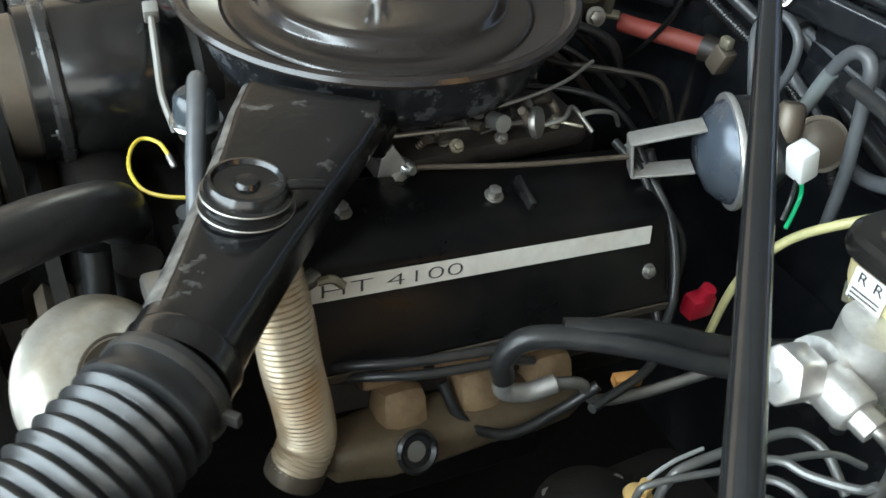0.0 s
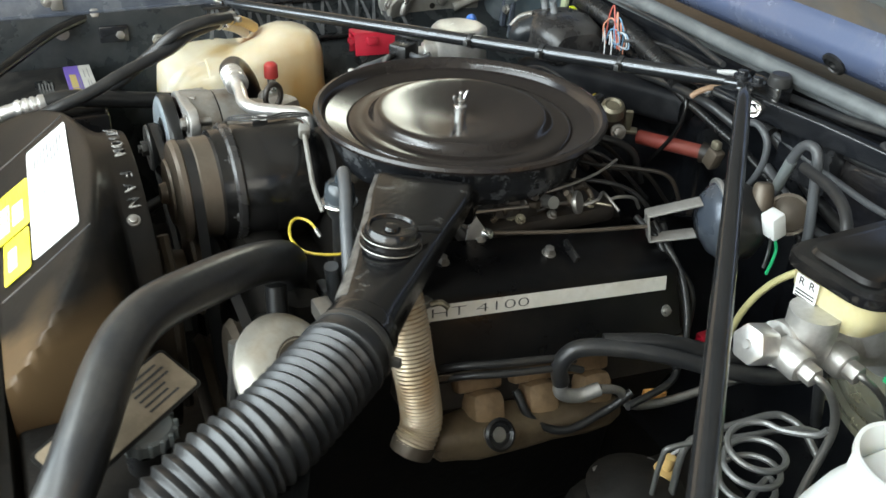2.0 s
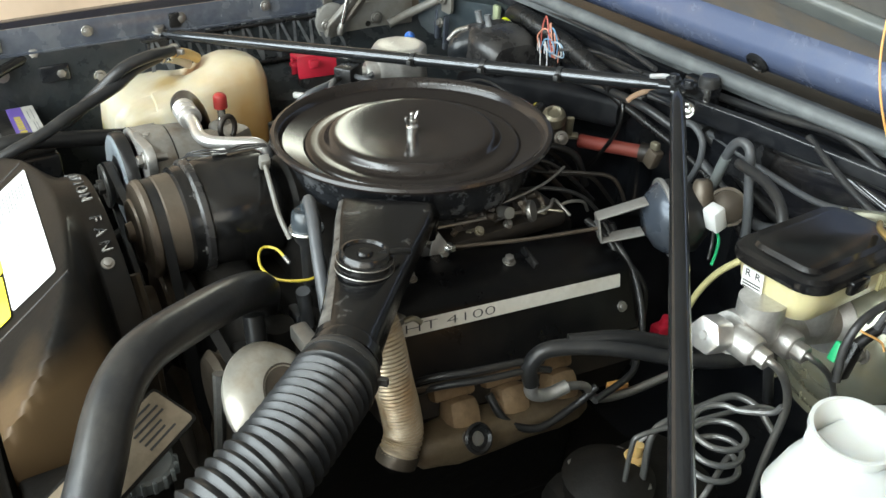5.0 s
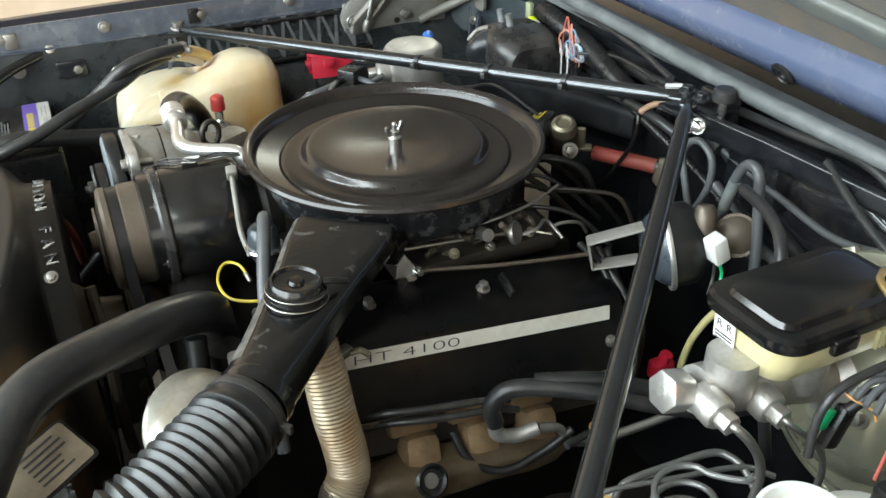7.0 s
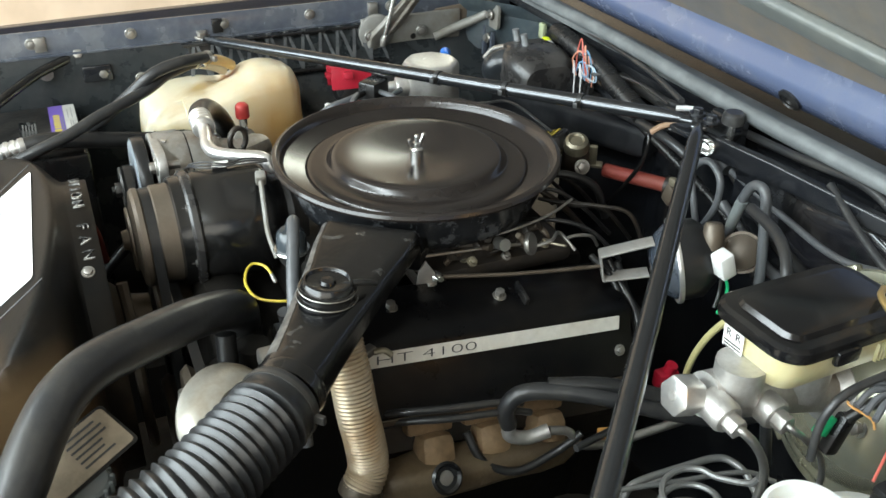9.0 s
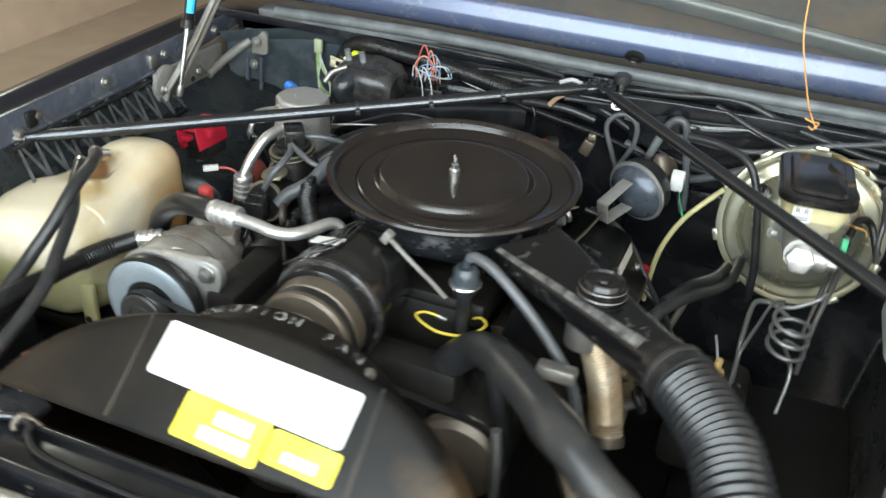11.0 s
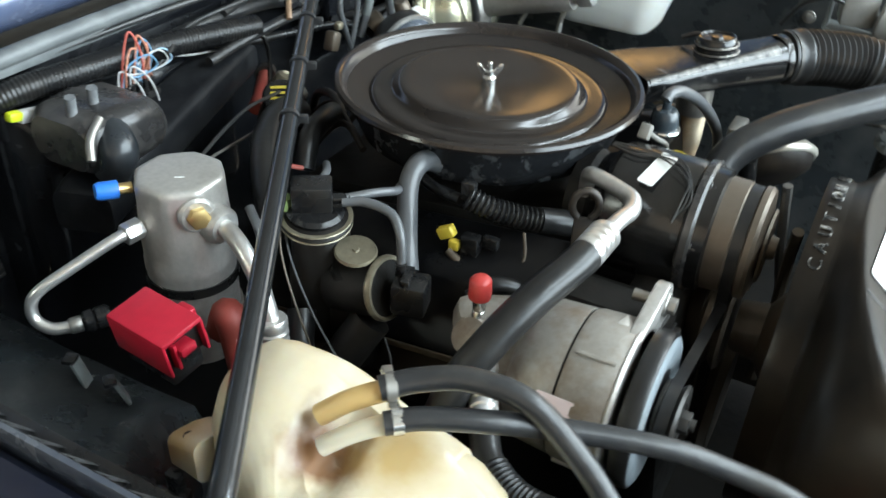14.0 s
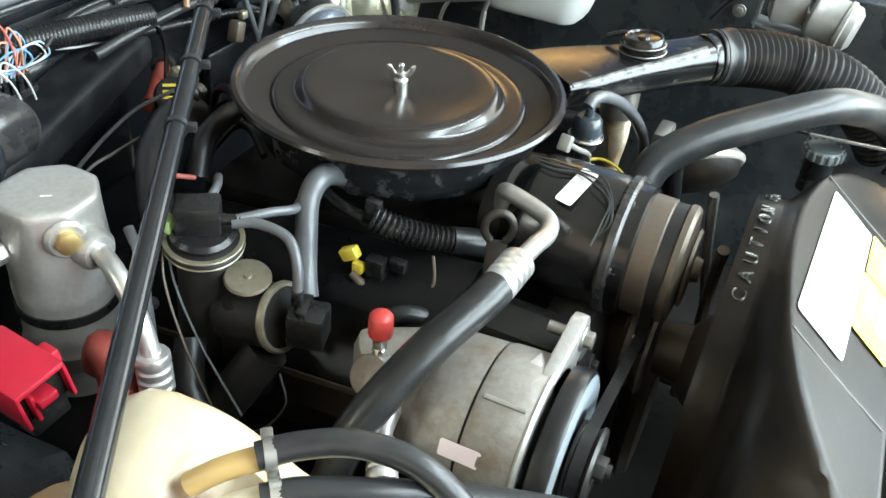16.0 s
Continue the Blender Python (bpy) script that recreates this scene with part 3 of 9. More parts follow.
for u0, v0, u1, v1 in ((-0.68, 0.100, -0.12, 0.188), (-0.66, 0.55, 0.64, 0.50)):
    secs = []
    for k in range(9):
        f = k / 8
        c = HM @ Vector((u0 + (u1 - u0) * f, v0 + (v1 - v0) * f, -0.012))
        secs.append(section(c, HV, HN, 0.036, 0.018, 0.007))
    part("stiffener", rings(secs), M_HOODRIB, hood, "dusty pale grey stiffener")
for u in (-0.166,):
    b = part("rubber_bumper", lathe([(0, 0), (0.017, 0), (0.018, 0.004), (0.013, 0.007), (0.012, 0.005), (0.006, 0.005), (0.005, 0.001), (0, 0.001)], 24,
             HM @ Matrix.Translation((u, 0.032, 0.012))), M_RUBBER, hood, "black rubber bumper")

# ---- cowl, firewall, fenders ----
solo("weatherstrip", joined(tube([(0.43, 0.56, 0.035), (0.425, 0.35, 0.045), (0.415, 0.15, 0.05), (0.40, -0.10, 0.052), (0.405, -0.35, 0.05), (0.425, -0.62, 0.045), (0.44, -0.72, 0.04)], 0.0108, 12),
     slab(0.425, 0.47, -0.70, 0.60, 0.022, 0.038, 0.004)), M_WORNSEAL, "faded grey rubber weatherstrip along the cowl", "weatherstrip", kind="structure")
solo("cowl_panel", joined(slab(0.44, 0.62, -0.74, 0.72, 0.0, 0.02, 0.004), slab(0.50, 0.51, -0.74, 0.72, -0.2, 0.0)), M_BODYBLK, "black painted cowl panel", "cowl", kind="structure")
solo("firewall", joined(slab(0.50, 0.52, -0.74, 0.74, -0.75, 0.0), slab(0.455, 0.50, -0.74, 0.36, -0.75, -0.004), slab(0.440, 0.456, -0.70, 0.36, -0.06, 0.005, 0.004), slab(0.435, 0.456, -0.66, -0.2, -0.32, -0.16, 0.012)),
     M_BODYBLK, "black painted firewall with pressed steps", "firewall", kind="structure")

corner = []
for k in range(15):
    yy = 0.40 + 0.25 * k / 14
    xx = 0.492 - 0.10 * max(0.0, (k - 6) / 8) ** 1.4
    corner.append([Vector((xx - 0.004 * math.sin(k * 1.3), yy, -0.30)), Vector((xx - 0.006 * math.sin(k * 0.9), yy, -0.16)), Vector((xx + 0.003 * math.sin(k * 1.7), yy, -0.10)), Vector((xx - 0.012, yy, -0.075)), Vector((xx - 0.010, yy, -0.03)), Vector((xx - 0.030, yy, -0.012)), Vector((xx - 0.035, yy, 0.0))])
bm = rings(corner, closed=False, caps=False)
bmesh.ops.solidify(bm, geom=bm.faces[:], thickness=0.003)
solo("cowl_corner", bm, M_DUSTBLUE, "dusty blue-grey pressed cowl corner panel", "body panel", kind="structure")
hs = thing("cowl_support", (0.41, 0.62, -0.1), "dusty grey pressed hinge support in the cowl corner", "bracket")
part("plate", rings([section((0.415, y, z), (0, 1, 0), (0, 0, 1), w, h, 0.010, 4) for y, z, w, h in ((0.604, -0.030, 0.05, 0.045), (0.604, -0.031, 0.056, 0.050))] + [section((0.421, 0.604, -0.031), (0, 1, 0), (0, 0, 1), 0.056, 0.050, 0.010, 4)]), M_DUSTGREY, hs)
part("arm", tube([(0.412, 0.615, -0.03), (0.39, 0.632, -0.045), (0.35, 0.645, -0.062), (0.31, 0.652, -0.078)], 0.009, 10), M_DUSTGREY, hs)
for y, z0, z1, w in ((0.622, -0.055, -0.20, 0.010), (0.588, -0.06, -0.17, 0.007)):
    part("rib", rings([section((0.412, y + 0.008 * f, z0 + (z1 - z0) * f), (0, 1, 0), (1, 0, 0), w * k, 0.012, 0.003, 3) for f, k in ((0, 0.5), (0.1, 1), (0.9, 1), (1, 0.5))]), M_FLANGE, hs, "blue-grey pressed rib")
for y, z in ((0.606, -0.078), (0.598, -0.028)):
    part("bolt", hexbolt((0.408, y, z), (-1, 0, 0.1), 0.007, 0.006), M_STEEL, hs)
solo("side_panel", rings([section((x, 0.668, -0.10), (0, 1, 0), (0, 0, 1), 0.006, h, 0.002, 2) for x, h in ((0.29, 0.10), (0.32, 0.15), (0.45, 0.17))]), M_RUSTPANEL, "brown-stained inner side panel behind the hood arm", "body panel", kind="structure")


def fender(side, name, out=0.0):
    s = side
    prof = [(0.70, -0.075), (0.703, -0.012), (0.712, -0.002), (0.73, 0.0), (0.742, 0.008), (0.765, 0.008), (0.782, -0.005), (0.792, -0.04), (0.80, -0.2), (0.80, -0.45), (0.79, -0.45), (0.79, -0.2),
            (0.782, -0.045), (0.77, -0.015), (0.76, -0.004), (0.742, -0.004), (0.73, -0.012), (0.715, -0.02), (0.709, -0.075)]
    secs = []
    for k in range(13):
        x = -0.95 + 1.75 * k / 12
        drop = -0.02 * ((x - 0.2) / 1.1) ** 2
        secs.append([Vector((x, s * (y + out), z + drop)) for y, z in prof])
    f = thing(name, (0, s * 0.8, -0.1), "dark blue painted front fender with a bolted inner flange", "car fender")
    part("panel", rings(secs), M_BLUECAR, f, "dark blue paint")
    x = -0.78
    while x < 0.55:
        part("bolt", hexbolt((x, s * (0.690 + out), -0.016), (0, -s, 0), 0.007, 0.006), M_STEEL, f)
        x += 0.168
    flange = []
    for k in range(13):
        x = -0.9 + 1.6 * k / 12
        flange.append([Vector((x, s * (y + out), z)) for y, z in ((0.700, 0.0), (0.6985, 0.004), (0.6945, 0.004), (0.692, 0.0), (0.688, -0.030), (0.687, -0.036), (0.683, -0.038), (0.683, -0.041), (0.690, -0.041), (0.699, -0.030))])
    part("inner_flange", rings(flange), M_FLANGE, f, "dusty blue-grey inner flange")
    x = -0.74
    while x < 0.5:
        part("clip", rbox(0.02, 0.010, 0.026, 0.002, Matrix.Translation((x, s * (0.688 + out), -0.018))), M_STEEL if int(x * 100) % 2 else M_PLASTIC, f)
        x += 0.31
    return f


fender(1, "fender")
fender(-1, "fender", 0.09)


def liner(side, out=0.0):
    s = side
    wide = [(0.686, -0.040), (0.682, -0.050), (0.680, -0.105), (0.678, -0.118), (0.672, -0.165), (0.665, -0.26), (0.62, -0.40), (0.60, -0.60)]
    narrow = [(0.686, -0.040), (0.680, -0.046), (0.640, -0.100), (0.615, -0.125), (0.585, -0.165), (0.565, -0.26), (0.555, -0.40), (0.55, -0.60)]
    inner = [(0.686, -0.040), (0.680, -0.046), (0.640, -0.105), (0.590, -0.132), (0.530, -0.158), (0.478, -0.195), (0.455, -0.26), (0.45, -0.60)]
    secs = []
    for k in range(70):
        x = -0.85 + 1.30 * k / 69
        f = min(1.0, max(0.0, (x + 0.20) / 0.14)) if s > 0 else 0.0
        g = min(1.0, max(0.0, (x - 0.0) / 0.07)) if s > 0 else 0.0
        prof = [(a[0] + (b[0] - a[0]) * f, a[1] + (b[1] - a[1]) * f) for a, b in zip(wide, narrow)]
        prof = [(a[0] + (b[0] - a[0]) * g, a[1] + (b[1] - a[1]) * g) for a, b in zip(prof, inner)]
        secs.append([Vector((x, s * (y + out), z)) + (noise.noise_vector(Vector((x * 9, y * 9, z * 9 + s))) * 0.004 if i > 1 else Vector((0, 0, 0))) for i, (y, z) in enumerate(prof)])
    bm = rings(secs, closed=False, caps=False)
    bmesh.ops.solidify(bm, geom=bm.faces[:], thickness=0.004)
    return bm


def apron(side, out):
    s = side
    ap = thing("inner_apron", (0, s * (0.66 + out), -0.2), "dusty dark grey inner fender apron with bolts", "fender apron", kind="structure")
    part("panel", liner(s, out), M_APRON, ap)
    for x, z in ((-0.66, -0.075), (-0.55, -0.085), (-0.43, -0.07), (-0.335, -0.08), (-0.27, -0.098), ):
        part("bolt", hexbolt((x, s * (0.680 + out), z), (0, -s, 0), 0.008, 0.006), M_STEEL, ap)
    part("washer_plate", rbox(0.05, 0.006, 0.03, 0.003, Matrix.Translation((-0.345, s * (0.678 + out), -0.078))), M_BODYBLK, ap)


apron(1, 0.0)
apron(-1, 0.09)
# zigzag moulding along the passenger apron
tr_ = thing("ribbed_moulding", (0.02, 0.68, -0.07), "black plastic moulding with dusty zigzag ribs", "moulding", kind="structure")
part("top_rail", slab(-0.19, 0.20, 0.668, 0.682, -0.047, -0.042, 0.0015), M_PLASTIC, tr_)
part("bottom_rail", slab(-0.19, 0.20, 0.622, 0.642, -0.108, -0.102, 0.002), M_PLASTIC, tr_)
for k in range(11):
    xa = -0.185 + 0.035 * k
    for x0, x1 in ((xa, xa + 0.015), (xa + 0.035, xa + 0.020)):
        part("zigzag_rib", rings([section((x0, 0.632, -0.100), (1, 0, 0), (0, 0.6, 0.8), 0.0035, 0.022, 0.001, 2), section((x1, 0.674, -0.044), (1, 0, 0), (0, 0.6, 0.8), 0.0035, 0.012, 0.001, 2)]), M_SEAL, tr_)

solo("engine_bay_floor", slab(-0.9, 0.46, -0.6, 0.6, -0.78, -0.74), M_NEARBLACK, "near-black floor pan under the engine", "undertray", kind="structure")

# radiator, its support bar and the latch
rad = thing("radiator", (-0.61, 0.0, -0.35), "black radiator behind the front support", "radiator")
part("core", slab(-0.635, -0.575, -0.40, 0.42, -0.62, -0.13, 0.003), M_NEARBLACK, rad)
part("top_plate", slab(-0.648, -0.590, -0.44, 0.46, -0.140, -0.116, 0.008), M_BODYBLK, rad, "black painted top plate")
sup = thing("radiator_support", (-0.70, 0, -0.15), "black painted radiator support bar with latch plate", "support bar")
part("bar", slab(-0.76, -0.65, -0.70, 0.70, -0.16, -0.115, 0.010), M_BODYBLK, sup)
part("lip", slab(-0.668, -0.655, -0.66, 0.66, -0.117, -0.096, 0.004), M_BODYBLK, sup)
part("ridge", slab(-0.600, -0.593, -0.30, 0.268, -0.118, -0.109, 0.002), M_BRACE, rad, "glossy black ridge")
part("pressed_edge", tube([(-0.625, 0.52, -0.112), (-0.628, 0.42, -0.110), (-0.622, 0.315, -0.108), (-0.606, 0.302, -0.106), (-0.598, 0.280, -0.106), (-0.602, 0.258, -0.106), (-0.618, 0.246, -0.107), (-0.634, 0.20, -0.108), (-0.640, 0.05, -0.108), (-0.642, -0.2, -0.108)], 0.0055, 10), M_BRACE, sup, "glossy stepped edge")
part("latch_bar", tube([(-0.745, 0.36, -0.10), (-0.74, 0.30, -0.095), (-0.70, 0.25, -0.10), (-0.695, 0.1, -0.10), (-0.70, -0.1, -0.10), (-0.71, -0.35, -0.105)], 0.008), M_STEEL, sup, "dull steel latch rod")
for y, x in ((0.20, -0.66), (0.31, -0.665), (-0.12, -0.66), (-0.33, -0.66), (0.03, -0.70)):
    part("bolt", hexbolt((x, y, -0.112), (0, 0, 1), 0.006, 0.006), M_STEEL, sup)
for x, y, a in ((-0.560, 0.372, 60), (-0.578, 0.330, 10), (-0.596, 0.268, 100), (-0.556, 0.318, 70)):
    part("clip", tube([Vector((x, y, -0.108)) + Matrix.Rotation(radians(a), 3, 'Z') @ Vector(q) for q in ((-0.016, 0, -0.004), (-0.006, 0.002, 0.006), (0.005, 0.0, 0.007), (0.012, 0.007, 0.0), (0.010, 0.012, -0.006))], 0.0036, 8), M_RUSTY, sup, "dirty tan wire clip")
part("bracket", rings([section((-0.575, yy, -0.116), (1, 0, 0), (0, 0, 1), w, h, 0.003, 3) for yy, w, h in ((0.27, 0.03, 0.008), (0.29, 0.045, 0.020), (0.33, 0.05, 0.024), (0.37, 0.045, 0.02), (0.40, 0.03, 0.008))]), M_BODYBLK, sup, "black folded bracket")


# ---- fan shroud with its labels ----
def shroud():
    sh = thing("fan_shroud", (-0.50, 0.05, -0.3), "black plastic fan shroud with white and yellow labels", "fan shroud")
    cy, cz, R = 0.05, -0.200, 0.190
    n = 132

    def arch(x, a, up, low, e):
        """Rounded section, flat on top where the label face slopes down to the front."""
        top = -0.0065 - max(0.0, -0.450 - x) * 0.762
        out = []
        for k in range(n):
            t = 2 * math.pi * k / n
            s, c = math.sin(t), math.cos(t)
            r = ((abs(s) / a) ** e + (abs(c) / (up if c > 0 else low)) ** e) ** (-1 / e)
            y, z = cy + r * s, cz + r * c
            lim, soft = top + 0.012 * (y - 0.04), 0.007
            h = max(0.0, min(1.0, 0.5 + 0.5 * (lim - z) / soft))
            out.append(Vector((x, y, lim + (z - lim) * h - soft * h * (1 - h))))
        return out
    secs = [arch(-0.410, R - 0.006, R - 0.006, R - 0.006, 2), arch(-0.407, R - 0.001, R - 0.001, R, 2), arch(-0.409, R, R, R, 2), arch(-0.420, R + 0.0005, R + 0.0005, R, 2), arch(-0.433, R + 0.0015, R + 0.001, R, 2)]
    stations = spline([(-0.434, 0.1915, 0.191, 2.0), (-0.438, 0.198, 0.1915, 2.0), (-0.443, 0.216, 0.192, 2.02), (-0.449, 0.240, 0.1925, 2.08), (-0.456, 0.258, 0.196, 2.15), (-0.468, 0.272, 0.203, 2.25), (-0.49, 0.284, 0.210, 2.4), (-0.52, 0.294, 0.218, 2.55), (-0.55, 0.302, 0.224, 2.7), (-0.571, 0.306, 0.227, 2.75)], 5)
    for x, a, up, e in stations:
        secs.append(arch(x, a, up, 0.19 + (a - 0.19) * 1.9, e))
    bm = rings(secs, True, False)
    bmesh.ops.solidify(bm, geom=bm.faces[:], thickness=0.004)
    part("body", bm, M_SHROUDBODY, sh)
    # raised words round the rim
    words = "CAUTION FAN"
    for i, ch in enumerate(words):
        if ch == " ":
            continue
        a = radians(30 - 6.15 * i)
        rad_ = Vector((0, math.sin(a), math.cos(a)))
        tan = Vector((0, -math.cos(a), math.sin(a)))
        m = Matrix((tan, Vector((1, 0, 0)), rad_)).transposed().to_4x4()
        m.translation = Vector((-0.4215, cy, cz)) + rad_ * (R + 0.0012)
        lettering(ch, 0.0185, m, M_LETTERGLINT, sh, 0.0014, "raised_letter")
    # labels on the slanting top
    tl, tr, br, bl = Vector((-0.467, 0.161, -0.0195)), Vector((-0.478, -0.086, -0.0310)), Vector((-0.529, -0.087, -0.0700)), Vector((-0.5175, 0.160, -0.0580))
    u, v = (tr - tl).normalized(), (tl - bl).normalized()
    c = (tl + tr + bl + br) / 4
    bm, m = plate_on(c, u, v, 0.247, 0.0635, 0.0022, 0.005)
    lab = part("white_label", bm, M_LABEL, sh, "large white printed label")
    mm = m @ Matrix.Translation((0, 0, 0.0008))
    part("print", bars(mm, -0.105, 0.022, 0.055, 9, 0.0052, 0.0014, 5), M_PALEINK, lab)
    part("print", bars(mm, 0.000, -0.004, 0.028, 5, 0.0045, 0.0012, 6), M_PALEINK, lab)
    bm, m2 = plate_on(c - u * 0.014 - v * 0.0575, u, v, 0.106, 0.051, 0.0030, 0.004)
    lab2 = part("yellow_label", bm, M_YELLOW, sh, "yellow warning label with pale print")
    m3 = m2 @ Matrix.Translation((0, 0, 0.0008))
    part("print", bars(m3, -0.048, 0.018, 0.034, 8, 0.0048, 0.0013, 7), M_OCHREINK, lab2)
    part("panel", rbox(0.044, 0.016, 0.0004, 0, m3 @ Matrix.Translation((0.012, 0.009, 0))), M_LABEL, lab2)
    part("panel", rbox(0.06, 0.015, 0.0004, 0, m3 @ Matrix.Translation((0.008, -0.011, 0))), M_LABEL, lab2)
    part("print", bars(m3 @ Matrix.Translation((0, 0, 0.0003)), -0.015, -0.006, 0.045, 3, 0.005, 0.0014, 9), M_OCHREINK, lab2)
    bm, m4 = plate_on(c + u * 0.084 - v * 0.053, u, v, 0.082, 0.037, 0.0026, 0.004)
    lab3 = part("yellow_label", bm, M_YELLOW, sh, "small yellow label")
    part("panel", rbox(0.04, 0.012, 0.0004, 0, m4 @ Matrix.Translation((0.0, -0.006, 0.0008))), M_LABEL, lab3)
    # moulded ribs running down the slant
    for y in (0.186, -0.106):
        p0 = Vector((-0.470, cy + (y - cy) * 0.99, -0.0225 + 0.012 * (y - 0.04)))
        p1 = Vector((-0.566, y, -0.0958 + 0.012 * (y - 0.04)))
        part("moulded_rib", rings([section(p0, (0, 1, 0), (0, 0, 1), 0.003, 0.004, 0.001), section((p0 + p1) / 2 + Vector((0, 0, -0.001)), (0, 1, 0), (0, 0, 1), 0.004, 0.005, 0.0015),
             section(p1, (0, 1, 0), (0, 0, 1), 0.004, 0.005, 0.0015)]), M_SHROUD, sh)
    part("bolt", hexbolt((-0.425, cy - R * math.sin(radians(38)), cz + R * math.cos(radians(38)) + 0.001), (0, -0.6, 0.8), 0.005, 0.004), M_STEEL, sh)
    return sh


shroud()

# mechanical fan inside the shroud
fan = thing("engine_fan", (-0.41, 0.05, -0.2), "dark cooling fan with a dusty clutch hub", "fan")
part("clutch_hub", lathe([(0, -0.045), (0.045, -0.045), (0.06, -0.03), (0.065, 0.0), (0.05, 0.02), (0.035, 0.03), (0.03, 0.06), (0, 0.06)], 32, along((-0.42, 0.05, -0.20), (1, 0, 0))), M_RUSTY, fan, "dusty fan clutch")
for k in range(5):
    a = 2 * math.pi * k / 5 + 0.4
    d = Vector((0, math.sin(a), math.cos(a)))
    t = Vector((0, math.cos(a), -math.sin(a)))
    c0, c1 = Vector((-0.425, 0.05, -0.2)) + d * 0.055, Vector((-0.425, 0.05, -0.2)) + d * 0.175
    part("blade", rings([section(c0, t + Vector((0.5, 0, 0)), Vector((1, 0, 0)) - 0.5 * t, 0.05, 0.003, 0.001, 2), section(c1, t + Vector((0.4, 0, 0)), Vector((1, 0, 0)) - 0.4 * t, 0.085, 0.003, 0.001, 2)]), M_NEARBLACK, fan)

# ---- engine block, heads and intake under everything ----
TILT = Matrix.Translation((0.0, 0, -0.135)) @ Matrix.Rotation(radians(6.6), 4, 'Y') @ Matrix.Translation((0.0, 0, 0.135))
eng = thing("engine_block", (0.0, 0.0, -0.45), "near-black V8 engine block with aluminium heads", "engine")
part("block", moved(joined(slab(-0.24, 0.25, -0.16, 0.16, -0.60, -0.20, 0.02), slab(-0.30, -0.24, -0.13, 0.15, -0.5, -0.16, 0.02)), TILT), M_NEARBLACK, eng)
part("intake_manifold", moved(slab(-0.19, 0.22, -0.10, 0.10, -0.21, -0.13, 0.02), TILT), M_NEARBLACK, eng, "near-black intake manifold")
part("throttle_body", moved(lathe([(0, -0.14), (0.075, -0.14), (0.07, -0.07), (0, -0.07)], 24), TILT), M_NEARBLACK, eng)
part("runner", moved(slab(0.06, 0.2, -0.12, 0.12, -0.15, -0.115, 0.012), TILT), M_NEARBLACK, eng)
part("runner", moved(slab(-0.18, -0.08, -0.12, 0.1, -0.16, -0.12, 0.012), TILT), M_NEARBLACK, eng)
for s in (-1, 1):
    part("cylinder_head", moved(rings([[Vector((x, s * y, z)) for y, z in ((0.12, -0.17), (0.19, -0.155), (0.235, -0.19), (0.275, -0.26), (0.25, -0.32), (0.16, -0.32))] for x in (-0.14, 0.21)]), TILT), M_GRIME, eng, "dark cast aluminium head")

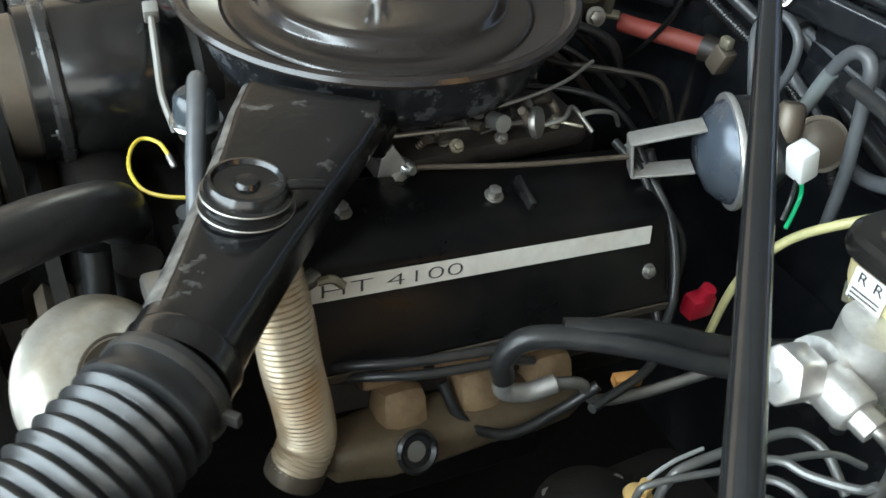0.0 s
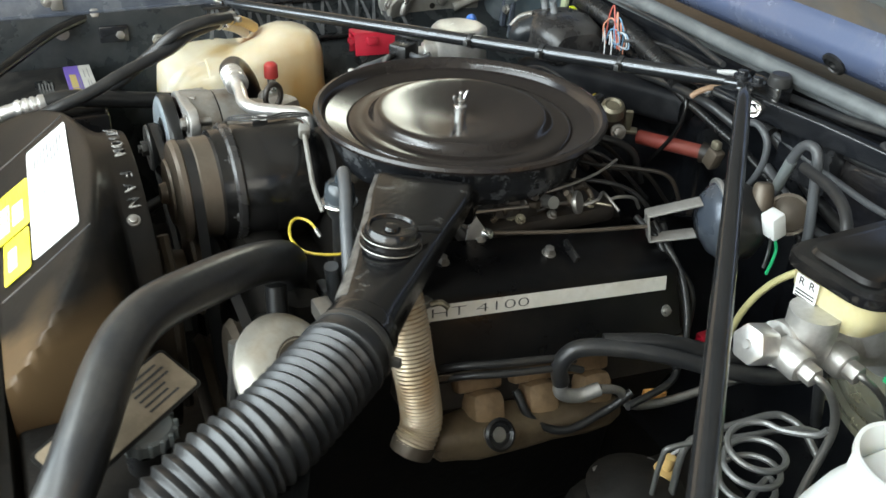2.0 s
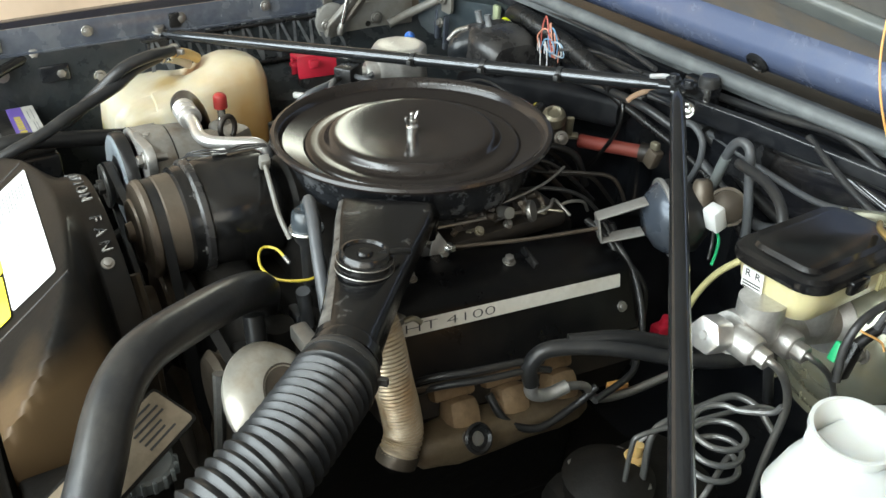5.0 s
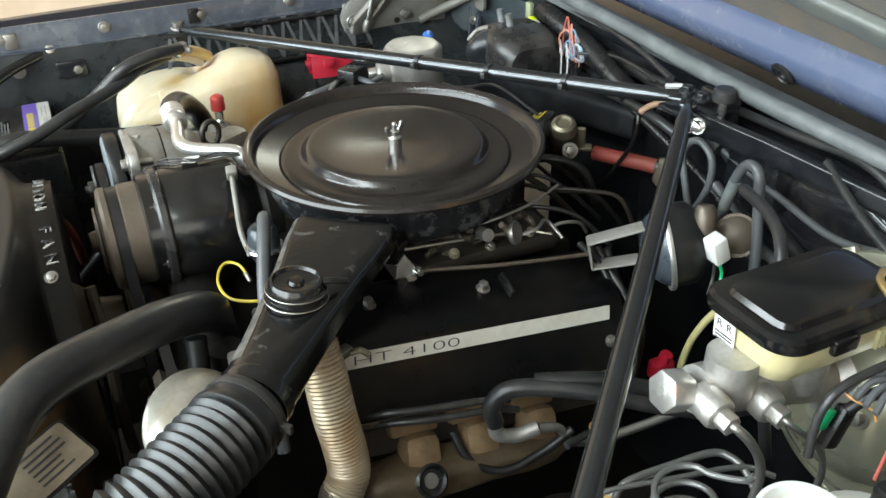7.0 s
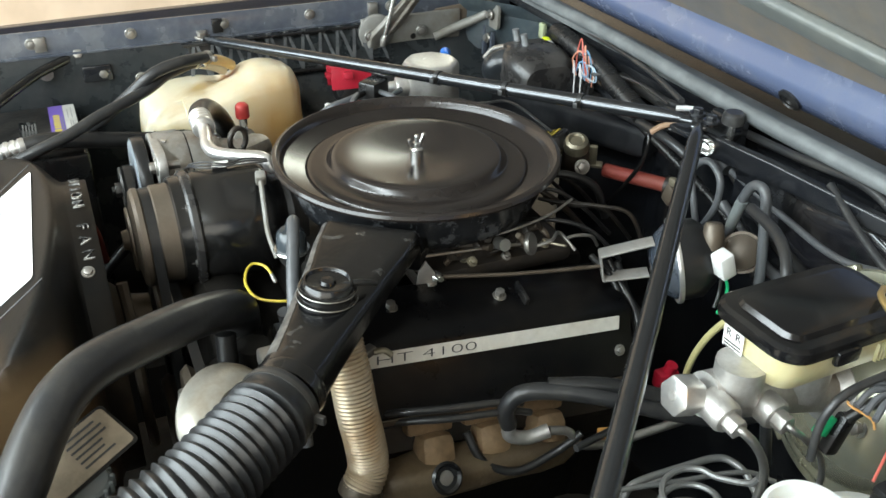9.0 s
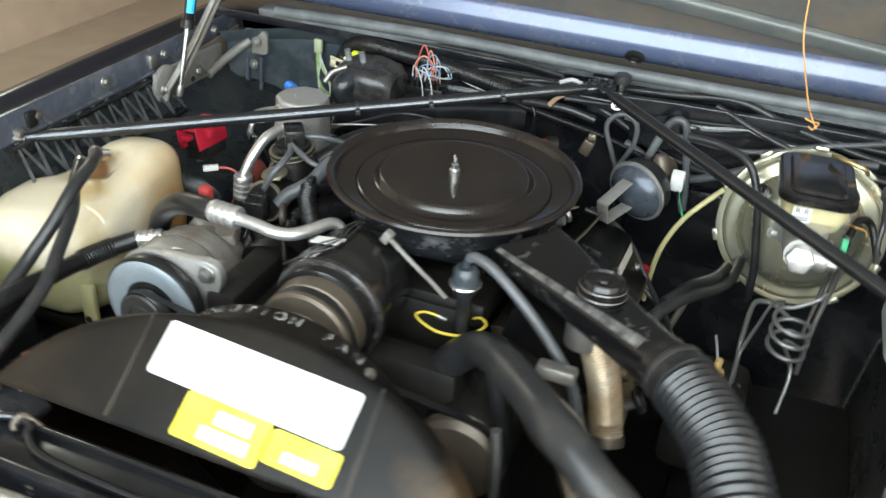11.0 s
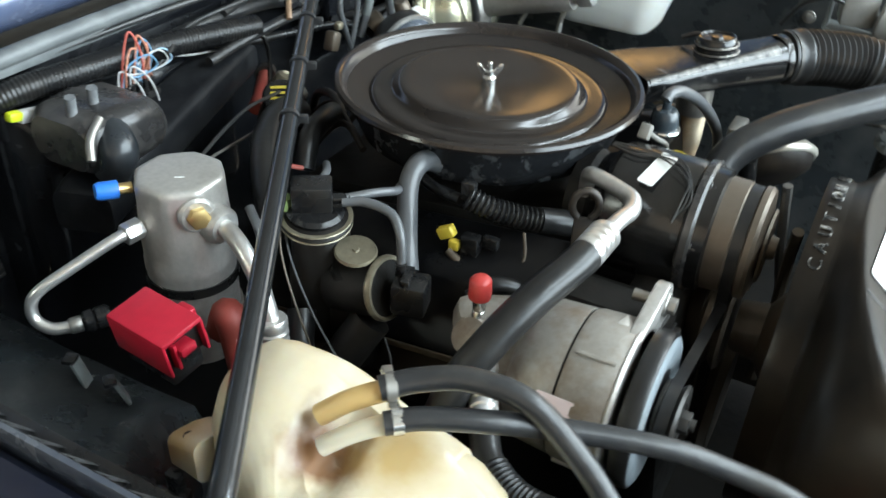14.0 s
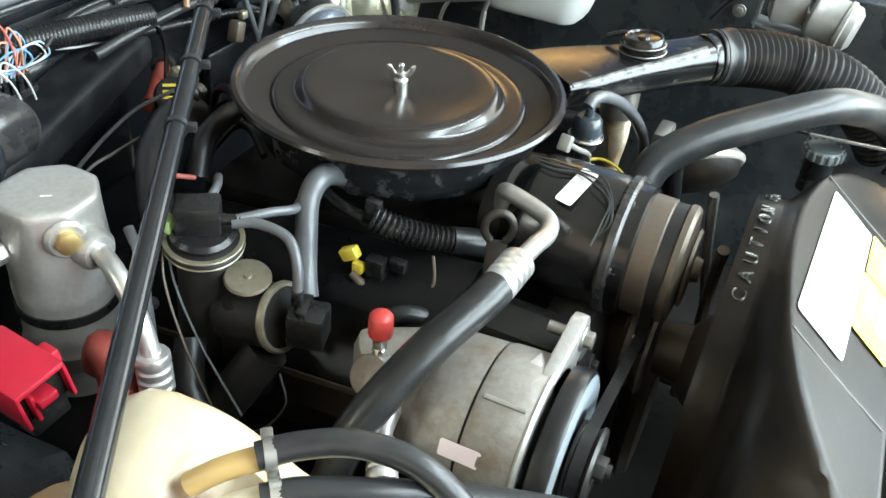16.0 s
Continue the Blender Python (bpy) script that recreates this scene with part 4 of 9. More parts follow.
# ---- air cleaner ----
def air_cleaner():
    ac = thing("air_cleaner", (0, 0, -0.08), "round black steel air cleaner with stepped lid and wing nut", "air cleaner")
    part("base_pan", lathe([(0, -0.078), (0.105, -0.078), (0.135, -0.074), (0.158, -0.060), (0.164, -0.045), (0.166, -0.020), (0.172, -0.012), (0.186, -0.006), (0.189, -0.001), (0.186, 0.0), (0.176, -0.010), (0.168, -0.036), (0, -0.04)], 96), M_PAN, ac, "dusty black base pan")
    lid = part("lid", lathe([(0, -0.0084), (0.030, -0.0076), (0.060, -0.0053), (0.085, -0.0029), (0.100, -0.0018), (0.1065, -0.0017), (0.1090, -0.0022), (0.1110, -0.0034), (0.1128, -0.0052), (0.1160, -0.0100), (0.1178, -0.0121), (0.1200, -0.0138), (0.1225, -0.0144), (0.1290, -0.0143), (0.1360, -0.0141), (0.1412, -0.0142), (0.1440, -0.0154), (0.1463, -0.0172),
                           (0.1505, -0.0245), (0.1522, -0.0275), (0.1548, -0.0297), (0.1600, -0.0303), (0.1665, -0.0270), (0.1715, -0.0170), (0.1755, -0.0050), (0.1790, 0.0006), (0.1835, 0.0026), (0.1880, 0.0012), (0.1900, -0.0025), (0.1885, -0.0060), (0.183, -0.0075), (0.10, -0.034), (0, -0.034)], 128), M_LID, ac, "stepped satin black lid")
    nut = part("wing_nut", joined(lathe([(0, -0.010), (0.0085, -0.010), (0.0085, 0.001), (0.006, 0.004), (0.006, 0.009), (0.0032, 0.010), (0.0032, 0.019), (0.002, 0.0205), (0, 0.0205)], 20),
         *[moved(prism([(0.004, 0.001), (0.009, 0.003), (0.016, 0.013), (0.0165, 0.018), (0.0125, 0.019), (0.009, 0.014), (0.0045, 0.008)], 0.0028, 0.0008, Matrix.Rotation(radians(90), 4, 'X') @ Matrix.Translation((0, 0, -0.0014))),
                 Matrix.Rotation(radians(a), 4, 'Z')) for a in (205, 25)]), M_CHROME, lid, "bright zinc wing nut")
    # snorkel: wide box by the pan, narrowing to a round mouth
    d = Vector((-0.597, -0.802, 0)).normalized()
    side = Vector((d.y, -d.x, 0))
    base = Vector((-0.059, -0.071, -0.04))
    secs = []
    for s, w, h, z, r in ((0.0, 0.116, 0.026, -0.052, 0.006), (0.098, 0.115, 0.026, -0.052, 0.006), (0.104, 0.115, 0.034, -0.026, 0.010), (0.15, 0.108, 0.036, -0.0265, 0.012), (0.20, 0.092, 0.040, -0.029, 0.014), (0.26, 0.078, 0.045, -0.032, 0.016), (0.31, 0.068, 0.052, -0.035, 0.019), (0.345, 0.064, 0.060, -0.037, 0.024), (0.372, 0.064, 0.064, -0.037, 0.026)):
        c = base + d * s
        c.z = z
        secs.append(section(c, side, (0, 0, 1), w, h, r, 6))
    sn = part("snorkel", rings(secs), M_SNORKEL, ac, "scuffed satin black intake snorkel")
    # pale strip: scuffing plus the edge's light streak, put into the colour
    edge_secs = []
    for s_, w, h, z, r in ((0.108, 0.115, 0.034, -0.026, 0.010), (0.15, 0.108, 0.036, -0.0265, 0.012), (0.20, 0.092, 0.040, -0.029, 0.014), (0.26, 0.078, 0.045, -0.032, 0.016), (0.31, 0.068, 0.052, -0.035, 0.019), (0.350, 0.064, 0.060, -0.037, 0.024)):
        c = base + d * s_
        c.z = z
        mid = c + side * (w / 2 - r) + Vector((0, 0, h / 2 - r))
        arc = [mid + (side * math.cos(radians(a)) + Vector((0, 0, math.sin(radians(a))))) * (r + dr) for dr, aa in ((0.0005, range(36, 73, 9)), (-0.001, range(72, 35, -9))) for a in aa]
        edge_secs.append(arc)
    part("worn_lit_edge", rings(edge_secs), M_EDGESHEEN, sn, "upper edge worn grey, with its light streak in the colour")
    vm = base + d * 0.254
    vmm = Matrix.Translation((vm.x, vm.y, -0.0035)) @ Matrix.Rotation(radians(5), 4, 'Y') @ Matrix.Diagonal((0.86, 0.86, 1, 1))
    cap = part("vacuum_motor", lathe([(0, -0.026), (0.035, -0.026), (0.035, -0.017), (0.0368, -0.016), (0.0368, -0.013), (0.0335, -0.012), (0.0335, -0.006), (0.0355, -0.005), (0.0355, -0.002), (0.0325, -0.001), (0.0325, 0.004), (0.034, 0.005), (0.034, 0.007), (0.0315, 0.008), (0.0305, 0.0125), (0.0285, 0.0155), (0.026, 0.016), (0.024, 0.013), (0.010, 0.012), (0.008, 0.015), (0, 0.0155)], 44, vmm), M_DUCT, sn, "round black vacuum motor with rolled seams")
    for zz, rr in ((-0.0145, 0.0369), (-0.0035, 0.0356), (0.0060, 0.0341)):
        part("seam", lathe([(rr - 0.002, -0.0007), (rr, -0.0007), (rr + 0.0005, 0), (rr, 0.0007), (rr - 0.002, 0.0007), (rr - 0.002, -0.0007)], 44, vmm @ Matrix.Translation((0, 0, zz))), M_STEEL, cap, "worn bright seam")
    part("vacuum_nipple", tube([(vm.x + 0.012, vm.y - 0.004, 0.004), (vm.x + 0.03, vm.y - 0.008, 0.006), (vm.x + 0.05, vm.y - 0.004, -0.002)], 0.0035, 10), M_RUBBER, cap)
    part("mouth_collar", lathe([(0.030, 0), (0.0345, 0), (0.0355, 0.003), (0.0345, 0.008), (0.0345, 0.018), (0.030, 0.018), (0.030, 0)], 36, along(base + d * 0.362 + Vector((0, 0, 0.003)), d)), M_DUCT, sn)
    part("outlet_stub", lathe([(0, 0), (0.024, 0), (0.0245, -0.03), (0.0245, -0.040), (0, -0.040)], 28, Matrix.Translation(base + d * 0.235 + Vector((0, 0, -0.016)))), M_STEEL, sn, "steel heat tube stub")
    return ac


air_cleaner()

# hot-air tube from snorkel down to the exhaust
ht = thing("heat_tube", (-0.19, -0.30, -0.16), "crinkled silver foil heat tube below the snorkel", "heat tube")
part("bellows", bellows([(-0.196, -0.266, -0.075), (-0.193, -0.281, -0.110), (-0.191, -0.293, -0.15), (-0.186, -0.300, -0.188), (-0.185, -0.306, -0.222), (-0.197, -0.313, -0.243)], 0.0232, 0.0016, 0.0044, 28, 0.6), M_FOIL, ht)
part("lower_cuff", lathe([(0.018, -0.006), (0.0238, -0.006), (0.0245, 0), (0.0238, 0.008), (0.018, 0.008), (0.018, -0.006)], 28, along((-0.197, -0.313, -0.245), (-0.45, -0.2, -0.85))), M_RUSTY, ht, "browned tube end")

# big corrugated intake hose
IH = [(-0.290, -0.381, -0.037), (-0.308, -0.397, -0.038), (-0.335, -0.418, -0.040), (-0.377, -0.447, -0.046), (-0.406, -0.459, -0.052), (-0.439, -0.472, -0.061), (-0.475, -0.487, -0.080), (-0.515, -0.50, -0.115), (-0.55, -0.515, -0.165)]
hose = thing("intake_hose", IH[0], "large black corrugated intake hose", "intake hose")
part("bellows", bellows(IH[1:], 0.0402, 0.0040, 0.0096, 36, 0.5), M_BELLOWS, hose)
part("cuff", lathe([(0.030, -0.016), (0.0375, -0.016), (0.0385, -0.013), (0.0375, -0.010), (0.0375, 0.004), (0.0405, 0.008), (0.0405, 0.012), (0.03, 0.016), (0.03, -0.016)], 40, along((-0.298, -0.388, -0.037), (-0.74, -0.67, -0.03))), M_BELLOWS, hose)
part("clamp", clampband((-0.292, -0.3825, -0.037), (-0.74, -0.67, -0.03), 0.0378, 0.005), M_PULLEY, hose, "thin dark clamp band")

# upper radiator hose
RH = [(-0.268, -0.085, -0.19), (-0.270, -0.105, -0.135), (-0.281, -0.142, -0.090), (-0.322, -0.182, -0.061), (-0.372, -0.223, -0.043), (-0.432, -0.272, -0.027), (-0.463, -0.304, -0.027), (-0.486, -0.336, -0.038), (-0.510, -0.380, -0.057), (-0.540, -0.42, -0.088), (-0.585, -0.44, -0.14)]
rh = thing("radiator_hose", RH[3], "smooth dull black upper radiator hose", "radiator hose")
part("hose", sweep(spline(RH, 10), 0.0225, 24), M_HOSE, rh)
part("clamp", clampband(RH[0], (0, -0.3, 1), 0.0228, 0.012), M_STEEL, rh, "dull steel clamp")
part("clamp", clampband((-0.572, -0.433, -0.122), (-0.6, -0.3, -0.75), 0.0228, 0.012), M_STEEL, rh, "dull steel clamp")
# header tank with its cap at the driver end of the radiator
ht = thing("radiator_end_tank", (-0.55, -0.36, -0.15), "black radiator end tank with a ribbed pale cap", "radiator tank")
part("tank", slab(-0.64, -0.55, -0.45, -0.40, -0.62, -0.15, 0.012), M_PLASTIC, ht)
cap = lathe([(0, 0), (0.024, 0), (0.025, 0.004), (0.025, 0.012), (0.022, 0.015), (0, 0.015)], 24, Matrix.Translation((-0.465, -0.339, -0.117)))
capo = part("cap", cap, M_PALECAP, ht, "ribbed pale grey cap")
for a in [2 * math.pi * k / 16 for k in range(16)]:
    part("grip_rib", rbox(0.004, 0.004, 0.013, 0.001, Matrix.Translation((-0.465 + 0.0255 * math.cos(a), -0.339 + 0.0255 * math.sin(a), -0.109))), M_PALECAP, capo)
part("neck", lathe([(0, -0.05), (0.02, -0.05), (0.02, 0.002), (0, 0.002)], 20, Matrix.Translation((-0.465, -0.339, -0.117))), M_PLASTIC, ht)
part("shelf", slab(-0.57, -0.455, -0.40, -0.25, -0.16, -0.145, 0.006), M_NEARBLACK, ht)

# ---- valve cover on the driver's bank ----
def valve_cover(s):
    label = "black valve cover with an engraved silver strip" if s < 0 else "black valve cover under dusty hoses"
    vc = thing("valve_cover", (0, s * 0.21, -0.17), label, "valve cover")
    prof = [(0.150, -0.150), (0.158, -0.108), (0.172, -0.100), (0.232, -0.115), (0.2475, -0.121), (0.2530, -0.127), (0.2585, -0.146), (0.264, -0.152), (0.283, -0.188), (0.290, -0.193), (0.290, -0.199), (0.275, -0.200)]
    secs = [[Vector((x, s * y, z)) for y, z in (prof if i not in (0, 3) else [(0.21 + (y - 0.21) * 0.97, -0.15 + (z + 0.15) * 0.95) for y, z in prof])] for i, x in enumerate((-0.190, -0.186, 0.184, 0.188))]
    part("cover", moved(rings(secs), TILT), M_COVER, vc)
    if s > 0:
        for x in (-0.15, 0.02, 0.15):
            part("bolt", hexbolt(TILT @ Vector((x, 0.276, -0.178)), (0, 1, 0.5), 0.005, 0.005), M_STEEL, vc)
        part("bottom_lip", moved(slab(-0.19, 0.188, 0.2895, 0.2925, -0.203, -0.195, 0.001), TILT), M_RUSTY, vc, "worn brass-coloured gasket lip")
        return vc
    u, v = Vector((1, 0, 0)), Vector((0, -0.0055, -0.019)).normalized() * -1
    bm, m = plate_on(Vector((-0.002, -0.2562, -0.1365)), u, v, 0.338, 0.0175, 0.0012, 0.0008, 0.001)
    strip = part("name_strip", moved(bm, TILT), M_STRIP, vc, "engraved silver name strip")
    lettering("HT 4100", 0.0165, TILT @ m @ Matrix.Translation((-0.093, -0.0006, 0.0014)) @ Matrix.Diagonal((2.15, 0.92, 1, 1)), M_INK, strip, 0.0002, "lettering", -0.00035)
    for x, y in ((0.02, -0.205), (-0.12, -0.2)):
        part("bolt", hexbolt(TILT @ Vector((x, y, -0.109)), (0, -0.2, 1), 0.006, 0.008), M_STEEL, vc)
    part("clip", moved(rbox(0.006, 0.034, 0.012, 0.002, Matrix.Translation((0.048, -0.21, -0.106)) @ Matrix.Rotation(radians(14), 4, 'X')), TILT), M_PLASTIC, vc)
    part("bolt", hexbolt(TILT @ Vector((0.166, -0.272, -0.168)), (0, -1, 0.5), 0.005, 0.005), M_STEEL, vc)
    part("bottom_lip", moved(slab(-0.19, 0.188, -0.2925, -0.2895, -0.203, -0.195, 0.001), TILT), M_RUSTY, vc, "worn brass-coloured gasket lip")
    return vc


valve_cover(-1)
valve_cover(1)
# fitting at the front of the cover above the heat tube
fit_ = thing("vacuum_fitting", (-0.165, -0.262, -0.105), "small brass and steel vacuum fitting by the heat tube", "fitting")
part("body", rbox(0.022, 0.012, 0.010, 0.002, Matrix.Translation((-0.168, -0.262, -0.100)) @ Matrix.Rotation(radians(25), 4, 'Z')), M_STEEL, fit_)
part("nipple", tube([(-0.160, -0.265, -0.10), (-0.150, -0.268, -0.098), (-0.142, -0.272, -0.104)], 0.0035, 8), M_PLATED, fit_)
part("screw", hexbolt((-0.178, -0.268, -0.094), (0, -0.3, 1), 0.004, 0.004), M_STEEL, fit_)

# exhaust manifold bosses and spark plug leads below the cover
ex = thing("exhaust_manifold", (-0.05, -0.28, -0.30), "dirty cast exhaust manifold with square bosses", "exhaust manifold")
part("log", moved(rings([section((x, -0.296, -0.283), (0, 1, 0), (0, 0, 1), w * 0.8, h * 0.7, 0.015) for x, w, h in ((-0.155, 0.04, 0.04), (-0.145, 0.06, 0.055), (-0.125, 0.065, 0.058), (-0.10, 0.075, 0.064), (-0.04, 0.072, 0.060), (0.0, 0.066, 0.056), (0.05, 0.068, 0.058), (0.085, 0.06, 0.05), (0.10, 0.045, 0.04))]), TILT), M_LOG, ex)
for x in (-0.086, -0.012, 0.066):
    b = part("boss", moved(joined(rbox(0.060, 0.046, 0.030, 0.006, Matrix.Translation((x, -0.252, -0.235)) @ Matrix.Rotation(radians(-24), 4, 'X')),
             rbox(0.046, 0.05, 0.046, 0.014, Matrix.Translation((x + 0.004, -0.280, -0.262)) @ Matrix.Rotation(radians(-30), 4, 'X'))), TILT), M_BOSS, ex)
    part("bolt", hexbolt(TILT @ Vector((x + 0.004, -0.254, -0.217)), (0, -0.45, 0.9), 0.008, 0.005), M_RUSTY, b)
sn = thing("sensor_plug", (-0.10, -0.335, -0.262), "black round sensor plug on the manifold", "sensor")
part("ring", lathe([(0.009, 0), (0.018, 0), (0.019, 0.004), (0.016, 0.006), (0.013, 0.003), (0.009, 0.003), (0.009, 0)], 24, along((-0.104, -0.336, -0.243), (0.1, -0.8, 0.6))), M_PLASTIC, sn)
part("stem", lathe([(0, -0.02), (0.009, -0.02), (0.0085, 0.0015), (0, 0.0015)], 18, along((-0.104, -0.336, -0.243), (0.1, -0.8, 0.6))), M_STEEL, sn)


def lead(pts, r, material, label, category, group="", name="hose", seg=10, kind=""):
    return solo(name, tube(pts, r, seg), material, label, category, group, kind)


SP = "spark plug leads on the driver's side"
lead([(-0.17, -0.25, -0.21), (-0.15, -0.29, -0.17), (-0.10, -0.312, -0.163), (-0.03, -0.318, -0.172), (0.0, -0.315, -0.185)], 0.0042, M_HOSE, "dusty dark spark plug lead along the cover", "spark plug lead", SP, "spark_plug_lead")
lead([(-0.165, -0.26, -0.215), (-0.14, -0.295, -0.182), (-0.09, -0.318, -0.175), (-0.02, -0.322, -0.185), (0.01, -0.318, -0.2)], 0.0042, M_HOSE, "dusty dark spark plug lead along the cover", "spark plug lead", SP, "spark_plug_lead")
lead([(-0.055, -0.285, -0.235), (-0.045, -0.31, -0.262), (-0.01, -0.33, -0.275), (0.04, -0.335, -0.258), (0.07, -0.34, -0.235)], 0.0052, M_RUBBER, "black spark plug lead looping over the manifold", "spark plug lead", SP, "spark_plug_lead")
lead([(0.165, -0.255, -0.19), (0.17, -0.29, -0.23), (0.14, -0.33, -0.245), (0.05, -0.36, -0.235)], 0.0045, M_HOSE, "dusty dark spark plug lead by the firewall end", "spark plug lead", SP, "spark_plug_lead")
lead([(0.19, -0.20, -0.12), (0.20, -0.245, -0.16), (0.19, -0.285, -0.215), (0.15, -0.32, -0.24)], 0.0045, M_HOSE, "dusty dark spark plug lead by the firewall end", "spark plug lead", SP, "spark_plug_lead")
for k in range(4):
    lead([(0.175 + 0.008 * k, -0.17 - 0.008 * k, -0.11), (0.185 + 0.008 * k, -0.215, -0.13 - 0.008 * k), (0.193 + 0.01 * k, -0.25, -0.20), (0.20, -0.27, -0.30)], 0.0045, M_RUBBER, "black lead dropping behind the valve cover", "spark plug lead", SP, "spark_plug_lead")

# thick vacuum hose with cast elbow
bh = thing("bypass_hose", (0.0, -0.33, -0.18), "thick dull black hose on a pale metal elbow", "hose")
part("hose", tube([(-0.020, -0.322, -0.205), (-0.026, -0.324, -0.178), (-0.010, -0.328, -0.158), (0.025, -0.345, -0.153), (0.075, -0.372, -0.158), (0.14, -0.40, -0.178), (0.21, -0.42, -0.195), (0.30, -0.43, -0.20)], 0.0100, 18), M_HOSE, bh)
part("elbow", tube([(-0.020, -0.322, -0.205), (-0.017, -0.322, -0.222), (0.004, -0.325, -0.231), (0.03, -0.33, -0.225)], 0.0085, 14), M_ALU, bh, "pale metal elbow")
part("pipe", tube([(0.03, -0.33, -0.225), (0.055, -0.335, -0.232), (0.072, -0.34, -0.255), (0.12, -0.345, -0.262), (0.19, -0.36, -0.245), (0.24, -0.37, -0.235)], 0.0055, 10), M_STEEL, bh, "bent steel pipe")
lead([(0.02, -0.335, -0.150), (0.08, -0.365, -0.147), (0.15, -0.395, -0.165), (0.22, -0.41, -0.18)], 0.009, M_RUBBER, "black hose beside the bypass hose", "hose")
solo("connector", rbox(0.028, 0.012, 0.012, 0.002, Matrix.Translation((0.125, -0.32, -0.272)) @ Matrix.Rotation(radians(-15), 4, 'Z')), M_ORANGE, "small orange plastic connector", "connector")
solo("connector", joined(rbox(0.03, 0.02, 0.026, 0.004, Matrix.Translation((0.241, -0.275, -0.255))), lathe([(0, 0), (0.008, 0), (0.008, 0.02), (0, 0.02)], 12, along((0.241, -0.275, -0.25), (0.2, -0.2, 1)))), M_RED, "small crimson wire connector deep by the firewall", "connector")

# yellow-topped sensor on the steering gear
ys = thing("switch", (0.056, -0.431, -0.29), "small switch with a yellow cap and white wire", "switch")
part("cap", lathe([(0, 0), (0.013, 0), (0.014, 0.004), (0.013, 0.009), (0.006, 0.011), (0.006, 0.028), (0, 0.029)], 20, along((0.056, -0.431, -0.278), (0.1, -0.1, 1))), M_TANKAMBER, ys, "yellow plastic cap")
part("body", lathe([(0, -0.03), (0.012, -0.03), (0.013, 0), (0, 0)], 16, along((0.056, -0.431, -0.278), (0.1, -0.1, 1))), M_PLASTIC, ys)
part("wire", tube([(0.056, -0.431, -0.252), (0.09, -0.425, -0.25), (0.13, -0.42, -0.258)], 0.002, 8), M_WHITEWIRE, ys)
sg = thing("steering_gear", (0.05, -0.43, -0.36), "near-black steering gear housing", "steering gear")
part("housing", rbox(0.2, 0.13, 0.11, 0.03, Matrix.Translation((0.06, -0.43, -0.36))), M_NEARBLACK, sg)
part("cover", lathe([(0, 0), (0.05, 0), (0.055, 0.03), (0.03, 0.045), (0, 0.05)], 24, Matrix.Translation((0.02, -0.43, -0.315))), M_NEARBLACK, sg)
for k in range(4):
    part("bolt", hexbolt((0.02 + 0.045 * math.cos(k * 1.571 + 0.6), -0.43 + 0.045 * math.sin(k * 1.571 + 0.6), -0.288), (0, 0, 1), 0.006, 0.006), M_STEEL, sg)

# pale round can below the snorkel
cn = thing("vacuum_canister", (-0.31, -0.265, -0.16), "pale zinc-plated round canister below the snorkel", "canister")
cax = Vector((0.464, -0.590, 0.661)).normalized()
cc = Vector((-0.3196, -0.2624, -0.1497))
CANM = along(cc, cax) @ Matrix.Diagonal((1.06, 1.06, 1, 1))
part("dome", lathe([(0, 0.0), (0.058, 0.0), (0.0615, 0.004), (0.062, 0.008), (0.060, 0.011), (0.054, 0.019), (0.044, 0.027), (0.030, 0.031), (0.028, 0.0295), (0, 0.0285)], 56, CANM), M_CAN, cn)
part("back", lathe([(0, -0.020), (0.035, -0.020), (0.050, -0.012), (0.056, 0.001), (0, 0.001)], 40, CANM), M_GRIME, cn, "dark back shell")
part("inner_step", lathe([(0.0285, 0.0295), (0.030, 0.0312), (0.0315, 0.0306), (0.0285, 0.0285)], 48, CANM), M_RUSTY, cn, "dirty pressed step")
part("bracket", rbox(0.02, 0.05, 0.02, 0.004, Matrix.Translation((-0.268, -0.245, -0.10))), M_STEEL, cn)

# ---- compressor, alternator and belts ----
cp = thing("compressor", (-0.25, 0.055, -0.16), "black air-conditioning compressor with dusty clutch pulley", "compressor")


def onx(x, y=0.055, z=-0.085):
    return along((x, y, z), (1, 0, 0))


part("body", lathe([(0, -0.03), (0.060, -0.03), (0.070, -0.026), (0.071, 0.0), (0.073, 0.004), (0.073, 0.085), (0.070, 0.092), (0.058, 0.10), (0.045, 0.125), (0, 0.125)], 56, onx(-0.287)), M_DUCT, cp, "satin black body")
part("flange", lathe([(0.03, 0), (0.074, 0), (0.0765, 0.003), (0.0765, 0.010), (0.073, 0.013), (0.03, 0.013), (0.03, 0)], 56, onx(-0.300)), M_HEATER, cp, "dusty grey front flange")
for k in range(6):
    a = 2 * math.pi * k / 6 + 0.35
    part("bolt", hexbolt((-0.3, 0.055 + 0.066 * math.sin(a), -0.085 + 0.066 * math.cos(a)), (-1, 0, 0), 0.005, 0.005), M_HEATER, cp)
part("clutch_pulley", lathe([(0, -0.066), (0.03, -0.066), (0.045, -0.062), (0.060, -0.060), (0.0635, -0.056), (0.0635, -0.05), (0.058, -0.046), (0.058, -0.038), (0.0635, -0.034), (0.064, -0.004), (0.060, 0), (0, 0)], 56, onx(-0.302)), M_RUSTY, cp, "dusty brown clutch pulley")
part("hub", lathe([(0, -0.012), (0.012, -0.012), (0.014, -0.004), (0.04, -0.003), (0.042, 0), (0, 0)], 32, onx(-0.367)), M_RUSTY, cp)
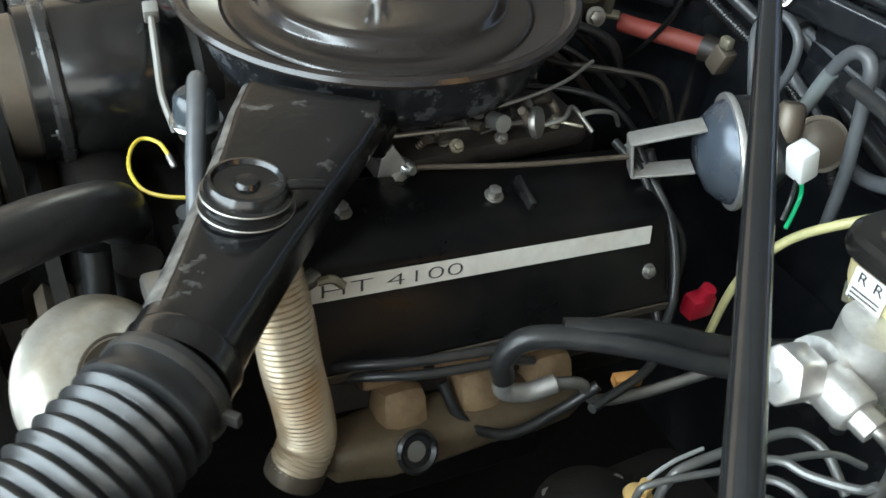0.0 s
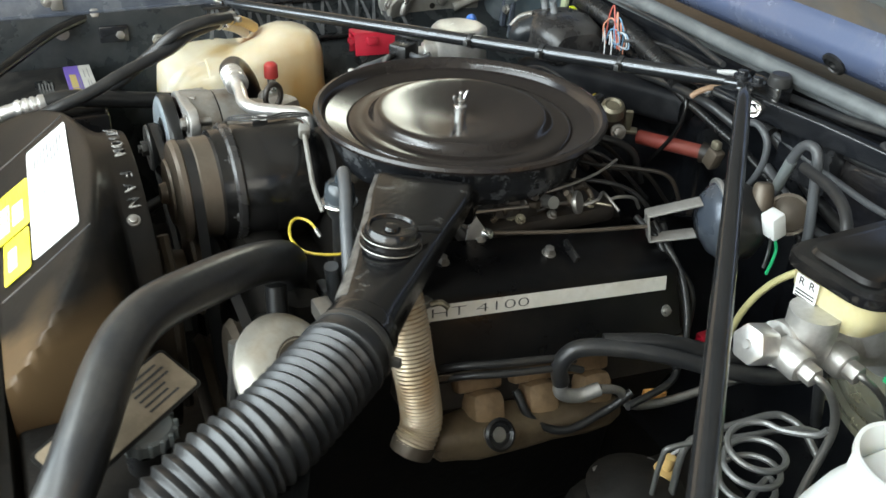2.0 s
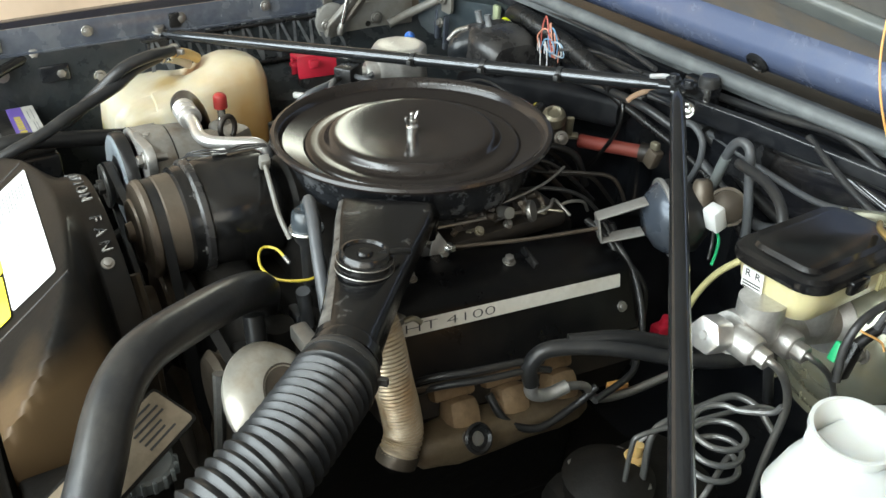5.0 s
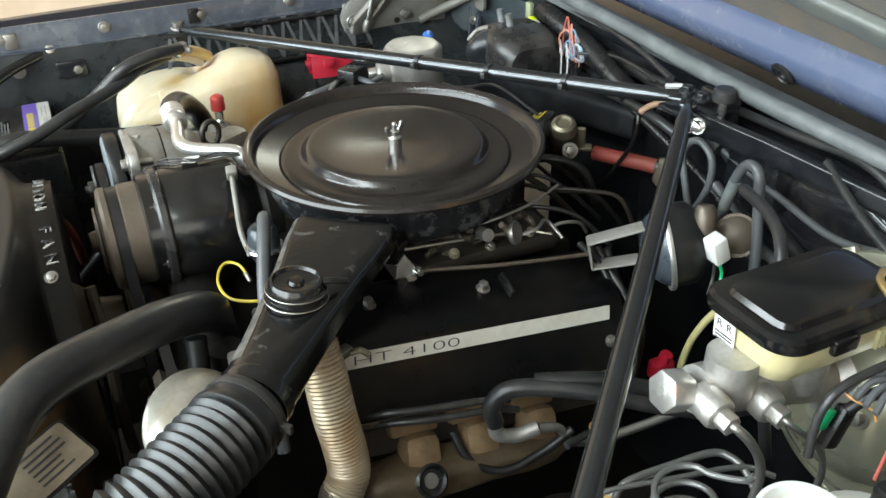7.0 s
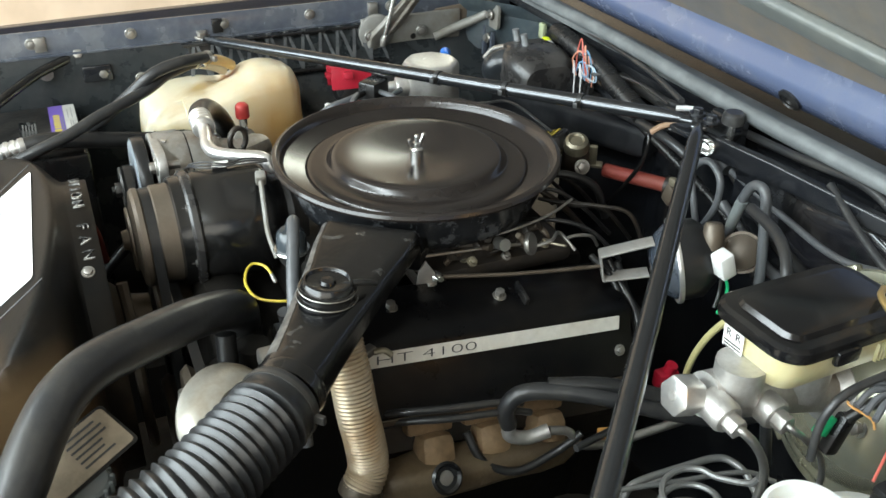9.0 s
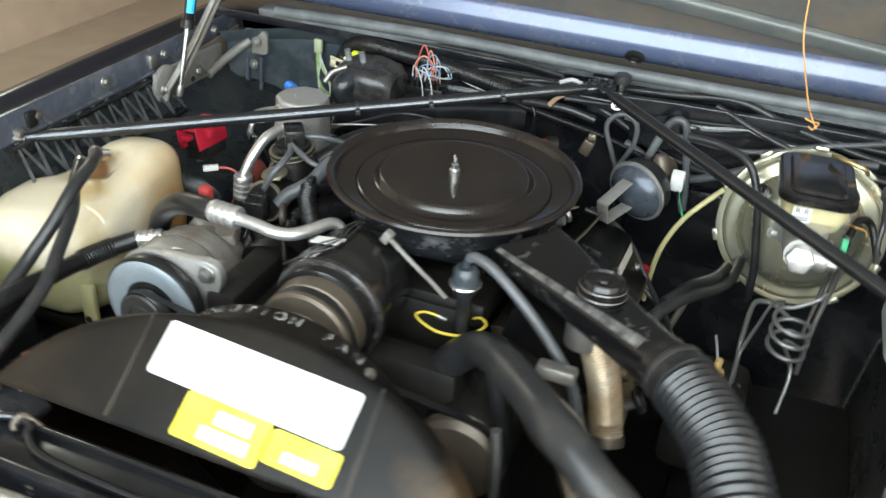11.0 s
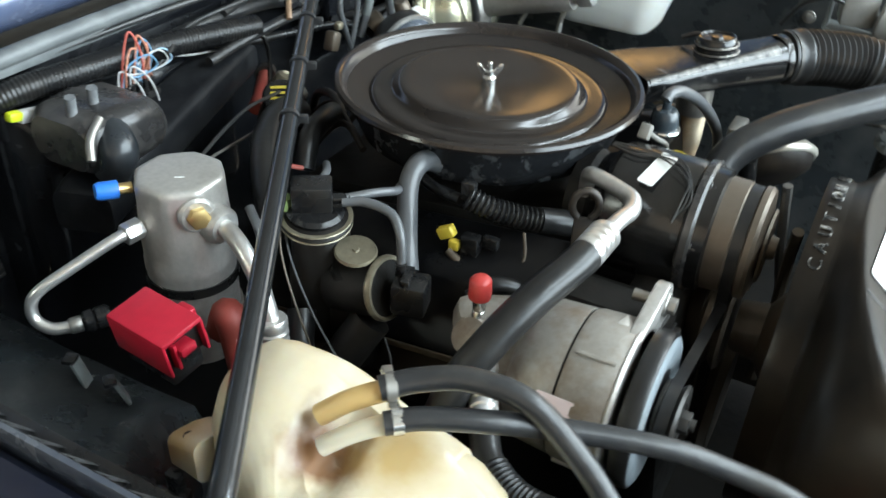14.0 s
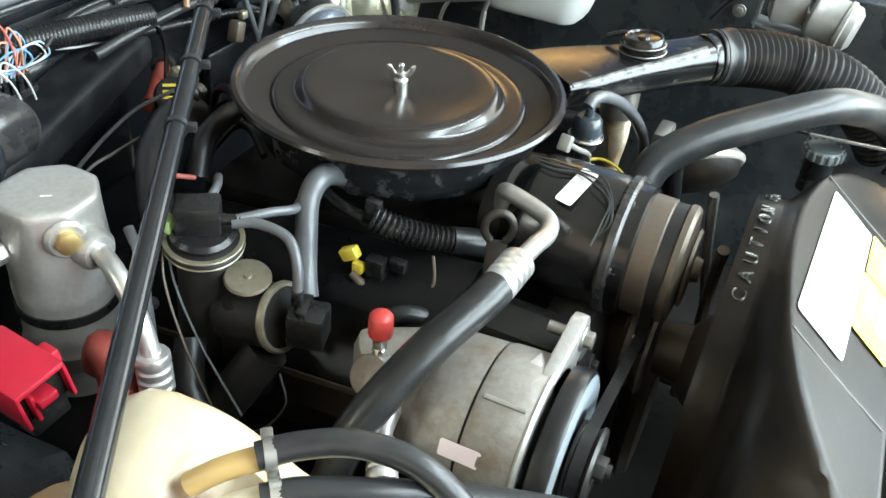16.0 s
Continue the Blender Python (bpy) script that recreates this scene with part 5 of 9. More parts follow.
bm, m = plate_on((-0.243, 0.083, -0.0145), (0.25, 1, -0.30), (1, -0.1, 0), 0.052, 0.019, 0.0, 0.003)
part("label", bm, M_LABEL, cp, "small white sticker")
for off in (0, 0.004, -0.004):
    part("wire", tube([(-0.185, 0.062 + off, -0.010), (-0.212, 0.066 + off * 2, -0.0085), (-0.238, 0.064 + off, -0.0085), (-0.262, 0.072 + off * 2.5, -0.0080), (-0.280, 0.090 + off, -0.014), (-0.284 + off, 0.108, -0.028), (-0.278, 0.122 + off * 2, -0.045)], 0.0011, 6), M_HOSE, cp)
part("rear_head", lathe([(0, 0), (0.05, 0), (0.055, 0.012), (0.05, 0.03), (0, 0.03)], 40, onx(-0.18)), M_NEARBLACK, cp)

al = thing("alternator", (-0.26, 0.307, -0.20), "cast aluminium alternator with pale fan and pulley", "alternator")
AY, AZ = 0.307, -0.136


def ona(x):
    return along((x, AY, AZ), (1, 0, 0))


part("rear_frame", lathe([(0, 0.155), (0.030, 0.155), (0.046, 0.150), (0.052, 0.135), (0.0545, 0.115), (0.065, 0.108), (0.0710, 0.098), (0.0735, 0.0648), (0, 0.0648)], 56, ona(-0.318)), M_ALUDIRTY, al, "dirty cast rear frame")
part("stator_gap", lathe([(0, 0.059), (0.0712, 0.061), (0.0712, 0.066), (0, 0.068)], 48, ona(-0.318)), M_NEARBLACK, al, "black joint between the frames")
part("front_frame", lathe([(0, 0.011), (0.060, 0.011), (0.0745, 0.0115), (0.0770, 0.015), (0.0765, 0.036), (0.0750, 0.058), (0.0735, 0.0622), (0, 0.0622)], 56, ona(-0.318)), M_ALUDIRTY, al, "dirty cast front frame")
ear_d = Vector((-0.079, 0.062))
ear_a = math.atan2(ear_d.y, ear_d.x)
ear_t = math.acos((0.0765 - 0.021) / ear_d.length)
ear = [(0.0765 * math.cos(ear_a + ear_t), 0.0765 * math.sin(ear_a + ear_t))]
ear += [(ear_d.x + 0.021 * math.cos(ear_a + ear_t * (1 - k / 5)), ear_d.y + 0.021 * math.sin(ear_a + ear_t * (1 - k / 5))) for k in range(11)]
ear += [(0.0765 * math.cos(ear_a - ear_t), 0.0765 * math.sin(ear_a - ear_t)), (0.04 * math.cos(ear_a - 0.7), 0.04 * math.sin(ear_a - 0.7)), (0.04 * math.cos(ear_a + 0.7), 0.04 * math.sin(ear_a + 0.7))]
ear_m = Matrix(((0, 0, 1, -0.3085), (1, 0, 0, AY), (0, 1, 0, AZ), (0, 0, 0, 1)))
part("adjusting_ear", prism(ear, 0.014, 0.0022, ear_m), M_ALU, al, "flat cast adjusting ear")
part("ear_bolt", joined(hexbolt((-0.309, 0.229, -0.073), (-1, 0, 0), 0.0085, 0.008), lathe([(0, 0), (0.006, 0), (0.006, 0.03), (0, 0.03)], 12, along((-0.306, 0.229, -0.073), (1, 0, 0)))), M_STEEL, al)
for a, z in ((175, 0.03), (275, 0.03)):
    r = radians(a)
    part("through_bolt", rings([section(Vector((x, AY + 0.0755 * math.sin(r), AZ + 0.0755 * math.cos(r))), (0, math.cos(r), -math.sin(r)), (0, math.sin(r), math.cos(r)), 0.012, 0.006, 0.0025) for x in (-0.297, -0.225)]), M_ALUDIRTY, al)
part("front_edge", lathe([(0.070, 0.0), (0.0768, 0.001), (0.0780, 0.004), (0.0774, 0.006), (0.070, 0.006), (0.070, 0.0)], 56, ona(-0.3085)), M_ALU, al, "worn bright casting edge")
part("casting_mark", prism([(-0.013, 0), (0, 0.0052), (0.013, 0), (0, -0.0052)], 0.0016, 0.0004, Matrix(((0, 1, 0, -0.287), (0.988, 0, -0.155, AY - 0.0120), (-0.155, 0, 0.988, AZ + 0.0745), (0, 0, 0, 1)))), M_ALUPIPE, al, "small bright diamond casting mark")
for aa in (28, 125):
    ra = radians(aa)
    part("casting_rib", rings([section(Vector((x, AY + 0.0765 * math.sin(ra), AZ + 0.0765 * math.cos(ra))), (0, math.cos(ra), -math.sin(ra)), (0, math.sin(ra), math.cos(ra)), 0.004, 0.004, 0.0012, 2) for x in (-0.298, -0.262)]), M_ALUDIRTY, al)
part("fan", lathe([(0, -0.001), (0.034, -0.0015), (0.050, -0.0045), (0.062, -0.0062), (0.069, -0.0055), (0.0728, -0.0032), (0.0735, -0.001), (0.072, 0.003), (0.034, 0.003), (0, 0.003)], 72, ona(-0.330)), M_FANPAINT, al, "pale blue-grey fan disc")
part("fan_ring", lathe([(0.060, -0.0015), (0.0745, -0.0015), (0.0762, 0.0005), (0.0766, 0.010), (0.0755, 0.0165), (0.070, 0.018), (0.060, 0.018), (0.060, -0.0015)], 64, ona(-0.3315)), M_RUBBER, al, "dark fan ring")
pul = part("pulley", lathe([(0, -0.018), (0.016, -0.018), (0.018, -0.022), (0.0325, -0.022), (0.0345, -0.019), (0.027, -0.011), (0.0345, -0.003), (0.033, 0), (0, 0)], 44, ona(-0.336)), M_PULLEY, al, "dark grey grooved pulley")
part("nut", joined(hexbolt((-0.355, AY, AZ), (-1, 0, 0), 0.0115, 0.010), lathe([(0, 0), (0.006, 0), (0.006, 0.014), (0, 0.014)], 14, along((-0.357, AY, AZ), (-1, 0, 0)))), M_PULLEY, pul)
bm, m = plate_on((-0.258, AY + 0.0702, AZ + 0.0296), (1, 0, 0), (0, -0.38, 0.925), 0.036, 0.015, 0.0004, 0.002)
lb = part("label", bm, M_STICKER, al, "small pink and white sticker")
part("print", bars(m @ Matrix.Translation((0, 0, 0.0008)), -0.015, 0.004, 0.029, 4, 0.0028, 0.0009, 3), M_REDDULL, lb)
ab = thing("alternator_bracket", (-0.24, 0.2, -0.15), "near-black bracket between compressor and alternator", "bracket")
part("arm", slab(-0.315, -0.17, 0.185, 0.235, -0.155, -0.095, 0.012), M_NEARBLACK, ab)
part("foot", slab(-0.29, -0.15, 0.13, 0.2, -0.20, -0.13, 0.015), M_NEARBLACK, ab)
part("bolt", hexbolt((-0.316, 0.205, -0.125), (-1, 0, 0), 0.009, 0.006), M_NEARBLACK, ab)


def belt(name, wheels, x, w, label):
    """Flat loop over round wheels (y, z, r) standing in one plane."""
    pts = []
    n = len(wheels)
    for i, (y, z, r) in enumerate(wheels):
        py, pz, pr = wheels[i - 1]
        ny, nz, nr = wheels[(i + 1) % n]
        a0 = math.atan2(z - pz, y - py) - math.pi / 2
        a1 = math.atan2(nz - z, ny - y) - math.pi / 2
        while a1 < a0:
            a1 += 2 * math.pi
        for k in range(13):
            a = a0 + (a1 - a0) * k / 12
            pts.append((y + r * math.cos(a), z + r * math.sin(a)))
    out, inn = [], []
    cy, cz = sum(p[0] for p in pts) / len(pts), sum(p[1] for p in pts) / len(pts)
    secs = []
    for y, z in pts:
        d = Vector((0, y - cy, z - cz)).normalized()
        p = Vector((0, y, z))
        secs.append([Vector((x - w / 2, *(p + d * 0.002).yz)), Vector((x + w / 2, *(p + d * 0.002).yz)), Vector((x + w * 0.35, *(p - d * 0.004).yz)), Vector((x - w * 0.35, *(p - d * 0.004).yz))])
    bm = rings(secs + [secs[0]], True, False)
    bmesh.ops.remove_doubles(bm, verts=bm.verts, dist=1e-6)
    return solo(name, bm, M_RUBBER, label, "belt", "engine belts")


belt("drive_belt", [(0.02, -0.33, 0.075), (AY, AZ, 0.034), (0.05, -0.2, 0.05)], -0.346, 0.011, "black ribbed alternator drive belt")
belt("drive_belt", [(0.0, -0.36, 0.07), (0.055, -0.085, 0.060)], -0.344, 0.012, "dusty compressor drive belt")
belt("drive_belt", [(0.0, -0.36, 0.075), (0.04, -0.2, 0.06), (-0.15, -0.22, 0.06)], -0.33, 0.012, "dusty pump drive belt")
solo("water_pump_pulley", lathe([(0, -0.02), (0.055, -0.02), (0.06, -0.016), (0.052, -0.008), (0.06, 0), (0.06, 0.006), (0.03, 0.03), (0, 0.03)], 40, along((-0.335, 0.05, -0.2), (1, 0, 0))), M_RUSTY, "dusty brown water pump pulley", "pulley")
solo("crank_pulley", lathe([(0, -0.03), (0.07, -0.03), (0.078, -0.02), (0.07, -0.01), (0.078, 0), (0.078, 0.01), (0.03, 0.03), (0, 0.03)], 40, along((-0.335, 0.0, -0.36), (1, 0, 0))), M_RUSTY, "dusty brown crank pulley", "pulley")
solo("pump_pulley", lathe([(0, -0.02), (0.055, -0.02), (0.062, -0.012), (0.055, -0.004), (0.062, 0.004), (0.03, 0.03), (0, 0.03)], 36, along((-0.33, -0.15, -0.22), (1, 0, 0))), M_RUSTY, "dusty brown power steering pump pulley", "pulley")
# bracket strap in front of the compressor
solo("belt_guide_strap", tube([(-0.392, -0.02, -0.10), (-0.39, -0.04, -0.16), (-0.392, -0.05, -0.26), (-0.39, -0.04, -0.34)], 0.007, 8), M_RUSTY, "dusty flat steel strap ahead of the pulleys", "strap")

# ---- air-conditioning lines ----
ah = thing("suction_hose", (-0.233, 0.247, -0.03), "thick black air-conditioning hose with aluminium ends", "hose")
part("pipe", tube([(-0.172, 0.095, -0.060), (-0.174, 0.100, -0.038), (-0.182, 0.110, -0.028), (-0.212, 0.124, -0.026), (-0.236, 0.141, -0.025), (-0.243, 0.165, -0.024), (-0.240, 0.19, -0.022), (-0.236, 0.225, -0.022)], 0.0088, 18, 10), M_ALUPIPE, ah, "bent bright aluminium pipe")
part("ferrule", crimp((-0.2365, 0.222, -0.0215), (0.05, 1, 0.01), 0.0165, 0.046), M_ALUPIPE, ah, "crimped aluminium ferrule")
part("hose", tube([(-0.234, 0.266, -0.0215), (-0.229, 0.29, -0.024), (-0.214, 0.33, -0.036), (-0.195, 0.37, -0.062), (-0.176, 0.405, -0.10), (-0.165, 0.425, -0.15)], 0.0165, 20), M_RUBBER, ah)
lh = thing("discharge_hose", (-0.20, 0.41, -0.12), "black air-conditioning hose running forward with crimped ends", "hose")
part("ferrule", crimp((-0.196, 0.388, -0.118), (-0.45, 0.9, -0.08), 0.0135, 0.04), M_ALUPIPE, lh, "crimped aluminium ferrule")
part("pipe", tube([(-0.18, 0.30, -0.115), (-0.185, 0.34, -0.113), (-0.19, 0.375, -0.115), (-0.197, 0.39, -0.118)], 0.008, 14), M_ALUPIPE, lh)
part("hose", tube([(-0.213, 0.422, -0.121), (-0.233, 0.448, -0.130), (-0.267, 0.466, -0.134), (-0.35, 0.468, -0.122), (-0.44, 0.459, -0.104), (-0.482, 0.457, -0.106)], 0.0135, 18), M_RUBBER, lh)
part("sleeve", bellows([(-0.235, 0.450, -0.1305), (-0.25, 0.459, -0.133), (-0.267, 0.466, -0.134), (-0.285, 0.469, -0.133)], 0.0155, 0.0022, 0.005, 20), M_RUBBER, lh, "short corrugated sleeve")
part("ferrule", crimp((-0.480, 0.457, -0.106), (-1, -0.02, -0.12), 0.0145, 0.045), M_ALUPIPE, lh, "crimped aluminium ferrule")
part("end_pipe", tube([(-0.522, 0.456, -0.111), (-0.548, 0.456, -0.118), (-0.585, 0.458, -0.140), (-0.62, 0.462, -0.17), (-0.645, 0.465, -0.21)], 0.0115, 14), M_ALUPIPE, lh, "bright pipe into the condenser")
part("end_nut", moved(prism([(0.016 * math.cos(math.pi * k / 3), 0.016 * math.sin(math.pi * k / 3)) for k in range(6)], 0.03, 0.002), along((-0.545, 0.456, -0.117), (-1, 0.02, -0.4))), M_ALUPIPE, lh)

# service port with red cap
sp = thing("service_port", (-0.155, 0.325, -0.09), "dirty metal service port with a red cap", "service port")
part("manifold", joined(rbox(0.085, 0.045, 0.045, 0.016, Matrix.Translation((-0.165, 0.30, -0.105)) @ Matrix.Rotation(radians(30), 4, 'Z')), lathe([(0, 0), (0.02, 0), (0.022, 0.02), (0.018, 0.035), (0, 0.04)], 24, along((-0.163, 0.322, -0.115), (0.1, 0.6, 0.5)))), M_ALUDIRTY, sp, "dirty cast manifold block")
part("stem", lathe([(0, 0), (0.0065, 0), (0.0065, 0.008), (0.0052, 0.010), (0.0065, 0.012), (0.0065, 0.03), (0, 0.03)], 16, Matrix.Translation((-0.159, 0.331, -0.083))), M_CHROME, sp)
part("cap", lathe([(0, 0), (0.0105, 0), (0.011, 0.002), (0.0105, 0.019), (0.009, 0.021), (0.006, 0.0235), (0, 0.024)], 20, Matrix.Translation((-0.159, 0.331, -0.058))), M_CAPRED, sp, "red plastic cap")
lead([(-0.12, 0.27, -0.115), (-0.14, 0.255, -0.10), (-0.165, 0.235, -0.11)], 0.009, M_RUBBER, "black hose bend behind the alternator", "hose")

# ---- coolant recovery tank ----
def coolant_tank():
    tk = thing("coolant_tank", (-0.16, 0.57, -0.33), "cream translucent plastic coolant tank stained amber", "coolant tank")
    secs = []
    # stations from front to rear: x, inner y, outer y, top at the inner and at the outer side, bottom, corner radius
    for x, y0, y1, zi, zo, zb, r in ((-0.290, 0.500, 0.640, -0.135, -0.150, -0.225, 0.025), (-0.285, 0.486, 0.660, -0.112, -0.128, -0.243, 0.032), (-0.272, 0.476, 0.674, -0.095, -0.113, -0.252, 0.036), (-0.250, 0.469, 0.683, -0.082, -0.104, -0.257, 0.040),
                                     (-0.214, 0.465, 0.688, -0.071, -0.100, -0.26, 0.042), (-0.17, 0.463, 0.684, -0.061, -0.100, -0.26, 0.044), (-0.145, 0.462, 0.668, -0.054, -0.101, -0.258, 0.044), (-0.125, 0.461, 0.640, -0.049, -0.092, -0.256, 0.044),
                                     (-0.108, 0.461, 0.616, -0.046, -0.074, -0.254, 0.044), (-0.085, 0.461, 0.600, -0.043, -0.060, -0.25, 0.044), (-0.06, 0.462, 0.585, -0.041, -0.053, -0.246, 0.042), (-0.043, 0.466, 0.570, -0.045, -0.053, -0.24, 0.036), (-0.031, 0.474, 0.552, -0.054, -0.060, -0.23, 0.030), (-0.023, 0.488, 0.534, -0.074, -0.078, -0.21, 0.020)):
        zt, mid = max(zi, zo), (max(zi, zo) + zb) / 2
        secs.append([Vector((p.x, p.y, p.z + ((zi - zt) + (zo - zi) * (p.y - y0) / (y1 - y0)) * max(0.0, (p.z - mid) / (zt - mid)))) for p in section((x, (y0 + y1) / 2, mid), (0, 1, 0), (0, 0, 1), y1 - y0, zt - zb, r, 7)])
    bm = rings(secs)
    dent = Vector((-0.142, 0.552, -0.045))
    bmesh.ops.subdivide_edges(bm, edges=bm.edges[:], cuts=2, use_grid_fill=True)
    for v in bm.verts:
        d = (v.co.xy - dent.xy).length
        if v.co.z > -0.15:
            v.co.z += 0.017 * math.exp(-((v.co.xy - Vector((-0.115, 0.535))).length / 0.055) ** 2) * min(1.0, (v.co.z + 0.15) / 0.06)
        if v.co.z > -0.12:
            v.co.z -= 0.030 * math.exp(-(d / 0.022) ** 3)
        if v.co.z > -0.17:
            v.co.y -= 0.020 * math.exp(-((v.co.xy - Vector((-0.120, 0.650))).length / 0.030) ** 2)
        if v.co.x < -0.23 and v.co.y < 0.515:
            v.co.x += 0.010 * min(1.0, (0.515 - v.co.y) / 0.012)
        v.co += noise.noise_vector(v.co * 14) * 0.003 + noise.noise_vector(v.co * 7 + Vector((3, 1, 2))) * 0.003
    part("body", bm, M_TANKBODY, tk)
    for base_, x1, y1, z1, r1, mm in (((-0.128, 0.541, -0.046), -0.172, 0.516, -0.018, 0.0088, M_TANKAMBER), ((-0.140, 0.556, -0.060), -0.188, 0.532, -0.030, 0.0078, M_TANK)):
        b0, b1 = Vector(base_), Vector((x1 - 0.006, y1 - 0.006, z1 - 0.001))
        part("spout", tube([b0, b0.lerp(b1, 0.35) + Vector((0, 0, 0.004)), b0.lerp(b1, 0.75) + Vector((0, 0, 0.003)), b1], r1, 16), mm, tk, "amber stained hose spout")
    part("side_lug", rings([section((-0.016 - 0.006 * k, 0.572, -0.104 + 0.0005 * k), (0.35, 1, 0), (0, 0, 1), w, h, 0.009, 4) for k, w, h in ((0, 0.034, 0.03), (1, 0.042, 0.036), (4, 0.044, 0.040), (6, 0.046, 0.046))]), M_TANKBODY, tk, "tan stained side lug")
    part("foot_flange", rbox(0.012, 0.026, 0.075, 0.005, Matrix.Translation((-0.272, 0.479, -0.222))), M_TANKBODY, tk)
    part("foot_hole", lathe([(0, 0), (0.006, 0), (0.006, 0.001), (0, 0.001)], 14, along((-0.2785, 0.480, -0.247), (-1, 0, 0))), M_NEARBLACK, tk)
    part("lug_hole", lathe([(0, 0), (0.005, 0), (0.005, 0.001), (0, 0.001)], 16, Matrix.Translation((-0.030, 0.582, -0.0848))), M_NEARBLACK, tk)
    return tk


coolant_tank()
ch = "hoses from the coolant tank"
h1 = thing("coolant_hose", (-0.18, 0.51, -0.02), "black rubber coolant hose clamped to the tank spout", "hose", ch)
part("hose", tube([(-0.168, 0.519, -0.017), (-0.190, 0.500, -0.013), (-0.225, 0.482, -0.010), (-0.27, 0.472, -0.020), (-0.318, 0.474, -0.056), (-0.362, 0.484, -0.092), (-0.42, 0.482, -0.125), (-0.50, 0.47, -0.20)], 0.0098, 18), M_HOSE, h1)
part("clamp", clampband((-0.174, 0.513, -0.017), (-0.75, -0.65, 0), 0.010, 0.008), M_STEEL, h1, "steel hose clamp")
h2 = thing("coolant_hose", (-0.19, 0.53, -0.03), "black rubber coolant hose with a worm clamp", "hose", ch)
part("hose", tube([(-0.183, 0.537, -0.030), (-0.205, 0.520, -0.028), (-0.245, 0.495, -0.032), (-0.29, 0.462, -0.045), (-0.365, 0.423, -0.060), (-0.416, 0.403, -0.077), (-0.467, 0.394, -0.092), (-0.54, 0.395, -0.125), (-0.60, 0.40, -0.20)], 0.0092, 18), M_HOSE, h2)
part("clamp", clampband((-0.190, 0.530, -0.030), (-0.75, -0.65, 0), 0.0095, 0.008), M_CHROME, h2, "bright worm-drive clamp")

# ---- accumulator ----
def accumulator():
    ac = thing("accumulator", (0.175, 0.357, -0.25), "silver aluminium accumulator canister with black band", "accumulator")
    n = 48
    secs = []
    for r, z, f in ((0.0472, -0.235, 0), (0.0475, -0.128, 0), (0.0485, -0.122, 0), (0.0485, -0.112, 0), (0.0475, -0.108, 0.0), (0.0478, -0.095, 0.1), (0.0485, -0.075, 0.35), (0.0475, -0.055, 0.5), (0.0470, -0.040, 0.7), (0.0470, -0.024, 0.75), (0.0460, -0.0190, 0.75), (0.0445, -0.0165, 0.7), (0.0415, -0.0152, 0.65), (0.036, -0.0147, 0.6)):
        ring = []
        for k in range(n):
            a = 2 * math.pi * k / n
            oct_ = math.cos(math.pi / 8) / math.cos((a + math.pi / 8) % (math.pi / 4) - math.pi / 8)
            rr = r * (1 + f * (oct_ * 1.03 - 1))
            ring.append(Vector((0.175 + rr * math.cos(a), 0.357 + rr * math.sin(a), z)))
        secs.append(ring)
    part("body", rings(secs), M_ACCUM, ac)
    part("band", lathe([(0.0475, 0), (0.0495, 0), (0.0495, 0.011), (0.0475, 0.011), (0.0475, 0)], 48, Matrix.Translation((0.175, 0.357, -0.143))), M_PLASTIC, ac, "black band")
    part("strap", lathe([(0.0475, 0), (0.0505, 0), (0.0505, 0.018), (0.0475, 0.018), (0.0475, 0)], 48, Matrix.Translation((0.175, 0.357, -0.20))), M_STEEL, ac)
    part("hex_fitting", moved(prism([(0.012 * math.cos(math.pi * k / 3), 0.012 * math.sin(math.pi * k / 3)) for k in range(6)], 0.012, 0.0015), along((0.135, 0.380, -0.042), (-0.85, 0.5, 0.05))), M_BRASS, ac, "brass hex fitting")
    part("fitting_boss", lathe([(0, -0.02), (0.019, -0.02), (0.019, 0.004), (0.016, 0.007), (0, 0.007)], 24, along((0.137, 0.379, -0.042), (-0.85, 0.5, 0.05))), M_ALU, ac)
    part("outlet_boss", lathe([(0, -0.02), (0.02, -0.02), (0.02, 0.01), (0.016, 0.016), (0, 0.016)], 24, along((0.128, 0.362, -0.058), (-1, 0.2, 0))), M_ALU, ac)
    part("outlet_pipe", tube([(0.125, 0.362, -0.058), (0.105, 0.368, -0.058), (0.080, 0.378, -0.066), (0.055, 0.388, -0.09), (0.040, 0.395, -0.115), (0.035, 0.398, -0.13)], 0.0092, 16), M_ALUPIPE, ac, "bent aluminium outlet pipe")
    part("ferrule", crimp((0.036, 0.397, -0.120), (-0.08, 0.06, -1), 0.0165, 0.045), M_ALUPIPE, ac, "crimped aluminium ferrule")
    part("outlet_hose", tube([(0.033, 0.40, -0.16), (0.03, 0.402, -0.20), (0.0, 0.40, -0.26)], 0.0155, 16), M_RUBBER, ac)
    part("inlet_pipe", tube([(0.195, 0.410, -0.066), (0.200, 0.427, -0.066), (0.222, 0.468, -0.085), (0.240, 0.497, -0.102), (0.246, 0.507, -0.116), (0.241, 0.510, -0.132), (0.226, 0.505, -0.140), (0.212, 0.492, -0.140)], 0.0062, 12), M_ALUPIPE, ac, "thin bent aluminium inlet pipe")
    part("inlet_nut", moved(prism([(0.012 * math.cos(math.pi * k / 3), 0.012 * math.sin(math.pi * k / 3)) for k in range(6)], 0.02, 0.0015), along((0.193, 0.402, -0.064), (0.2, 1, -0.05))), M_ALUPIPE, ac)
    part("top_mark", rbox(0.010, 0.0022, 0.0006, 0, Matrix.Translation((0.166, 0.366, -0.0147)) @ Matrix.Rotation(radians(35), 4, 'Z')), M_LABEL, ac)
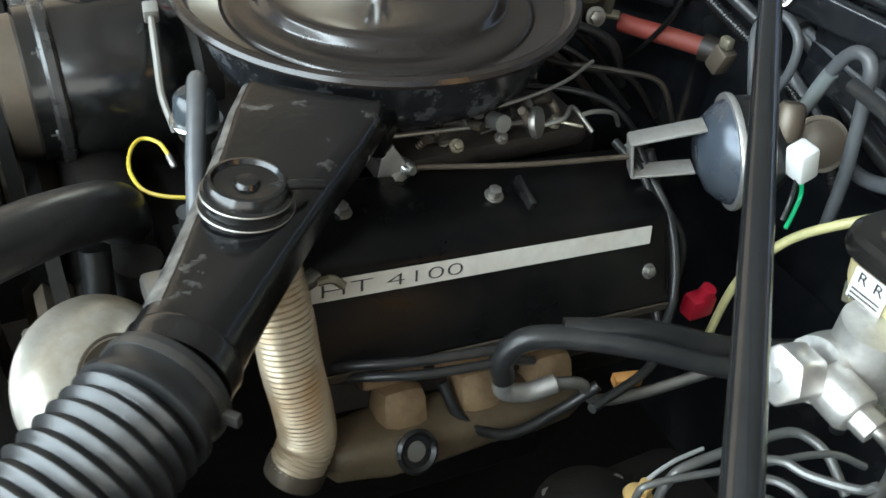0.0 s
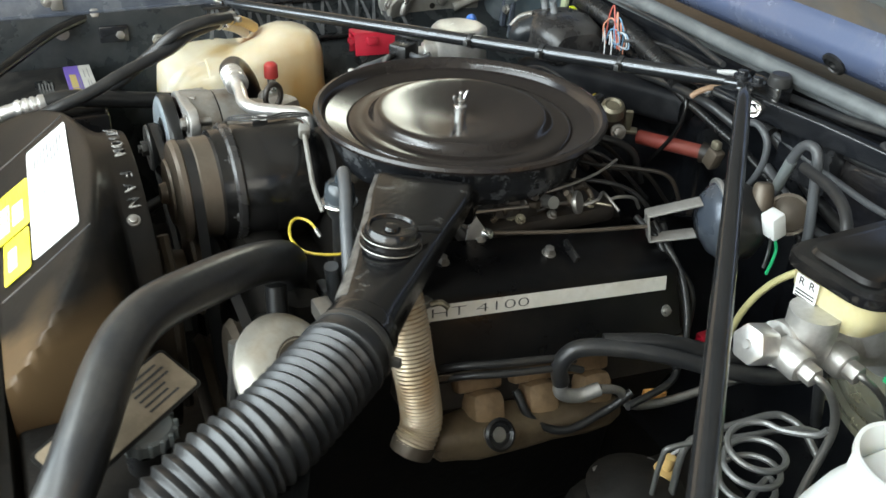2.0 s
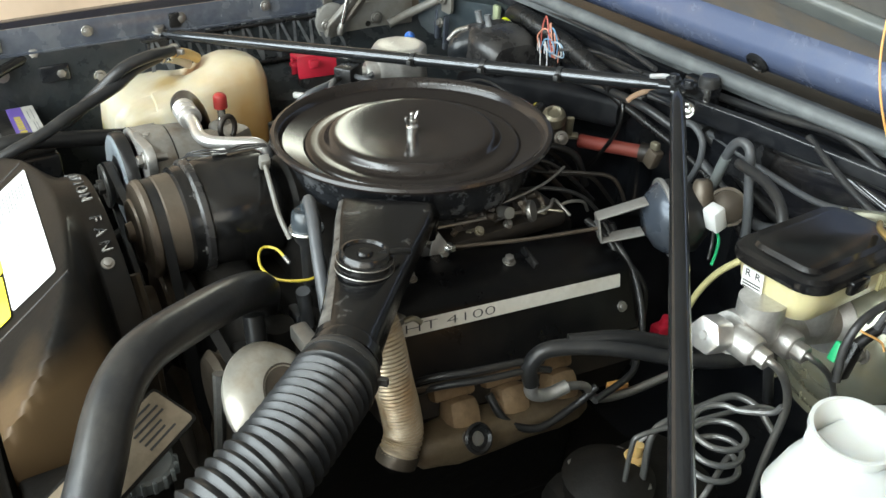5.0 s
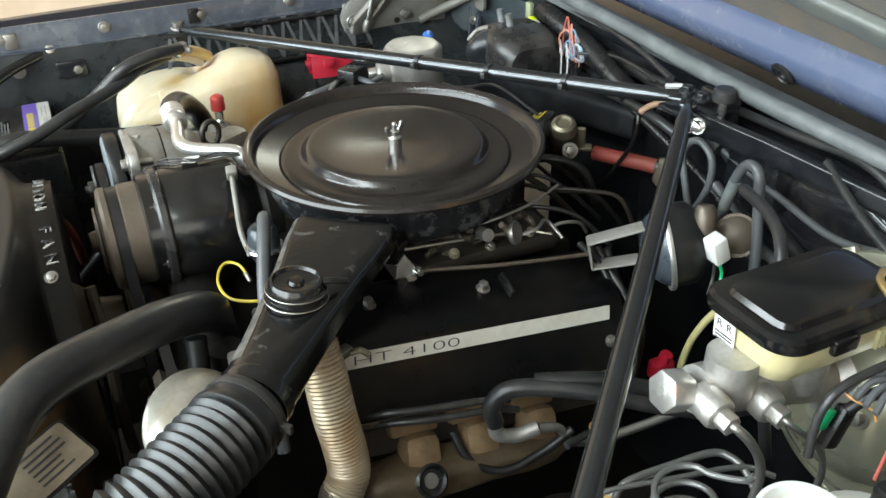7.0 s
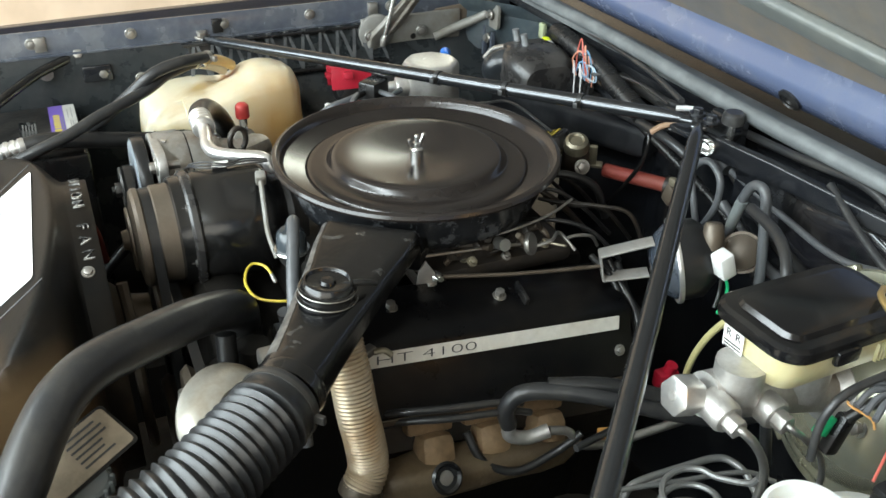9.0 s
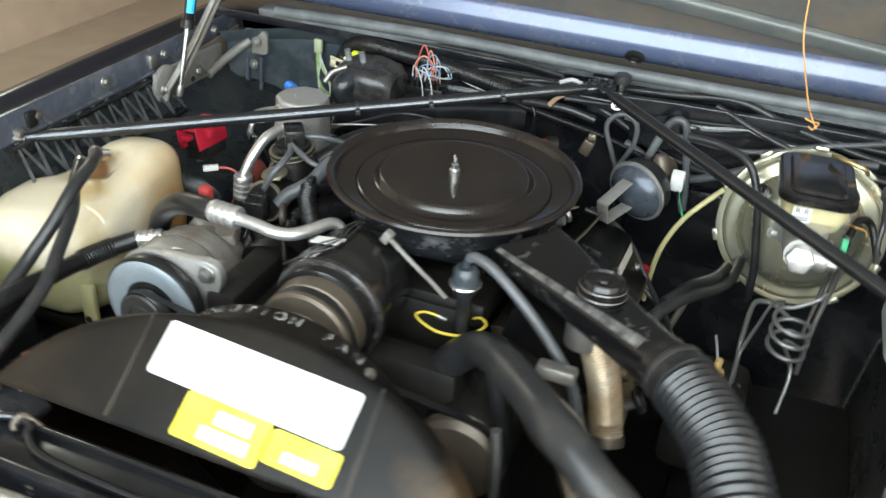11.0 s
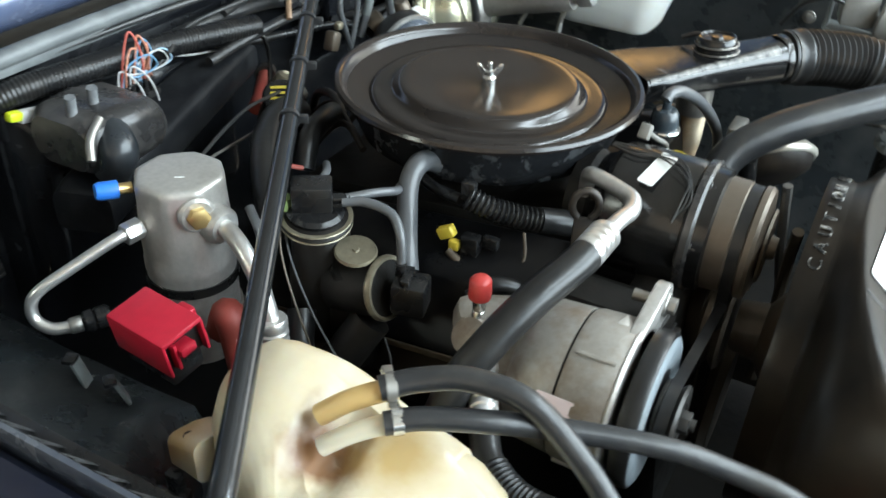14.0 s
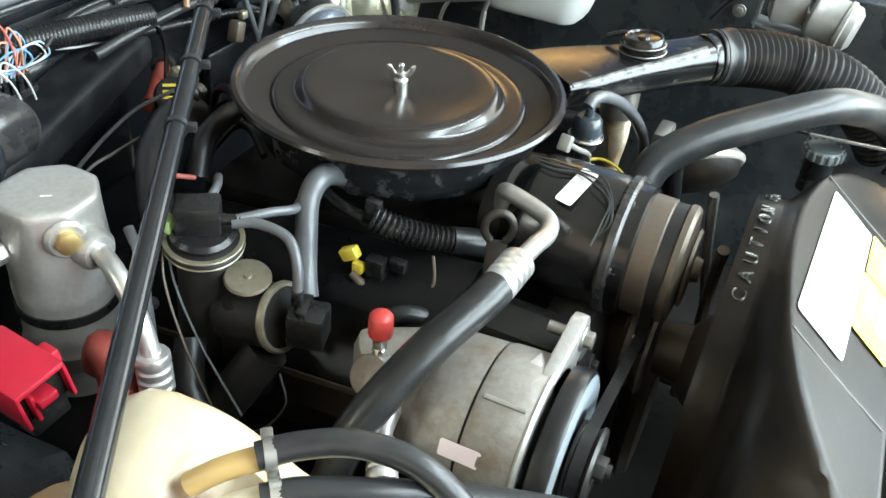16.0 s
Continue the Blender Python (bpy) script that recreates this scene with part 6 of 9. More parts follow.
    port = part("low_port", lathe([(0, 0), (0.006, 0), (0.006, 0.014), (0, 0.014)], 14, along((0.212, 0.388, -0.030), (0.5, 0.85, 0.1))), M_BRASS, ac, "brass low-side port")
    part("blue_cap", lathe([(0, 0), (0.0095, 0), (0.0095, 0.018), (0.008, 0.022), (0, 0.022)], 18, along((0.219, 0.400, -0.0285), (0.5, 0.85, 0.1))), M_BLUECAP, port, "blue plastic cap")
    return ac


accumulator()
pp = thing("pipe_plug", (0.20, 0.475, -0.14), "black plug on the end of the thin aluminium pipe", "connector")
part("collar", lathe([(0, 0), (0.0075, 0), (0.0085, 0.002), (0.0085, 0.012), (0.007, 0.014), (0, 0.014)], 18, along((0.214, 0.494, -0.140), (-0.55, -0.83, 0.05))), M_STEEL, pp, "dull steel collar")
part("body", lathe([(0, 0), (0.009, 0), (0.0115, 0.003), (0.0115, 0.010), (0.0095, 0.012), (0.0115, 0.014), (0.0115, 0.024), (0.008, 0.028), (0, 0.028)], 20, along((0.207, 0.483, -0.139), (-0.55, -0.83, 0.05))), M_PLASTIC, pp)
part("wire", tube([(0.193, 0.462, -0.138), (0.185, 0.445, -0.15), (0.19, 0.43, -0.19), (0.20, 0.42, -0.25)], 0.003, 8), M_RUBBER, pp)
for cx, cy, ct in ((0.152, 0.536, 20), (0.102, 0.535, 55)):
    cm = Matrix.Translation((cx, cy, -0.149)) @ Matrix.Rotation(radians(ct), 4, 'Z')
    wc = thing("wheelhouse_clip", (cx, cy, -0.15), "folded grey clip on the wheelhouse panel", "clip", "clips on the wheelhouse")
    part("leg", rbox(0.004, 0.014, 0.030, 0.001, cm @ Matrix.Translation((0, 0, 0.010)) @ Matrix.Rotation(radians(18), 4, 'Y')), M_PALECAP, wc)
    part("cap", rbox(0.012, 0.014, 0.005, 0.0015, cm @ Matrix.Translation((0.008, 0, 0.025))), M_PLASTIC, wc)
rb = thing("junction_box", (0.075, 0.507, -0.10), "bright red plastic junction box with a clip", "junction box")
RM = Matrix.Translation((0.075, 0.505, -0.070)) @ Matrix.Diagonal((0.9, 0.9, 0.8, 1)) @ Matrix.Rotation(radians(-6), 4, 'Z') @ Matrix.Rotation(radians(-8), 4, 'X')
part("cover", rbox(0.082, 0.052, 0.008, 0.003, RM @ Matrix.Translation((0, 0, 0.011))), M_RED, rb)
for y0 in (0.024, -0.024):
    part("side", rbox(0.082, 0.004, 0.046, 0.0015, RM @ Matrix.Translation((0, y0, -0.013))), M_RED, rb)
part("back_end", rbox(0.004, 0.050, 0.046, 0.0015, RM @ Matrix.Translation((0.0395, 0, -0.013))), M_RED, rb)
part("recess", rbox(0.006, 0.045, 0.040, 0.001, RM @ Matrix.Translation((-0.030, 0, -0.014))), M_NEARBLACK, rb, "dark opening at the end")
part("end_tab", rbox(0.020, 0.020, 0.012, 0.003, RM @ Matrix.Translation((-0.038, 0.002, -0.008))), M_RED, rb)
part("divider", rbox(0.010, 0.004, 0.036, 0.001, RM @ Matrix.Translation((-0.037, 0.013, -0.014))), M_RED, rb)
part("clip", rbox(0.02, 0.012, 0.018, 0.003, RM @ Matrix.Translation((-0.008, -0.031, -0.004))), M_RED, rb)
part("base", rbox(0.070, 0.042, 0.030, 0.004, RM @ Matrix.Translation((0.004, 0, -0.048))), M_PLASTIC, rb, "black base")
part("connector", rbox(0.026, 0.009, 0.009, 0.001, Matrix.Translation((0.025, 0.455, -0.115)) @ Matrix.Rotation(radians(-50), 4, 'Z')), M_LABEL, rb, "small white connector")
part("wire", tube([(0.03, 0.45, -0.115), (0.045, 0.425, -0.12), (0.05, 0.405, -0.14)], 0.0022, 6), M_REDWIRE, rb)
solo("relay", joined(rbox(0.03, 0.014, 0.045, 0.003, Matrix.Translation((-0.02, 0.60, -0.16)) @ Matrix.Rotation(radians(20), 4, 'Z')), rbox(0.014, 0.01, 0.02, 0.002, Matrix.Translation((-0.02, 0.595, -0.13)))), M_PLASTIC, "small black relay beside the junction box", "relay", "relays by the fender")
solo("relay", rbox(0.028, 0.016, 0.04, 0.003, Matrix.Translation((0.02, 0.615, -0.16)) @ Matrix.Rotation(radians(-15), 4, 'Z')), M_PLASTIC, "small black relay beside the junction box", "relay", "relays by the fender")
lead([(0.10, 0.40, -0.16), (0.085, 0.405, -0.13), (0.07, 0.41, -0.16), (0.04, 0.43, -0.23), (0.03, 0.44, -0.30)], 0.017, M_REDDULL, "faded red rubber boot hose behind the accumulator", "hose")
lead([(0.11, 0.33, -0.05), (0.085, 0.345, -0.07), (0.07, 0.36, -0.11), (0.06, 0.37, -0.18)], 0.005, M_GREYHOSE, "thin pale grey hose beside the accumulator", "hose")

# ---- emission valves on the passenger bank ----
ev = thing("vapour_valve", (0.045, 0.30, -0.06), "black plastic solenoid valve on a round metal base", "valve")
part("base", lathe([(0, 0), (0.030, 0), (0.036, 0.003), (0.038, 0.006), (0.036, 0.009), (0.030, 0.012), (0, 0.012)], 40, along((0.045, 0.303, -0.062), (-0.1, 0.1, 1))), M_NEARBLACK, ev)
for rz in (0.0015, 0.0095):
    part("rim", lathe([(0.033, 0), (0.0372, 0), (0.0380, 0.001), (0.0372, 0.002), (0.033, 0.002), (0.033, 0)], 44, along((0.045, 0.303, -0.062), (-0.1, 0.1, 1)) @ Matrix.Translation((0, 0, rz))), M_PLATED, ev, "thin plated rim")
part("black_base", lathe([(0, 0), (0.029, 0), (0.031, 0.006), (0.027, 0.010), (0, 0.010)], 36, along((0.045, 0.303, -0.051), (-0.1, 0.1, 1))), M_PLASTIC, ev)
part("housing", rbox(0.042, 0.032, 0.030, 0.003, Matrix.Translation((0.050, 0.302, -0.030)) @ Matrix.Rotation(radians(35), 4, 'Z')), M_PLASTIC, ev, "square black housing")
part("port", tube([(0.030, 0.295, -0.032), (0.015, 0.285, -0.032)], 0.0055, 10, 2), M_PLASTIC, ev)
part("connector", rbox(0.014, 0.016, 0.014, 0.002, Matrix.Translation((0.072, 0.318, -0.038))), M_LIME, ev, "pale green plug")
lead([(0.018, 0.288, -0.031), (0.0, 0.262, -0.032), (-0.01, 0.235, -0.040), (0.0, 0.21, -0.05)], 0.0048, M_GREYHOSE, "pale grey vacuum hose from the solenoid valve", "vacuum hose", "vacuum hoses", "vacuum_hose")
lead([(0.020, 0.292, -0.034), (0.0, 0.280, -0.034), (-0.030, 0.277, -0.040), (-0.048, 0.288, -0.058), (-0.056, 0.300, -0.085)], 0.0052, M_GREYHOSE, "pale grey vacuum hose between the valves", "vacuum hose", "vacuum hoses", "vacuum_hose")
lead([(0.055, 0.285, -0.03), (0.065, 0.255, -0.03), (0.09, 0.22, -0.045)], 0.0045, M_GREYHOSE, "pale grey vacuum hose behind the solenoid valve", "vacuum hose", "vacuum hoses", "vacuum_hose")
lead([(-0.016, 0.150, -0.045), (-0.014, 0.175, -0.030), (-0.012, 0.195, -0.028), (-0.012, 0.212, -0.042), (-0.022, 0.232, -0.068), (-0.040, 0.262, -0.088), (-0.050, 0.275, -0.105)], 0.0118, M_GREYHOSE, "faded grey breather hose into the air cleaner", "hose")
solo("filler_disc", joined(lathe([(0, 0), (0.021, 0), (0.0225, 0.002), (0.021, 0.005), (0.004, 0.0045), (0.003, 0.0065), (0, 0.0065)], 36, along((-0.006, 0.307, -0.079), (-0.12, 0.15, 1))), lathe([(0, -0.025), (0.008, -0.025), (0.008, 0), (0, 0)], 14, along((-0.006, 0.307, -0.079), (-0.12, 0.15, 1)))), M_PLATED, "pale round metal disc on the valve cover", "disc")
dv = thing("diverter_valve", (-0.045, 0.31, -0.15), "black diverter valve with a plated round flange", "valve")
dvm = along((-0.038, 0.305, -0.112), (-0.95, 0.05, 0.28))
part("flange", lathe([(0.029, 0), (0.033, 0), (0.0348, 0.002), (0.0348, 0.005), (0.033, 0.008), (0.0300, 0.008), (0.029, 0)], 44, dvm), M_PLATED, dv, "plated round flange")
part("bowl", lathe([(0, -0.06), (0.03, -0.06), (0.032, -0.03), (0.031, 0.005), (0, 0.006)], 36, dvm), M_NEARBLACK, dv)
part("housing", joined(rbox(0.036, 0.034, 0.036, 0.004, Matrix.Translation((-0.070, 0.304, -0.108)) @ Matrix.Rotation(radians(16), 4, 'Z')), rbox(0.010, 0.030, 0.008, 0.002, Matrix.Translation((-0.066, 0.304, -0.088)) @ Matrix.Rotation(radians(16), 4, 'Z')), lathe([(0, 0), (0.0065, 0), (0.0055, 0.014), (0, 0.014)], 12, Matrix.Translation((-0.056, 0.300, -0.092)))), M_PLASTIC, dv, "square black housing with a moulded top")
part("can", lathe([(0, -0.15), (0.03, -0.15), (0.034, -0.14), (0.034, -0.06), (0.031, -0.055), (0.031, -0.012), (0.026, -0.004), (0, -0.003)], 32, along((0.040, 0.303, -0.062), (-0.1, 0.1, 1))), M_NEARBLACK, dv)
part("can", lathe([(0, -0.16), (0.026, -0.16), (0.029, -0.10), (0.029, -0.03), (0.024, -0.018), (0, -0.016)], 28, along((-0.006, 0.307, -0.079), (-0.12, 0.15, 1))), M_NEARBLACK, dv)
part("lower_pipe", tube([(-0.03, 0.315, -0.15), (-0.01, 0.335, -0.19), (0.02, 0.345, -0.25), (0.03, 0.35, -0.33)], 0.022, 16), M_NEARBLACK, dv)
part("lower_pipe", tube([(0.05, 0.33, -0.16), (0.03, 0.36, -0.20), (-0.02, 0.375, -0.26), (-0.05, 0.38, -0.34)], 0.016, 14), M_RUBBER, dv)
for k, pts in enumerate(([(0.075, 0.32, -0.045), (0.06, 0.345, -0.08), (0.03, 0.36, -0.14), (0.0, 0.36, -0.22)], [(0.075, 0.318, -0.045), (0.055, 0.338, -0.085), (0.02, 0.35, -0.14), (-0.03, 0.36, -0.2)])):
    lead(pts, 0.0013, M_GREYHOSE if k else M_RUSTY, "thin loose wire below the solenoid valve", "wire", "thin wires", "wire", 6)
lead([(-0.065, 0.345, -0.14), (-0.08, 0.36, -0.16), (-0.06, 0.375, -0.19), (-0.02, 0.385, -0.2)], 0.0012, M_HOSE, "thin dark wire over the black pump", "wire", "thin wires", "wire", 6)

# convoluted breather tube and lifting ring by the air cleaner
cv = thing("breather_tube", (-0.12, 0.17, -0.06), "black convoluted breather tube with a smooth cuff", "hose")
part("bellows", bellows([(-0.078, 0.203, -0.042), (-0.100, 0.195, -0.052), (-0.125, 0.176, -0.064), (-0.145, 0.158, -0.072)], 0.0135, 0.0028, 0.0058, 24), M_PLASTIC, cv)
part("cuff", tube([(-0.145, 0.158, -0.072), (-0.16, 0.145, -0.076), (-0.172, 0.135, -0.08)], 0.0142, 18), M_RUBBER, cv)
part("clip", rbox(0.016, 0.01, 0.022, 0.002, Matrix.Translation((-0.078, 0.199, -0.036))), M_PLASTIC, cv)
solo("lifting_ring", moved(joined(sweep([Vector((0.017 * math.cos(a) * 0.8, 0.017 * math.sin(a) + 0.01, 0)) for a in [radians(-60 + 300 * k / 20) for k in range(21)]], 0.004, 10), rbox(0.02, 0.05, 0.005, 0.001, Matrix.Translation((0, -0.03, 0)))),
     Matrix.Translation((-0.199, 0.176, -0.036)) @ Matrix.Rotation(radians(90), 4, 'X') @ Matrix.Rotation(radians(25), 4, 'Y')), M_GRIME, "grimy steel lifting ring on the engine", "lifting ring")
yc = thing("connector", (-0.063, 0.217, -0.09), "yellow plastic connector among dark wires", "connector")
part("body", rbox(0.02, 0.012, 0.014, 0.003, Matrix.Translation((-0.063, 0.217, -0.083)) @ Matrix.Rotation(radians(30), 4, 'Y')), M_YWIRE, yc)
part("nose", rbox(0.012, 0.009, 0.012, 0.002, Matrix.Translation((-0.075, 0.221, -0.093))), M_YWIRE, yc)
solo("connector", joined(rbox(0.02, 0.014, 0.026, 0.002, Matrix.Translation((-0.092, 0.215, -0.092))), rbox(0.018, 0.01, 0.014, 0.002, Matrix.Translation((-0.112, 0.208, -0.085)))), M_PLASTIC, "black injector connector below the breather tube", "connector")
lead([(-0.07, 0.225, -0.10), (-0.10, 0.23, -0.115), (-0.14, 0.225, -0.118), (-0.17, 0.20, -0.115)], 0.005, M_RUSTY, "dusty brown pipe along the intake", "pipe", name="pipe")
lead([(-0.145, 0.2, -0.065), (-0.152, 0.21, -0.09), (-0.145, 0.225, -0.115)], 0.0018, M_RUSTY, "brown wires beside the breather tube", "wire", "thin wires", "wire", 8)
lead([(-0.0, 0.17, -0.055), (-0.03, 0.185, -0.055), (-0.07, 0.20, -0.05)], 0.0065, M_PLASTIC, "black convoluted harness below the air cleaner", "harness", name="harness")

# thermostat vacuum valve and its hose
tv = thing("vacuum_valve", (-0.197, -0.095, -0.09), "blue-grey round vacuum valve with a plated ring", "valve")
part("cap", lathe([(0, 0), (0.018, 0), (0.0185, 0.003), (0.0165, 0.020), (0.013, 0.024), (0.006, 0.025), (0.005, 0.034), (0, 0.034)], 28, Matrix.Translation((-0.200, -0.096, -0.052))), M_BLUEGREY, tv)
part("ring", lathe([(0.012, 0), (0.021, 0), (0.022, 0.002), (0.021, 0.004), (0.012, 0.004), (0.012, 0)], 32, Matrix.Translation((-0.200, -0.096, -0.056))), M_CHROME, tv, "plated ring")
part("lower_body", lathe([(0, -0.075), (0.009, -0.075), (0.0095, -0.02), (0.015, -0.012), (0.018, 0), (0, 0)], 24, Matrix.Translation((-0.200, -0.096, -0.056))), M_HOSE, tv)
lead([(-0.196, -0.098, -0.018), (-0.199, -0.108, -0.012), (-0.207, -0.135, -0.018), (-0.222, -0.18, -0.045), (-0.235, -0.225, -0.085), (-0.243, -0.26, -0.13), (-0.245, -0.28, -0.19)], 0.0075, M_GREYHOSE, "faded grey vacuum hose over the radiator hose", "vacuum hose", "vacuum hoses", "vacuum_hose")
cl = thing("link", (-0.207, 0.015, -0.01), "dull grey metal link with a square clip under the air cleaner", "link")
part("clip", rbox(0.013, 0.018, 0.012, 0.002, along((-0.206, 0.014, -0.010), (-0.12, -0.85, -0.5))), M_DUSTGREY, cl)
part("rod", tube([(-0.207, 0.010, -0.012), (-0.212, -0.020, -0.032), (-0.217, -0.053, -0.053), (-0.214, -0.075, -0.075)], 0.0032, 8), M_DUSTGREY, cl)
yw = thing("wire", (-0.245, -0.10, -0.12), "loose curled yellow wire end", "wire", "loose wires")
part("wire", tube([(-0.188, -0.108, -0.115), (-0.198, -0.122, -0.104), (-0.218, -0.134, -0.100), (-0.248, -0.117, -0.100), (-0.256, -0.085, -0.100), (-0.250, -0.058, -0.097), (-0.238, -0.044, -0.096), (-0.225, -0.052, -0.098), (-0.220, -0.072, -0.103)], 0.0018, 8), M_YWIRE, yw)
part("terminal", lathe([(0, 0), (0.003, 0), (0.003, 0.012), (0.0015, 0.014), (0, 0.014)], 10, along((-0.221, -0.068, -0.102), (0.1, -0.95, -0.25))), M_STEEL, yw, "bare crimped end")
solo("harness_clip", joined(rbox(0.012, 0.03, 0.025, 0.003, Matrix.Translation((-0.225, -0.105, -0.17))), tube([(-0.215, -0.12, -0.20), (-0.218, -0.12, -0.15), (-0.222, -0.125, -0.12)], 0.009, 10)), M_GREYHOSE, "dull grey hose stub beside the pump", "hose stub")

# ---- cross braces over the engine ----
JOINT = Vector((0.350, -0.132, 0.036))
def brace(end, name_label):
    b = thing("cross_brace", (JOINT + Vector(end)) / 2, name_label, "brace", "braces from cowl to fenders")
    d = (Vector(end) - JOINT).normalized()
    a, e = JOINT + d * 0.012, Vector(end)
    n = 40
    pts = [a.lerp(e, k / n) for k in range(n + 1)]
    bar = part("tube", sweep(pts, [0.0045 if k == 0 else 0.0075 if k == 1 else 0.0102 if k < n - 1 else 0.0075 if k == n - 1 else 0.006 for k in range(n + 1)], 20), M_BRACE, b)
    for p, q in ((a, -d), (e, d)):
        m = along(p + q * 0.006, q)
        part("flattened_end", rbox(0.022, 0.008, 0.04, 0.003, m), M_BRACE, b)
    part("end_bolt", hexbolt(e + Vector((0, 0, 0.006)), (0, -0.3 if end[1] > 0 else 0.3, 1), 0.010, 0.009), M_STEEL, b)
    return b, a, e, d


bp, pa, pe, pd = brace((-0.150, 0.690, -0.040), "long black tubular brace running to the passenger fender")
bd, da, de, dd = brace((-0.235, -0.755, 0.004), "long black tubular brace running to the driver fender")
for f in (0.17, 0.30, 0.43):
    part("tie_band", clampband(pa.lerp(pe, f), pd, 0.0104, 0.007), M_HOSE, bp, "dark cable tie")
jb = thing("brace_bracket", JOINT, "black steel bracket joining the two braces with two bolts", "bracket")
part("plate", rbox(0.075, 0.06, 0.006, 0.002, Matrix.Translation(JOINT + Vector((0.012, 0.0, -0.014)))), M_BODYBLK, jb)
part("post", rbox(0.03, 0.05, 0.07, 0.006, Matrix.Translation(JOINT + Vector((0.05, 0.0, -0.03)))), M_BODYBLK, jb)
part("bolt", hexbolt(JOINT + Vector((0.004, 0.012, 0.006)), (0, 0, 1), 0.0075, 0.006), M_BODYBLK, jb)
part("bolt", hexbolt(JOINT + Vector((0.004, -0.016, 0.006)), (0, 0, 1), 0.0075, 0.006), M_BODYBLK, jb)
part("rubber_stop", lathe([(0, 0), (0.014, 0), (0.015, 0.004), (0.014, 0.013), (0.011, 0.016), (0, 0.016)], 28, Matrix.Translation((0.375, -0.165, 0.042))), M_HOSE, jb, "round grey rubber stop")
part("stop_pin", lathe([(0, 0), (0.005, 0), (0.005, 0.03), (0, 0.03)], 12, Matrix.Translation((0.375, -0.165, 0.012))), M_CHROME, jb)
fb = thing("brace_bracket", (-0.15, 0.69, -0.05), "black steel fender bracket with one bolt", "bracket")
part("plate", rbox(0.06, 0.03, 0.03, 0.005, Matrix.Translation((-0.152, 0.688, -0.055))), M_BODYBLK, fb)
fb2 = thing("brace_bracket", (-0.235, -0.755, 0.0), "black steel fender bracket with one bolt", "bracket")
part("plate", rbox(0.06, 0.04, 0.03, 0.005, Matrix.Translation((-0.238, -0.765, -0.014))), M_BODYBLK, fb2)
# black cowl arm behind the joint
arm = thing("cowl_bracket", (0.37, -0.25, 0.01), "black folded steel arm along the cowl with a bright bolt", "bracket")
part("arm", rings([section((0.345, -0.155, 0.016), (0, 0, 1), (1, 0, 0), 0.03, 0.012, 0.003), section((0.365, -0.26, 0.016), (0, 0, 1), (1, 0, 0), 0.028, 0.014, 0.003), section((0.395, -0.42, 0.012), (0, 0, 1), (1, 0, 0), 0.02, 0.014, 0.003), section((0.41, -0.60, 0.008), (0, 0, 1), (1, 0, 0), 0.018, 0.014, 0.003)]), M_BODYBLK, arm)
part("bolt", hexbolt((0.338, -0.168, 0.016), (-1, -0.3, 0.2), 0.0075, 0.006), M_CHROME, arm)
part("web", rbox(0.03, 0.09, 0.075, 0.006, Matrix.Translation((0.385, -0.235, -0.028))), M_BODYBLK, arm)

# ---- hood strut and hinge ----
st = thing("gas_strut", (0.193, 0.634, -0.07), "hood gas strut with bright rod and blue tape", "gas strut")
s0, s1 = Vector((0.193, 0.634, -0.068)), Vector((0.300, 0.588, 0.40))
sd = (s1 - s0).normalized()
part("rod", sweep([s0, s0.lerp(s1, 0.1), s0.lerp(s1, 0.27)], 0.0045, 14), M_CHROME, st, "bright chrome rod")
cyl = part("cylinder", lathe([(0, 0), (0.009, 0), (0.0105, 0.004), (0.0105, 0.34), (0, 0.34)], 24, along(s0.lerp(s1, 0.255), sd)), M_DUCT, st, "black cylinder")
part("collar", lathe([(0.0095, 0), (0.0125, 0), (0.0125, 0.016), (0.0095, 0.016), (0.0095, 0)], 24, along(s0.lerp(s1, 0.25), sd)), M_PLASTIC, st)
tp = along(s0.lerp(s1, 0.31), sd)
face = tp.to_3x3().inverted() @ Vector((-0.75, -0.62, 0.2))
fa = math.atan2(face.y, face.x)
strip = [[Vector((r * math.cos(fa + a), r * math.sin(fa + a), z)) for r, a in [(0.0109, radians(-38 + 11 * k)) for k in range(8)] + [(0.0104, radians(39 - 11 * k)) for k in range(8)]] for z in (0.0, 0.055)]
part("tape", moved(rings(strip), tp), mat("sky_blue_tape", (0.03, 0.42, 0.72), 0.4, amount=0.1), cyl, "sky blue label strip")
part("ball_end", lathe([(0, -0.012), (0.006, -0.010), (0.008, 0), (0.006, 0.012), (0, 0.014)], 16, along(s0, sd)), M_STEEL, st)
hg = thing("pivot_arm", (0.19, 0.66, -0.05), "dusty grey pressed steel arm carrying the hood", "hood arm")
part("arm", rings([section(p, (0.86, 0.42, -0.28), (-0.3, 0.9, 0.1), w, h, 0.004) for p, w, h in (((0.178, 0.656, -0.088), 0.030, 0.012), ((0.188, 0.654, -0.066), 0.050, 0.014), ((0.215, 0.646, -0.038), 0.052, 0.014), ((0.251, 0.634, 0.008), 0.040, 0.013), ((0.297, 0.607, 0.095), 0.034, 0.012), ((0.350, 0.576, 0.20), 0.034, 0.012))]), M_DUSTGREY, hg)
part("arm_rib", tube([(0.200, 0.640, -0.060), (0.228, 0.632, -0.025), (0.262, 0.620, 0.025), (0.300, 0.598, 0.097), (0.350, 0.568, 0.198)], 0.004, 8), M_DUSTGREY, hg, "pressed stiffening rib")
